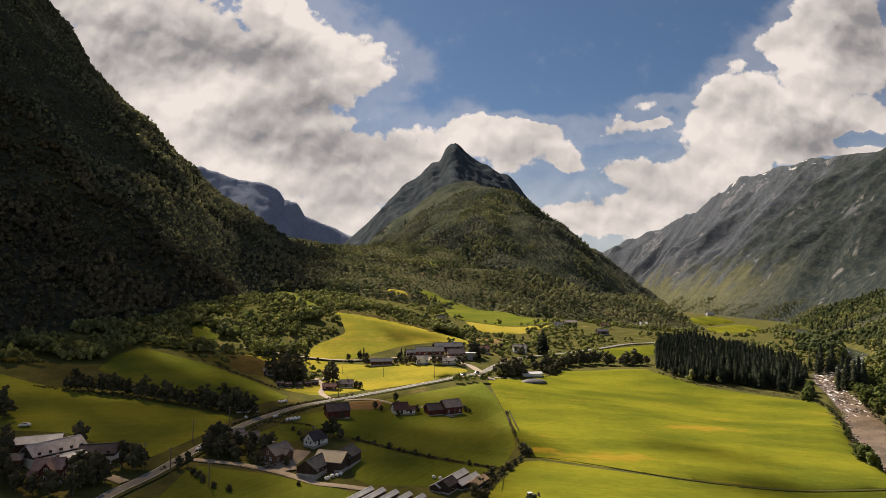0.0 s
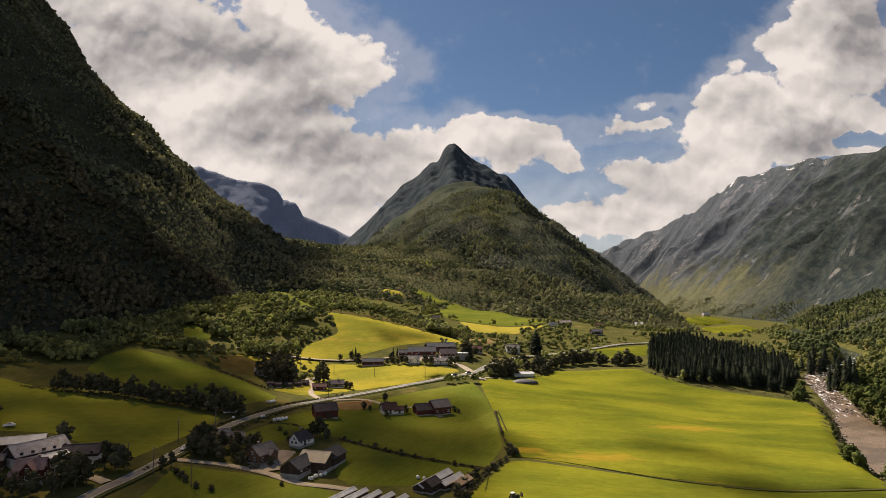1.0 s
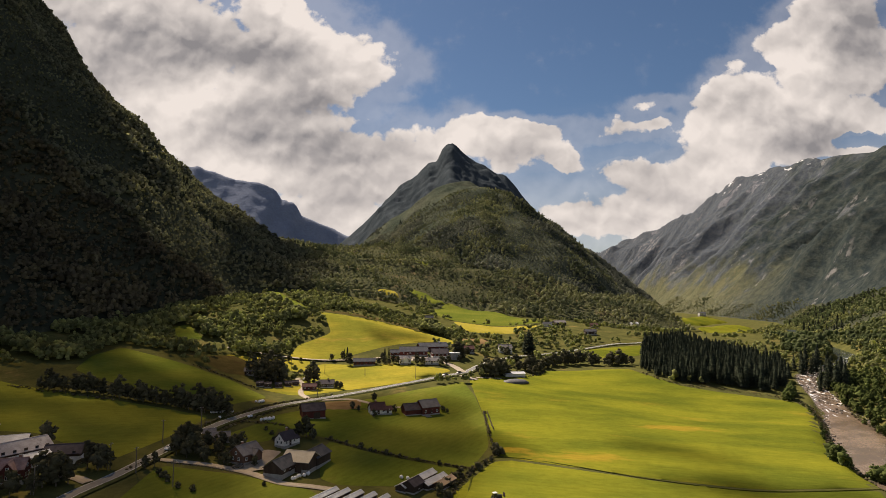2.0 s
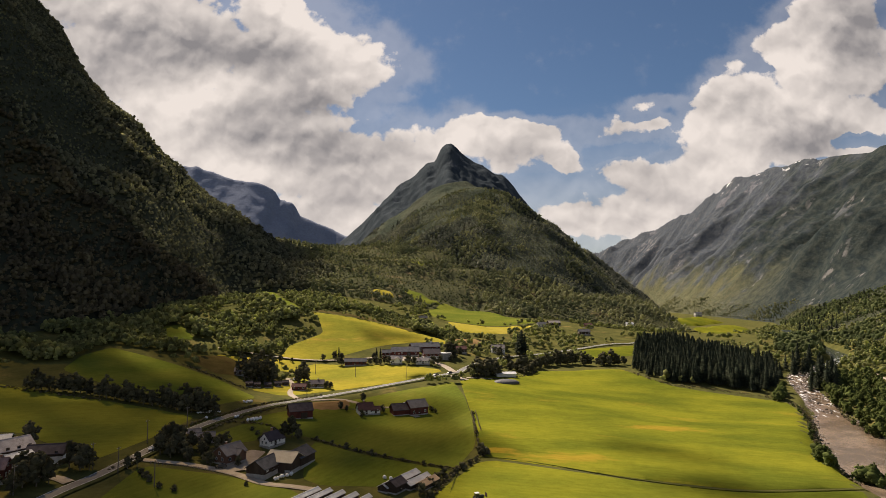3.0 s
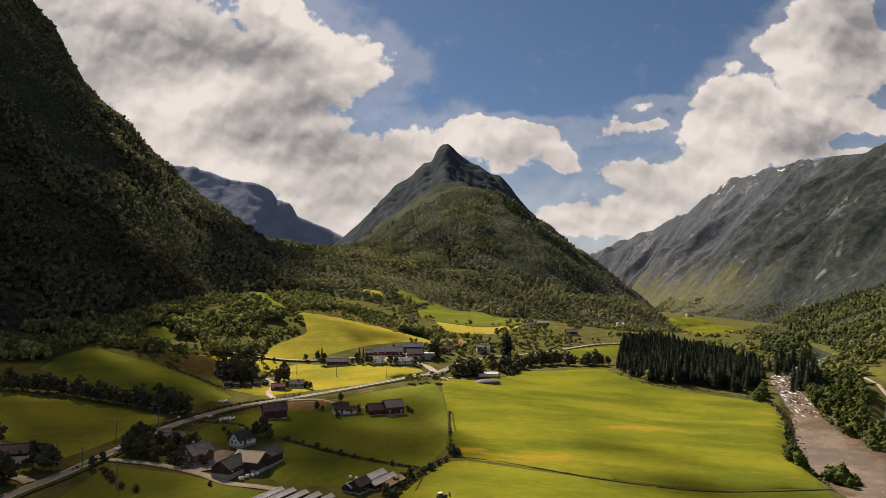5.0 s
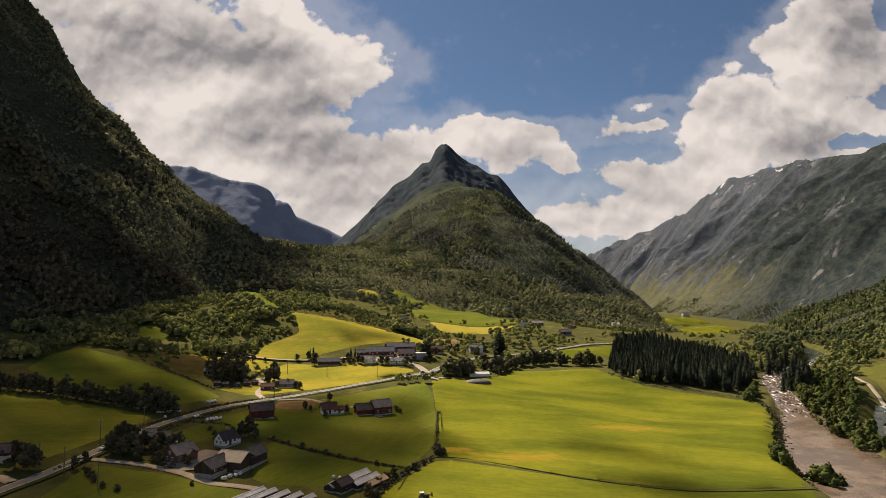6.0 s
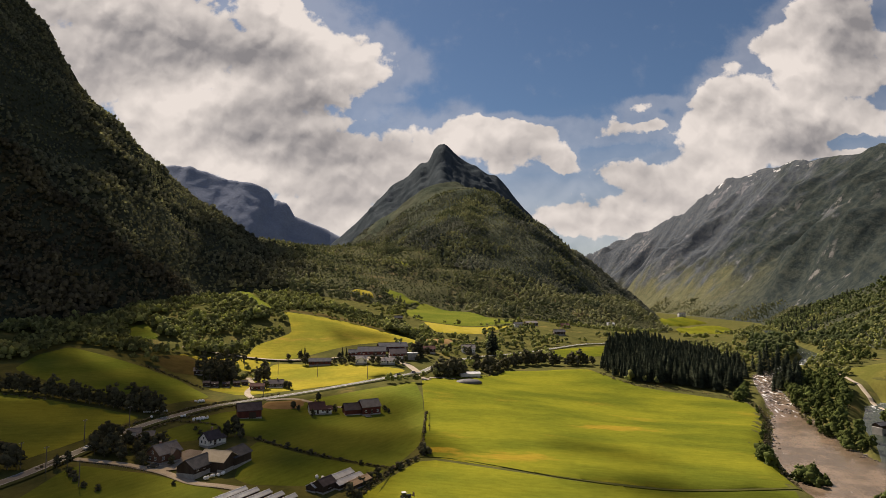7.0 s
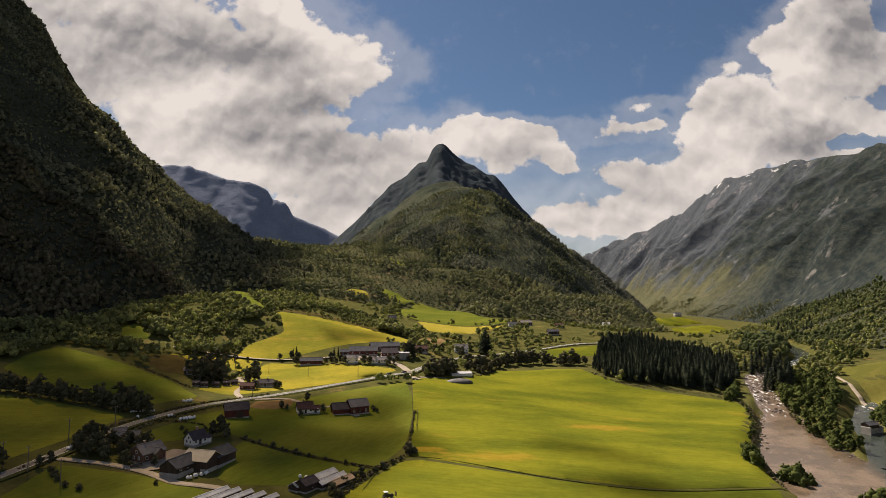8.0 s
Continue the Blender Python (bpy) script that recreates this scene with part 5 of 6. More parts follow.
# the farmstead above the fields
h = house("red_stable", -47, 453, 7, "long low red stable with a dark roof", "barn")
wing(h, 0, 0, 0, 16, 7, 3.0, 5.0, RED_WOOD, SLATE, 0.6, CONCRETE, 5, 1, frame_mat=DARK_WOOD)
h = house("great_red_barn", -11, 481, 6, "great red barn with a long grey slate roof", "barn", down=0.6)
wing(h, 0, 0, 0, 22, 11, 3.4, 6.6, RED_WOOD, SLATE, 0.7, CONCRETE, big_door=True, windows=4, gable_windows=2)
wing(h, -14.5, -1.5, 0, 8, 6.5, 2.6, 4.6, RED_WOOD, SLATE, 0.7, windows=2, gable_windows=1)
h = house("red_cattle_barn", 4, 502, 16, "long red cattle barn with a bluish slate roof", "barn", down=0.6)
wing(h, 0, 0, 0, 24, 11, 3.6, 6.6, RED_WOOD, SLATE, 0.8, CONCRETE, windows=5)
part("roof_vent", boxes((6, 0, 6.9, 1.2, 1.2, 0.9), bevel=0.05), WHITE_ROOF, h, "white roof vent")
h = house("red_hay_barn", 10, 475, 14, "red hay barn with white lower walls and a dark roof", "barn", down=0.5)
wing(h, 0, 0, 0, 13, 10, 4.6, 8.0, RED_WOOD, DARK_ROOF, 2.4, WHITE_WALL, windows=4, gable_windows=2)
h = house("concrete_store", 21.5, 478, 12, "plain grey concrete store beside the barn", "store", down=0.5)
part("wall", boxes((0, 0, 2.2, 8.5, 7, 6.4), bevel=0.1), CONCRETE, h)
part("roof", boxes((0, 0, 5.55, 9.1, 7.6, 0.3)), WHITE_ROOF, h)
h = house("white_dwelling", -16, 453, 10, "white farm dwelling with a grey roof")
wing(h, 0, 0, 0, 8.4, 6.4, 3.8, 5.8, WHITE_WOOD, GREY_ROOF, 0.6, CONCRETE, 3, 2, floors=1)
wing(h, 0, -3.2, 90, 3.0, 3.2, 3.4, 5.0, WHITE_WOOD, GREY_ROOF, 0.7, over=0.3)
chimney(h, 2, 0, 5.4, 7.2)
h = house("white_bungalow", 4, 453.5, 8, "white bungalow with a terrace and grey roof")
wing(h, 0, 0, 0, 10.5, 6.4, 2.6, 4.4, WHITE_WOOD, GREY_ROOF, 0.6, CONCRETE, 5, 2)
chimney(h, -3, 0, 4.8, 6.6)
h = house("pale_house", 70, 546, 5, "white house with a grey roof behind the trees")
wing(h, 0, 0, 0, 12, 8, 4.6, 7.4, WHITE_WOOD, GREY_ROOF, 0.7, CONCRETE, 4, 2)
chimney(h, 2, 0, 6.4, 8.3)
h = house("dark_outbuilding", 33, 515, 12, "dark wooden outbuilding behind the farmstead", "shed")
wing(h, 0, 0, 0, 13, 7, 3.2, 5.6, DARK_WOOD, RED_ROOF, 0.6, windows=3)

# cabins and sheds by the grove
cabin = house("cabin", -98, 377.5, 14, "small dark cabin with a dark roof below the grove", "cabin", "cabins below the grove")
wing(cabin, 0, 0, 0, 4.0, 3.2, 2.1, 3.1, DARK_WOOD, DARK_ROOF, 0.3, windows=1, over=0.3)
for cx, cy, turn in ((-92.5, 382, 16), (-88, 388.5, 18), (-84.5, 393.5, 20), (-102.5, 376, 8)):
    copy_thing(cabin, pose(cx, cy, at(cx, cy) + 0.1, 0, 0, turn))
h = house("grove_cabin", -116, 400, 15, "grey cabin with a pale roof at the grove", "cabin")
wing(h, 0, 0, 0, 8, 5.5, 2.8, 4.6, DARK_WOOD, GREY_ROOF, 0.5, windows=2)
h = house("red_cottage", -73, 384, 5, "low red cottage with a dark red roof", "cabin")
wing(h, 0, 0, 0, 8.5, 5, 2.7, 4.2, RED_WOOD, RED_ROOF, 0.5, windows=3, gable_windows=1)
h = house("grey_house", -64, 393.5, 8, "grey house with white trim beside the drive")
wing(h, 0, 0, 0, 9.5, 6.5, 2.8, 4.8, GREY_ROOF, DARK_ROOF, 0.6, WHITE_WALL, 4, 2)
chimney(h, 1, 0, 4.2, 5.8)
h = house("low_white_shed", 66, 446, 12, "low shed with a bright white roof by the trees", "shed")
wing(h, 0, 0, 0, 15, 6.5, 2.3, 3.4, WHITE_WALL, WHITE_ROOF, 0.4)

# houses on the slopes far off
for name, hx, hy, deg, walls, roof, label, size in (
        ("hill_house", 139, 713, 6, WHITE_WOOD, SLATE, "white hill house with a dark roof", 13), ("hill_barn", 157, 731, 10, DARK_WOOD, GREY_ROOF, "dark hill barn with a grey roof", 17),
        ("hill_cabin", -72, 822, 5, WHITE_WOOD, GREY_ROOF, "small pale cabin in a hillside clearing", 9), ("edge_house", -2, 663, 8, BROWN_WOOD, SLATE, "brown house at the wood's edge", 10),
        ("valley_house", 306, 905, 4, WHITE_WOOD, WHITE_ROOF, "white house under the wooded hill", 13), ("brown_lodge", 176, 655, 6, DARK_WOOD, SLATE, "dark lodge among trees below the hill", 14),
        ("meadow_house", 492, 1090, 0, WHITE_WOOD, SLATE, "far white house beside the meadow", 14), ("woodland_house", 196, 720, 20, BROWN_WOOD, RED_ROOF, "brown house at the foot of the hill", 12)):
    h = house(name, hx, hy, deg, label)
    wing(h, 0, 0, 0, size * 0.85, size * 0.55, 3.6, 5.8, walls, roof, 0.7, CONCRETE, 3, 1)

# rows of low sheds
shed = house("row_shed", -33.7, 200.4, 62, "long low shed with a white metal roof in a row", "shed", "rows of low sheds")
wing(shed, 0, 0, 0, 34, 2.5, 1.3, 2.0, DARK_WOOD, WHITE_ROOF, 0.3, over=0.25)
for k, (ex, ey) in enumerate(((-19.0, 219.6), (-14.2, 218.2), (-9.4, 216.8), (-4.6, 215.4))):
    cx, cy = ex - 2.4 - 17 * math.cos(radians(62)), ey - 5.0 - 17 * math.sin(radians(62))
    copy_thing(shed, pose(cx, cy, at(cx, cy) + 0.1, 0, 0, 62))
for name, ax, ay, bx, by, roof, label in (("animal_shed", -3.0, 217.5, 8.2, 236.5, WHITE_ROOF, "long low shed with a white roof beside the hedge"),
                                          ("short_shed", 5.2, 221, 12.6, 232.6, WHITE_ROOF, "short low shed with a white roof beside the hedge"), ("tan_shed", 10.2, 221, 15.6, 230.4, TAN_ROOF, "low shed with a tan roof beside the hedge")):
    deg = math.degrees(math.atan2(by - ay, bx - ax))
    h = house(name, (ax + bx) / 2, (ay + by) / 2, deg, label, "shed")
    wing(h, 0, 0, 0, math.hypot(bx - ax, by - ay), 4.2, 1.6, 2.7, DARK_WOOD, roof, 0.3, over=0.25)
h = house("feed_store", 1.5, 219.5, 60, "small dark feed store among the sheds", "shed")
wing(h, 0, 0, 0, 6.5, 5, 2.8, 4.4, DARK_WOOD, DARK_ROOF, 0.4, windows=1)

# the dam house on the side channel
h = house("dam_house", 294, 339, 22, "dark wooden dam house over the side channel", "dam")
h.location.z = -4.6
wing(h, 0, 0, 0, 9, 4.5, 3.0, 4.2, DARK_WOOD, SLATE, 1.0, CONCRETE)
part("pier", boxes((-5.2, -1, -0.5, 1.0, 5.5, 5.0), (5.2, -1, -0.5, 1.0, 5.5, 5.0)), CONCRETE, h, "pale concrete dam piers")
part("sluice", boxes((0, -2.0, -0.6, 9.4, 0.4, 3.0)), DARK_WOOD, h)


# ---- single trees ----
def taper(bm, points, radii, sides_n=6):
    """A tapered limb along points."""
    rings_made = []
    for (x, y, z), r in zip(points, radii):
        rings_made.append([bm.verts.new((x + r * math.cos(2 * math.pi * k / sides_n), y + r * math.sin(2 * math.pi * k / sides_n), z)) for k in range(sides_n)])
    for a, b in zip(rings_made, rings_made[1:]):
        for k in range(sides_n):
            bm.faces.new((a[k], a[(k + 1) % sides_n], b[(k + 1) % sides_n], b[k]))


def crown_mesh(seed, wide, low, high, count, mat, leaf=0.2):
    """A crown of many clumps with loose leaf sprays round them."""
    rng = np.random.default_rng(seed)
    verts, faces, base = [], [], 0
    for k in range(4):
        tv, tf = LARGE[rng.integers(0, 6)]
        a, size = rng.uniform(0, 2 * math.pi), wide * rng.uniform(0.40, 0.54)
        c = np.array([0.16 * wide * math.cos(a), 0.16 * wide * math.sin(a), low + (high - low) * (0.24 + 0.17 * k)])
        verts.append(tv * size * np.array([1, 1, 0.85]) + c)
        faces.append(tf + base)
        base += len(tv)
    for k in range(int(0.72 * count)):
        t = rng.uniform(0, 1)
        z = low + (high - low) * t
        reach = wide / 2 * math.sqrt(max(0.05, 1 - (2 * t - 0.85) ** 2)) * rng.uniform(0.4, 0.9)
        a, spin = rng.uniform(0, 2 * math.pi), rng.uniform(0, 2 * math.pi)
        size = wide * rng.uniform(0.22, 0.42)
        tv, tf = CROWN_BIT[rng.integers(0, 6)]
        c = np.array([reach * math.cos(a), reach * math.sin(a), z])
        flat = np.array([[math.cos(spin), math.sin(spin), 0], [-math.sin(spin), math.cos(spin), 0], [0, 0, 0.85]])
        verts.append(tv @ flat * size + c)
        faces.append(tf + base)
        base += len(tv)
        way_out = rng.normal(size=(9, 3))
        way_out /= np.linalg.norm(way_out, axis=1)[:, None]
        spray = c + way_out * size * 0.5 * np.array([1, 1, 0.85]) * rng.uniform(0.9, 1.3, (9, 1))
        tri = spray[:, None, :] + rng.normal(size=(9, 3, 3)) * leaf * 0.8
        verts.append(tri.reshape(-1, 3))
        faces.append(np.arange(27).reshape(-1, 3) + base)
        base += 27
    return mesh_from("crown", np.concatenate(verts), np.concatenate(faces), mat, True)


def tree(name, seed, wide, high, stem, count, label, category="tree", group="", mat=None):
    """A broadleaved tree: a trunk with limbs and an uneven crown."""
    rng = np.random.default_rng(seed + 99)
    ob = new(name)
    bm = bmesh.new()
    taper(bm, [(0, 0, -0.5), (0.05, 0, stem), (0.1, 0.05, high * 0.6), (0.0, 0.1, high * 0.85)], (high * 0.028, high * 0.022, high * 0.013, 0.03))
    for k in range(5):
        a, z = rng.uniform(0, 2 * math.pi), stem + (high * 0.6 - stem) * rng.uniform(0.0, 0.8)
        taper(bm, [(0, 0, z), (0.25 * wide * math.cos(a) * 0.6, 0.25 * wide * math.sin(a) * 0.6, z + high * 0.08), (0.36 * wide * math.cos(a), 0.36 * wide * math.sin(a), z + high * 0.2)], (high * 0.012, high * 0.008, 0.03), 5)
    part("trunk", bm, BARK, ob)
    part("crown", crown_mesh(seed, wide, stem, high, count, mat or LEAF_NEAR), None, ob)
    return tagged(ob, label, category, group)


def spruce(name, seed, label, group="", tiers=11, arms=9):
    ob = new(name)
    bm = bmesh.new()
    taper(bm, [(0, 0, -0.04), (0, 0, 0.5), (0, 0, 0.97)], (0.012, 0.008, 0.002))
    part("trunk", bm, BARK, ob)
    v, f = cone_tree(seed, tiers, arms)
    part("crown", mesh_from("crown", v, f, NEEDLE), None, ob)
    return tagged(ob, label, "tree", group)


def plant(model, x, y, size=1.0, turn=0.0, tall=1.0):
    return copy_thing_scaled(model, x, y, size, turn, tall)


def copy_thing_scaled(model, x, y, size, turn, tall):
    ob = copy_thing(model, pose(x, y, at(x, y), 0, 0, turn))
    ob.matrix_basis = pose(x, y, at(x, y), 0, 0, turn) @ Matrix.Diagonal((size, size, size * tall, 1))
    return ob


def stand(model_list, spots, seed, low=0.8, high=1.25):
    """Models at spots; the first of each model is the model itself."""
    rng = random.Random(seed)
    for k, spot in enumerate(spots):
        x, y = spot[0], spot[1]
        size = spot[2] if len(spot) > 2 else rng.uniform(low, high)
        model, turn = model_list[k % len(model_list)], rng.uniform(0, 360)
        if model["label"] not in PLACED:
            PLACED.add(model["label"])
            model.matrix_basis = pose(x, y, at(x, y), 0, 0, turn) @ Matrix.Diagonal((size, size, size, 1))
        else:
            plant(model, x, y, size, turn, rng.uniform(0.88, 1.12))


PLACED = set()


def along(points, step, spread, seed):
    rng = random.Random(seed)
    out = []
    for q in spaced(points, step):
        out.append((q[0] + rng.uniform(-spread, spread), q[1] + rng.uniform(-spread, spread)))
    return out


def within(polygon, step, seed):
    x, y, rng = jittered(min(p[0] for p in polygon), max(p[0] for p in polygon), min(p[1] for p in polygon), max(p[1] for p in polygon), step, seed)
    m = inside(x, y, polygon)
    return list(zip(x[m], y[m]))


def kinds(group, text, seed, wide, high, stem, count=26, number=3, category="tree", mat=None):
    return [tree(text[0], seed + k, wide * (1 + 0.15 * (k - 1)), high * (1 + 0.12 * ((k * 2) % 3 - 1)), stem, count, text[1 + k], category, group, mat) for k in range(number)]


HEDGE = kinds("trees of the hedge", ("hedge_tree", "dark round-crowned tree in the hedge", "dark spreading tree in the long hedge", "tall dark tree in the hedge"), 100, 7.5, 9.0, 1.2)
stand(HEDGE, along([(-188, 299), (-166, 303), (-146, 302), (-125, 300.5), (-112, 298), (-97, 298)], 3.0, 1.0, 1), 1, 0.7, 1.1)
stand(HEDGE, [(-118, 301, 1.25), (-111, 302, 1.3), (-104, 301, 1.2), (-98, 299, 1.3), (-94, 297, 0.9)], 2)
GROVE = kinds("trees of the grove", ("grove_tree", "tall grey-green birch in the grove", "leafy birch in the grove", "broad birch at the grove's edge"), 120, 8, 13.0, 2.0, 30)
stand(GROVE, within([(-112, 384), (-98, 384), (-90, 394), (-88, 404), (-96, 412), (-112, 410), (-118, 398)], 5.0, 5), 3, 0.75, 1.05)
stand(GROVE, [(-79, 403, 1.0), (-75, 406, 1.1), (-73.5, 401, 0.9), (-77, 398, 0.85)], 4)
FARM = kinds("trees round the farms", ("farm_tree", "large dark tree beside the barns", "broad dark tree beside the farm", "dark garden tree at the farm"), 140, 8, 9.0, 1.5)
stand(FARM, [(-142.4, 235.5, 1.15), (-117.7, 221, 0.95), (-113.5, 220.5, 1.0), (-111, 222, 0.8), (-121.3, 202, 0.95), (-118, 204, 1.05), (-115.5, 206.5, 0.9), (-124, 205.5, 1.0), (-121, 208, 1.05), (-137, 194, 0.9), (-131, 193, 0.7), (-126, 193.5, 0.8), (-121, 196, 0.75), (-147.5, 202, 0.95), (-152, 205, 1.0), (-185, 252, 1.2), (-188, 256, 1.1), (-122, 211, 0.5)], 5)
stand(FARM, [(-142, 198, 0.9), (-146, 193, 0.9), (-158, 216, 0.95), (-163, 222, 0.8), (-167, 230, 0.7)], 5)
stand(FARM, [(-95, 243, 1.0), (-92, 247, 1.05), (-96, 250, 0.9), (-90, 241, 0.9), (-88, 246, 0.8), (-85, 242, 0.75), (-86, 252, 0.9), (-92, 254, 0.8), (-80, 248, 0.6), (-78, 243, 0.65), (-75, 250, 0.7), (-82, 256, 0.7), (-76, 256, 0.75), (-72, 253, 0.7)], 5)
stand(FARM, [(-99, 226, 0.55), (-97, 229, 0.5), (-82, 239, 0.55), (-61.5, 237, 0.5), (-72, 236, 0.55), (-74.5, 238.5, 0.5)], 5)
stand(FARM, [(-53.5, 276, 0.8), (-50.5, 277, 0.85), (-47, 274, 0.5), (-60, 272, 0.4)], 5)
stand(FARM, [(-28, 354, 0.6), (-24, 319, 0.4), (-38, 334, 0.42), (-34, 330, 0.4), (-14, 330, 0.45), (12.5, 338, 0.4), (15, 335, 0.35)], 5)
JUNCTION = kinds("trees by the junction", ("dark_tree", "dense dark tree beside the road junction", "dark leafy tree by the junction", "low dark tree by the junction"), 160, 9, 9.5, 0.8)
stand(JUNCTION, within([(36, 428), (52, 432), (62, 446), (58, 458), (42, 450)], 5.5, 8), 6, 0.85, 1.2)
stand(JUNCTION, [(72, 470, 1.0), (80, 474, 1.1), (84, 464, 0.7), (76, 480, 0.9), (24, 486, 1.2), (27, 492, 1.3), (33, 500, 0.9), (47, 524, 0.8), (70, 528, 0.8), (52, 538, 0.9), (16, 486, 0.7), (75, 500, 0.9)], 7)
stand(JUNCTION, along([(82, 470), (95, 492), (120, 512), (148, 508), (175, 508)], 4.2, 3.0, 9), 8, 0.8, 1.2)
GARDEN = kinds("farmstead garden trees", ("garden_tree", "bright green garden tree at the farmstead", "small round garden tree", "leafy garden shrub by the houses"), 180, 5, 5.5, 0.8)
stand(GARDEN, [(-36, 452), (-32, 455), (-28, 451), (-25, 454), (-21, 450), (-7, 450), (-4, 453), (-2, 449), (12, 451), (15, 455), (17, 462), (26, 473), (-34, 462), (-58, 452), (-60, 466), (-66, 468), (-74, 463), (-57, 392), (-54, 389), (-68, 386), (29, 485), (-95, 452, 0.8), (-103, 447, 0.9), (-117, 450, 1.1), (-122, 446, 0.8), (-110, 446, 0.9), (-131, 442, 0.9)], 9)

BUSH = kinds("bushes on the banks", ("bush", "dense green bush on the river bank", "spreading willow bush by the water", "round leafy bush on the bank"), 200, 5.5, 4.6, 0.2, 22, category="bush", mat=LEAF_ALDER)
stand(BUSH, [(201, 256, 1.7), (205, 259, 1.6), (199, 260, 1.4), (207, 255, 1.1), (202, 252, 1.0)], 10)
stand(BUSH, along([(249, 392), (241, 366), (226, 338), (212, 312)], 6, 1.5, 11), 11, 0.3, 0.6)
stand(BUSH, [(194, 281, 1.2), (191, 276, 1.3), (189.5, 270, 1.4), (192, 267, 1.1), (188.5, 264, 1.2), (193, 274, 1.0)], 12)
stand(BUSH, [(213, 227, 1.0), (217, 230, 1.0), (222, 228, 1.1), (227, 231, 1.0), (232, 229, 1.1), (220, 224, 1.0), (214, 235, 0.9), (219, 237, 1.0), (225, 238, 1.1), (231, 240, 1.0), (237, 242, 1.1), (226, 234, 1.1), (234, 236, 1.0), (218, 232, 0.9), (241, 240, 1.1)], 13)
stand(BUSH, along([(246, 404), (255, 416), (263, 430)], 4.0, 2.0, 13), 14, 1.0, 1.6)
FIELD_BUSH = kinds("bushes along the ditches", ("ditch_bush", "small dark bush along the ditch", "low bush at the field edge", "scrubby bush in the ditch"), 220, 3.2, 2.6, 0.1, 14, category="bush")
stand(FIELD_BUSH, [(-39, 276, 0.8), (-31, 271, 0.7), (-24, 267, 0.9), (-19, 264, 0.6), (-12, 259.5, 0.8), (-6, 257, 0.6), (2, 253.5, 0.7), (11, 249, 0.7), (18, 247, 0.5), (36, 266, 1.6), (35.6, 269, 1.5), (38, 267, 1.2), (33, 257, 0.9), (30, 252, 0.8), (27, 246, 1.1), (24, 241, 1.0), (19, 236, 1.2), (16.5, 232, 1.1), (22, 238, 0.7)], 15)
stand(FIELD_BUSH, [(8, 226, 1.2), (4, 224, 1.0), (14, 226, 1.3), (17, 224, 1.0), (11, 217, 1.3), (14, 214, 1.2), (8, 238, 0.8), (-66, 276, 0.8), (-70, 281, 0.7), (-61, 285, 0.6), (-57, 281, 0.8), (36, 300, 0.5), (38, 312, 0.4), (-86, 216, 1.0), (-89, 219, 0.9), (-80, 211, 1.0), (-74, 209, 0.8), (-92, 222, 0.8), (-63, 269, 0.9), (-52, 218, 0.6)], 15)

ALDER = kinds("trees on the river bank", ("bank_tree", "bushy alder on the river bank", "tall alder on the wooded bank", "leafy willow by the water"), 240, 7.5, 8.0, 0.8, 26, mat=LEAF_ALDER)
stand(ALDER, within([(252, 308), (262, 302), (270, 316), (276, 342), (292, 366), (318, 394), (334, 420), (340, 450), (318, 470), (296, 446), (284, 412), (272, 376), (262, 344)], 6.0, 20), 16, 0.6, 1.05)
stand(ALDER, within([(300, 330), (322, 330), (330, 352), (330, 376), (312, 362)], 6.0, 21), 17, 0.6, 0.9)
stand(ALDER, [q for q in within([(345, 480), (362, 500), (400, 560), (430, 560), (420, 500), (380, 484)], 8, 22) if river_at(*q)[0] > 9], 18, 0.5, 0.8)

# the spruce plantation
SPRUCE = [spruce("spruce", 300 + k, ("dark slender spruce in the plantation", "dark dense spruce in the plantation", "tall dark spruce in the plantation")[k], "spruces of the plantation") for k in range(3)]
PLANTATION = [(174, 488), (180, 462), (195, 447), (228, 441), (246, 428), (262, 436), (286, 468), (300, 500), (296, 560), (240, 600), (206, 570)]
x, y, rng = jittered(150, 330, 410, 620, 3.3, 30)
m = inside(x, y, PLANTATION) & (river_at(x, y)[0] > 5) & (rng.uniform(0, 1, len(x)) < 0.7)
x, y = x[m], y[m]
order = np.argsort(y + 0.35 * (x - 170))
front, rest = order[:230], order[230:]
stand(SPRUCE, [(x[k], y[k], rng.uniform(8, 19) * (0.55 + 0.45 * float(smooth(174, 214, x[k])))) for k in front], 19)
z = land_z(x[rest], y[rest])
s = rng.uniform(11.5, 18.5, len(rest)) + 9 * fbm(x[rest], y[rest], 40, 2, 91) - 5 * smooth(215, 176, x[rest]) - 4 * smooth(262, 298, x[rest])
crowd("plantation", [cone_tree(330 + k, 7, 7) for k in range(4)], np.stack([x[rest], y[rest], z], 1), s, np.ones(len(rest)), NEEDLE, "dense dark spruce plantation beside the river")
LONE = spruce("tall_spruce", 340, "tall lone dark spruce behind the farmstead", tiers=14)
LONE.matrix_basis = pose(93, 552, at(93, 552)) @ Matrix.Diagonal((38, 38, 23, 1))
stand(SPRUCE, [(96, 553, 18), (90, 556, 17), (302, 478, 15), (306, 486, 17), (310, 480, 16), (313, 492, 18), (304, 493, 14), (318, 486, 15), (322, 496, 16), (329, 490, 14), (335, 512, 17), (341, 520, 18), (333, 524, 16), (346, 514, 15)], 20)
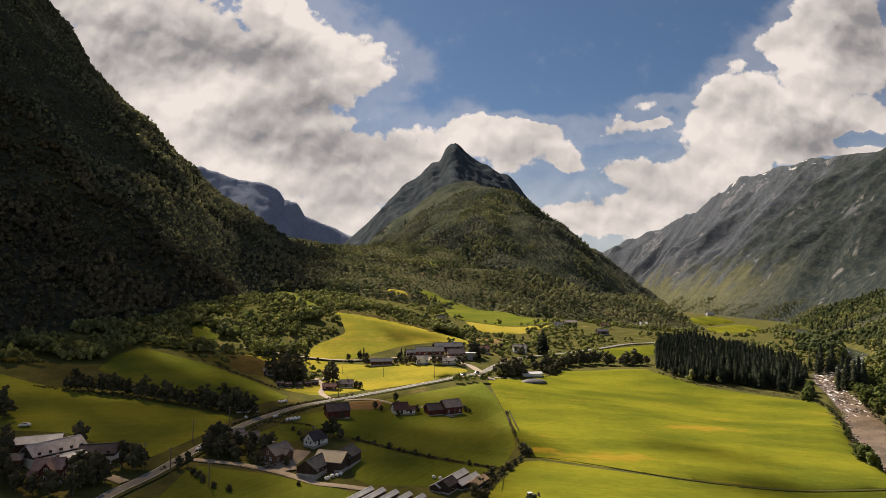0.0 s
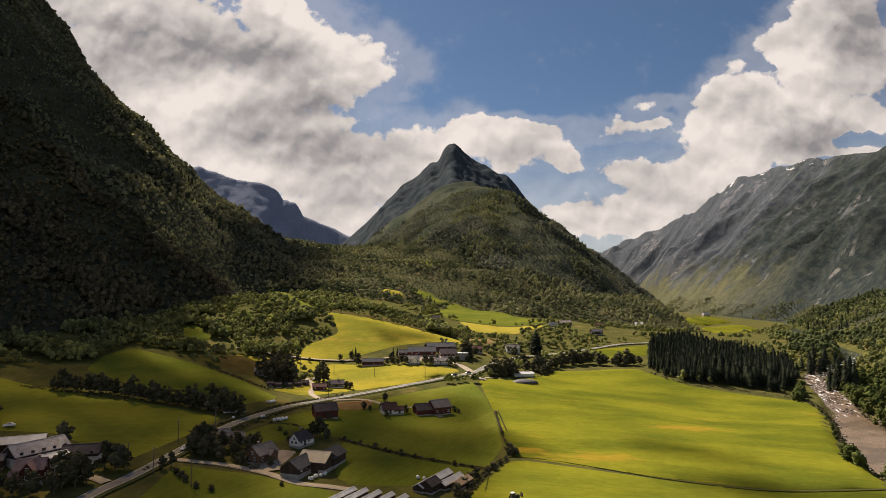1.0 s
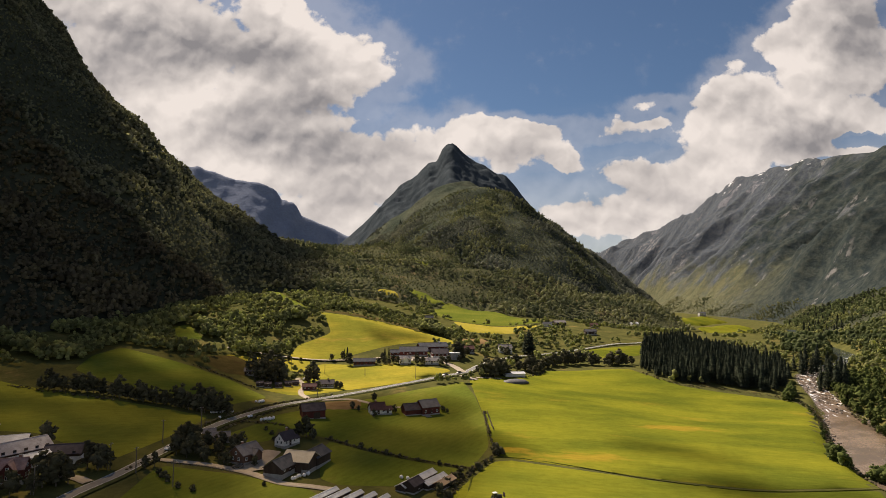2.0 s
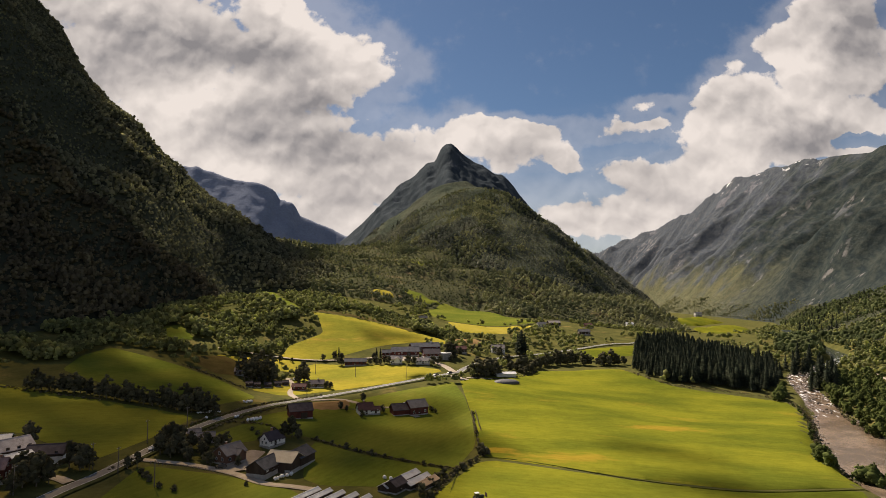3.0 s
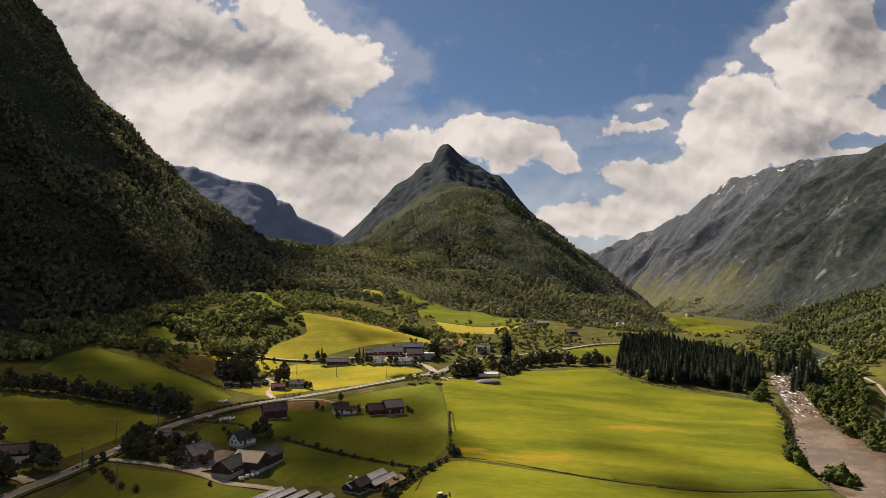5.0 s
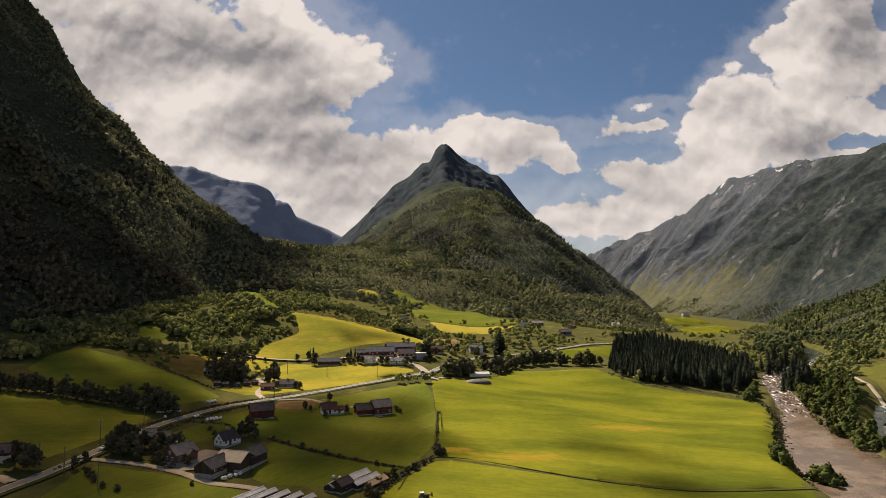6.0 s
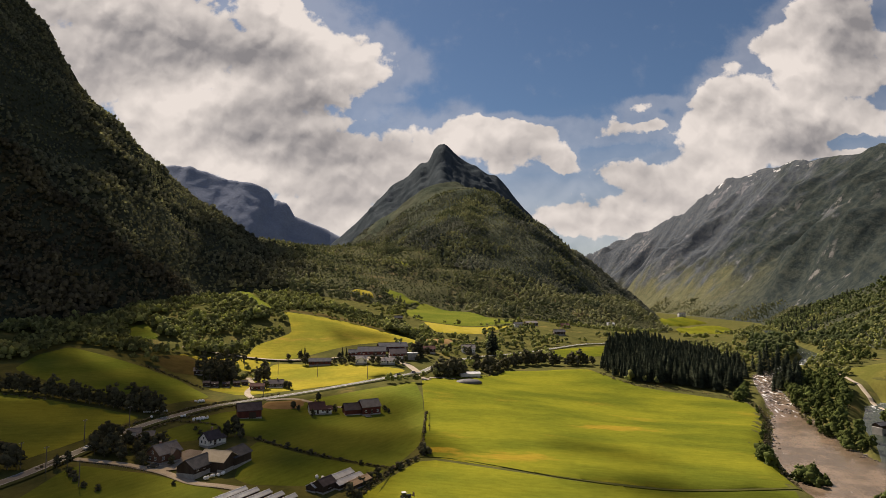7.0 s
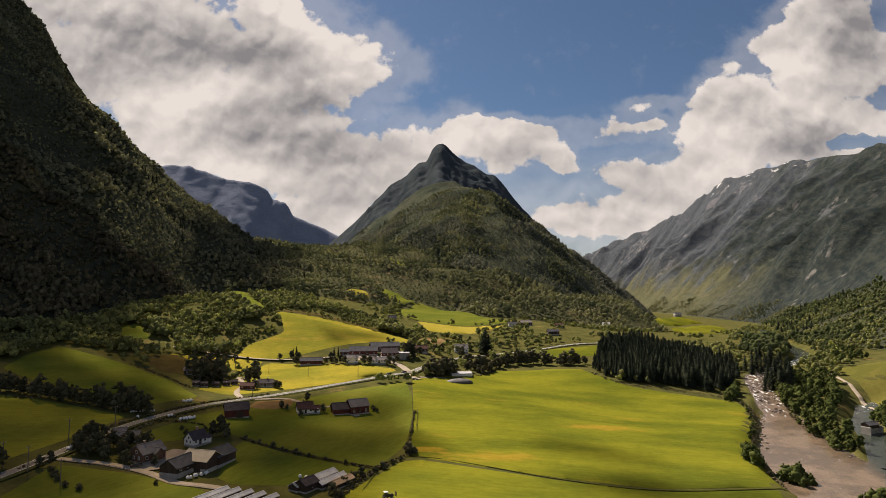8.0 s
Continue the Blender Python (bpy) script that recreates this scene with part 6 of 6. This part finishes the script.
stand(SPRUCE, [(-65, 470, 7), (-63, 472, 8), (-33, 470, 8), (-30, 472, 7), (22, 480, 9), (285, 430, 9), (289, 437, 11), (293, 428, 8), (291, 432, 17), (295, 427, 19), (299, 424, 18), (298, 431, 21), (303, 429, 20), (304, 436, 22), (308, 441, 20), (297, 438, 20), (301, 443, 21), (312, 446, 19), (306, 449, 22), (295, 444, 18)], 20)

# low growth along ditches, banks and between the fields
rows = []
for points, step, spread in (([(-42, 277), (-16, 262), (24, 245)], 0.8, 0.5), ([(14, 213), (24, 243), (36, 264)], 0.7, 1.5), ([(36, 264), (35.5, 300), (36, 340)], 1.4, 0.5),
                            ([(-104, 222), (-98, 250), (-100, 270), (-97, 285), (-88, 308), (-75, 341), (-56, 373)], 0.7, 0.7), ([(-90, 260), (-86, 284), (-76, 310), (-64, 342)], 0.9, 0.6), ([(-205, 300), (-185, 297), (-150, 297)], 0.9, 1.6),
                            ([(-100, 366), (-110, 372), (-122, 380), (-150, 390)], 0.8, 0.9), ([(-84, 290), (-68, 291), (-60, 284), (-62, 268)], 0.8, 0.6), ([(190, 246), (193, 262), (202, 290), (222, 328), (246, 372), (252, 400)], 0.5, 2.2),
                            ([(170, 474), (186, 441), (214, 432), (240, 418), (252, 408)], 1.0, 3.0), ([(250, 300), (256, 330), (274, 378), (290, 420)], 0.5, 1.6), ([(40, 424), (60, 434), (86, 462), (96, 486)], 0.8, 1.2)):
    rows += along(points, step, spread, len(rows))
rows = np.array(rows)
rng = np.random.default_rng(44)
s = rng.uniform(0.5, 1.5, len(rows))
crowd("ditch_growth", SMALL, np.stack([rows[:, 0], rows[:, 1], land_z(rows[:, 0], rows[:, 1]) + 0.3 + 0.25 * s], 1), s, rng.uniform(0.6, 1.0, len(rows)), LEAF, "rough grass and low scrub along ditches and banks", "scrub")
x, y, rng = jittered(-260, 760, 400, 1250, 8.8, 45)
q, level = river_at(x, y)
m = ~open_land(x, y) & (q > 6) & (floor_z(x, y) > np.maximum(left_z(x, y), shoulder_z(x, y))) & (fbm(x, y, 60, 3, 90) > np.where(y < 520, 0.16, np.where((y > 640) & (x > 0.36 * y) & (x < 0.56 * y), 0.22, np.where(y < 900, -0.02, -0.2))))
for points in (ROAD, ROAD_FAR):
    line_now = spaced(points, 4)
    m &= np.min(np.hypot(x[:, None] - line_now[:, 0], y[:, None] - line_now[:, 1]), axis=1) > 9
m &= ~inside(x, y, [(-70, 440), (35, 430), (45, 520), (-70, 500)]) & ~inside(x, y, PLANTATION)
x, y = x[m], y[m]
p, s = clumps(x, y, rng.uniform(4.0, 9.0, len(x)), rng, 1)
crowd("valley_scrub", CANOPY, p, s, rng.uniform(0.8, 1.2, len(p)), LEAF_MID, "scattered bushes and small trees on the valley floor", shaded=True)

# trees on both banks of the upper river
x, y, rng = jittered(335, 560, 520, 840, 6.5, 47)
m = inside(x, y, [(345, 528), (372, 512), (400, 540), (446, 590), (540, 700), (556, 830), (470, 830), (400, 660), (340, 570)]) & (river_at(x, y)[0] > 4) & (rng.uniform(0, 1, len(x)) < 0.85)
x, y = x[m], y[m]
p, s = clumps(x, y, growth(x, y, 5.0, 11.0, rng, 313, 40), rng, 1)
crowd("bank_woods", CANOPY, p, s, rng.uniform(0.8, 1.25, len(p)), LEAF_SPUR, "leafy woods on both banks of the upper river", shaded=True)


# ---- vehicles, bales, poles and fences ----
GLOSS_WHITE = material("white_car_paint", ((0.72, 0.72, 0.71), (0.78, 0.78, 0.77)), 2, 0.25, 0.0, fine=0.03, own=True)
GLOSS_DARK = material("dark_car_paint", ((0.03, 0.032, 0.04), (0.045, 0.047, 0.055)), 2, 0.25, 0.0, fine=0.03, own=True)
GLOSS_RED = material("red_car_paint", ((0.25, 0.03, 0.025), (0.30, 0.04, 0.03)), 2, 0.3, 0.0, fine=0.03, own=True)
RUBBER = material("rubber", ((0.02, 0.02, 0.02), (0.03, 0.03, 0.03)), 0.5, 0.9, 0.1, own=True)
STEEL = material("steel", ((0.4, 0.4, 0.41), (0.5, 0.5, 0.5)), 0.5, 0.4, 0.0, metal=0.9, own=True)
LAMP_GLASS = material("lamp_glass", ((0.6, 0.6, 0.58), (0.7, 0.7, 0.68)), 0.3, 0.15, 0.0, own=True)
WRAP = material("bale_wrap", ((0.72, 0.73, 0.74), (0.80, 0.80, 0.80)), 0.8, 0.4, 0.3, 0.2, 0.08, own=True)
POLE_WOOD = material("pole_wood", ((0.13, 0.105, 0.085), (0.19, 0.16, 0.13)), 0.8, 0.95, 0.4, stretch=(1, 1, 0.2), own=True)
ROCK = material("river_rock", ((0.12, 0.10, 0.085), (0.21, 0.18, 0.15)), 0.9, 0.95, 0.6, 0.2, 0.35, each=0.25, own=True, gloss=0.2)


def disc(radius, wide, cx, cy, cz, n_sides=14):
    bm = bmesh.new()
    bmesh.ops.create_cone(bm, cap_ends=True, segments=n_sides, radius1=radius, radius2=radius, depth=wide, matrix=Matrix.Translation((cx, cy, cz)) @ pose(0, 0, 0, 90, 0, 0))
    bmesh.ops.bevel(bm, geom=[e for e in bm.edges if len(e.link_faces) == 2 and e.calc_face_angle() > 1.0], offset=radius * 0.1, segments=1, affect="EDGES")
    return bm


def car(name, x, y, deg, paint, label, lift=0.0):
    ob = new(name)
    ob.matrix_basis = pose(x, y, at(x, y) + lift, 0, 0, deg)
    side = [(-2.1, 0.35), (-2.15, 0.85), (-1.95, 1.0), (-1.2, 1.05), (-0.75, 1.48), (0.75, 1.5), (1.75, 1.02), (2.1, 0.95), (2.15, 0.4)]
    pts = [(px, w * (0.72 if pz > 1.2 else 0.86), pz) for w in (-1, 1) for px, pz in side]
    k = len(side)
    body = part("body", solid(pts, [tuple(range(k)), tuple(range(k, 2 * k)), *[(i, (i + 1) % k, k + (i + 1) % k, k + i) for i in range(k)]]), paint, ob)
    part("windscreen", solid([(-1.12, -0.68, 1.12), (-1.12, 0.68, 1.12), (-0.80, 0.6, 1.44), (-0.80, -0.6, 1.44), (-1.16, -0.68, 1.14), (-1.16, 0.68, 1.14), (-0.84, 0.6, 1.46), (-0.84, -0.6, 1.46)], [(0, 1, 2, 3), (4, 5, 6, 7), (0, 4, 7, 3), (1, 5, 6, 2)]), PANE, ob)
    for w in (-1, 1):
        part("side_window", boxes((0.1, w * 0.80, 1.24, 1.7, 0.06, 0.32)), PANE, ob)
        part("headlight", boxes((-2.12, w * 0.6, 0.75, 0.1, 0.34, 0.18)), LAMP_GLASS, ob)
        part("tail_light", boxes((2.1, w * 0.62, 0.8, 0.1, 0.3, 0.2)), GLOSS_RED, ob)
        for u in (-1.32, 1.32):
            wheel = part("wheel", disc(0.33, 0.22, u, w * 0.78, 0.33), RUBBER, ob)
            part("rim", disc(0.2, 0.24, u, w * 0.78, 0.33), STEEL, wheel)
    return tagged(ob, label, "car")


car("car", -99.2, 246, 76, GLOSS_WHITE, "white car on the country road", 0.62)
car("car", 24.5, 430.5, 42, GLOSS_DARK, "dark car near the road junction", 0.62)
car("car", 14.5, 421, 42, GLOSS_DARK, "dark car driving on the asphalt road", 0.62)
car("parked_car", -173, 248, 20, GLOSS_WHITE, "white car parked above the farm", 0.3)
car("parked_car", -67, 233.5, 30, GLOSS_DARK, "dark car parked in the farm yard", 0.45)
car("parked_car", 2, 466, 10, GLOSS_WHITE, "white car parked at the farmstead", 0.6)
car("parked_car", -26, 466, 8, GLOSS_RED, "red car parked at the farmstead", 0.6)
car("parked_car", -82, 408, 100, GLOSS_WHITE, "white car parked by the grove", 0.5)

# tractor on the front meadow
tr = new("tractor")
tr.matrix_basis = pose(31, 213.5, at(31, 213.5) + 0.3, 0, 0, 20)
part("bonnet", boxes((1.3, 0, 1.25, 1.9, 0.75, 0.8), bevel=0.08), GLOSS_DARK, tr)
part("chassis", boxes((0.4, 0, 0.8, 3.4, 0.5, 0.4)), RUBBER, tr)
part("cab", boxes((-0.4, 0, 1.7, 1.4, 1.4, 1.4), bevel=0.06), PANE, tr)
part("cab_roof", boxes((-0.4, 0, 2.5, 1.6, 1.55, 0.16), bevel=0.04), GLOSS_WHITE, tr, "white cab roof")
part("exhaust", boxes((1.0, 0.35, 2.0, 0.1, 0.1, 1.0)), STEEL, tr)
for u, w, r in ((-0.6, 0.85, 0.8), (-0.6, -0.85, 0.8), (1.7, 0.75, 0.5), (1.7, -0.75, 0.5)):
    wheel = part("wheel", disc(r, 0.45, u, w, r), RUBBER, tr)
    part("rim", disc(r * 0.55, 0.47, u, w, r), STEEL, wheel)
part("loader_arm", boxes((2.2, 0.5, 1.2, 2.0, 0.12, 0.16), (2.2, -0.5, 1.2, 2.0, 0.12, 0.16), (3.2, 0, 1.5, 0.2, 1.6, 1.4)), DARK_WOOD, tr)
tagged(tr, "dark tractor with a white cab roof on the meadow", "tractor")


# white wrapped bales
def bale_model(x, y, group):
    bm = bmesh.new()
    bmesh.ops.create_cone(bm, cap_ends=True, segments=14, radius1=0.65, radius2=0.65, depth=1.25, matrix=Matrix.Translation((0, 0, 0.62)) @ pose(0, 0, 0, 90, 0, 0))
    bmesh.ops.bevel(bm, geom=[e for e in bm.edges if e.calc_face_angle() > 1.0], offset=0.12, segments=2, affect="EDGES")
    ob = new("bale", mesh_of("bale", bm, WRAP, True))
    ob.matrix_basis = pose(x, y, at(x, y) + 0.25, 0, 0, 30)
    return tagged(ob, "white plastic-wrapped round hay bale", "hay bale", group)


bale = bale_model(-95.5, 290.5, "wrapped bales beside the road")
spot_rng = random.Random(5)
for bx, by, length, deg, rows_n in ((-83.5, 296.5, 3, 60, 1), (-76, 293.5, 9, 45, 2), (-102, 297.2, 11, 33, 1), (-88.5, 328.5, 6.5, 66, 2), (-43.7, 225, 10, 50, 1)):
    for r in range(rows_n):
        for k in range(int(length / 1.35)):
            u, v = k * 1.35 + spot_rng.uniform(-0.5, 0.5), r * 1.4 + spot_rng.uniform(-0.35, 0.35)
            px = bx + u * math.cos(radians(deg)) - v * math.sin(radians(deg))
            py = by + u * math.sin(radians(deg)) + v * math.cos(radians(deg))
            copy_thing(bale, pose(px, py, at(px, py) + 0.28, 0, 0, deg + spot_rng.uniform(-50, 50)) @ Matrix.Diagonal((0.9, 0.9, 0.9, 1)))
for bx, by in ((-3.5, 231), (-1, 230), (8, 227.5)):
    copy_thing(bale, pose(bx, by, at(bx, by) + 0.28, 0, 0, 20))


# silage mound under a dark sheet
TARP = material("dark_sheet", ((0.055, 0.052, 0.05), (0.085, 0.08, 0.078)), 2, 0.7, 0.4, 0.3, 0.25, own=True)
bm = bmesh.new()
bmesh.ops.create_uvsphere(bm, u_segments=28, v_segments=12, radius=1)
for v in bm.verts:
    v.co = Vector((v.co.x * 9.5, v.co.y * 5.5, max(v.co.z, -0.2) * 2.6)) * (1 + 0.08 * noise.noise(v.co * 3))
heap = new("silage_mound", mesh_of("silage_mound", bm, TARP, True))
heap.matrix_basis = pose(64, 421, at(64, 421) + 0.3, 0, 0, 6)
tagged(heap, "long silage mound under a dark sheet", "silage")


# poles along the road and through the fields
def pole(name, high, label, arm=True, group=""):
    ob = new(name)
    bm = bmesh.new()
    taper(bm, [(0, 0, -1.0), (0, 0, high * 0.5), (0, 0, high)], (0.19, 0.17, 0.13), 8)
    part("post", bm, POLE_WOOD, ob)
    if arm:
        bar = part("crossarm", boxes((0, 0, high - 0.6, 2.0, 0.14, 0.14)), POLE_WOOD, ob)
        for u in (-0.9, 0.0, 0.9):
            part("insulator", boxes((u, 0, high - 0.42, 0.12, 0.12, 0.24)), LAMP_GLASS, bar)
    return tagged(ob, label, "utility pole", group)


POLE = pole("utility_pole", 9.5, "grey wooden utility pole with a crossarm", group="utility poles of the valley")
places = [(-110.5, 223, 80), (-100.2, 221.5, 80), (-105.8, 254, 75), (-82, 211.5, 10), (-72, 428, 60), (-97, 431, 60), (-42, 419, 40), (-98.5, 276, 70), (-64, 366, 45), (-120, 196, 80), (-6, 411, 40)]
POLE.matrix_basis = pose(places[0][0], places[0][1], at(places[0][0], places[0][1]), 0, 0, places[0][2])
for px, py, deg in places[1:]:
    copy_thing(POLE, pose(px, py, at(px, py), 0, 0, deg))


# fences: posts with rails
def fence(points, gap, label, high=1.2, rails=2, name="fence"):
    ob = new(name)
    mid = spaced(points, gap)
    origin = (mid[0][0], mid[0][1], at(mid[0][0], mid[0][1]))
    ob.matrix_basis = pose(*origin)
    zs = land_z(mid[:, 0], mid[:, 1])
    post = mesh_of("post", boxes((0, 0, high / 2 - 0.1, 0.13, 0.13, high + 0.4)), POLE_WOOD)
    for (px, py), pz in zip(mid[:, :2], zs):
        leg = part("post", post, None, ob)
        leg.matrix_basis = pose(px - origin[0], py - origin[1], pz - origin[2])
    for r in range(rails):
        z = high * (0.45 + 0.45 * r)
        bm = bmesh.new()
        for (ax, ay), (bx, by), az, bz in zip(mid[:-1, :2], mid[1:, :2], zs[:-1], zs[1:]):
            a, b = Vector((ax - origin[0], ay - origin[1], az - origin[2] + z)), Vector((bx - origin[0], by - origin[1], bz - origin[2] + z))
            vs = [bm.verts.new(p + Vector((0, 0, h)) + o) for p in (a, b) for h in (-0.05, 0.05) for o in (Vector((0.03, 0, 0)), Vector((-0.03, 0, 0)))]
            for f in ((0, 1, 3, 2), (4, 6, 7, 5), (0, 4, 5, 1), (2, 3, 7, 6), (0, 2, 6, 4), (1, 5, 7, 3)):
                bm.faces.new([vs[i] for i in f])
        part("rail", bm, POLE_WOOD, ob)
    return tagged(ob, label, "fence")


fence([(36.0, 303), (35.6, 318), (35.2, 340)], 1.2, "row of dark posts between two meadows", 1.6)
fence([(38.2, 303), (37.8, 318), (37.4, 340)], 1.2, "second row of dark posts between meadows", 1.6)
fence([(-94, 233), (-78, 232.4), (-66, 229)], 1.6, "low pale fence along the farm lane", 0.9)
fence([(-36, 333), (-30, 333), (-16, 336)], 1.8, "wooden fence behind the white house")
fence([(-96, 262), (-92, 280), (-84, 303), (-72, 332)], 3.5, "field fence along the country road", 1.1, 1)


# boulders in the rapids and along the banks
def boulder(seed, group):
    v, f = lump(seed, 2, 0.22)
    ob = new("boulder", mesh_from("boulder", v * np.array([1.2, 1.0, 0.75]), f, ROCK, False))
    return tagged(ob, "rounded grey boulder in the river", "boulder", group)


rocks = [boulder(60 + k, "boulders in the river") for k in range(4)]
rng = random.Random(12)
course = spaced(RIVER, 2.2)
out = sides(course)
used_first = set()
count = 0
for (px, py, pz, wide), (ox, oy) in zip(course, out):
    if not 300 < py < 505:
        continue
    for k in range(3 if py > 380 else 2):
        u = rng.uniform(-0.55, 0.55) if py > 385 else rng.choice((-1, 1)) * rng.uniform(0.42, 0.55)
        qx, qy = px + ox * wide * u, py + oy * wide * u
        size = rng.uniform(0.5, 1.9)
        model = rocks[count % 4]
        ob = model if (count % 4) not in used_first else copy_thing(model, Matrix.Identity(4))
        used_first.add(count % 4)
        ob.matrix_basis = pose(qx, qy, pz + 0.05 * size, 0, 0, rng.uniform(0, 360)) @ Matrix.Diagonal((size, size, size, 1))
        count += 1
STONES = []
for (px, py, pz, wide), (ox, oy) in zip(spaced(RIVER, 0.8), sides(spaced(RIVER, 0.8))):
    if 205 < py < 480:
        for s in (-1, 1):
            u = s * (wide * 0.5 + rng.uniform(-0.5, 2.2))
            STONES.append((px + ox * u, py + oy * u))
STONES = np.array(STONES)
size = np.random.default_rng(8).uniform(0.3, 0.9, len(STONES))
crowd("bank_stones", SMALL, np.stack([STONES[:, 0], STONES[:, 1], floor_z(STONES[:, 0], STONES[:, 1]) + 0.1], 1), size, np.full(len(STONES), 0.6), ROCK, "pale stones strewn along the river banks", "stones")
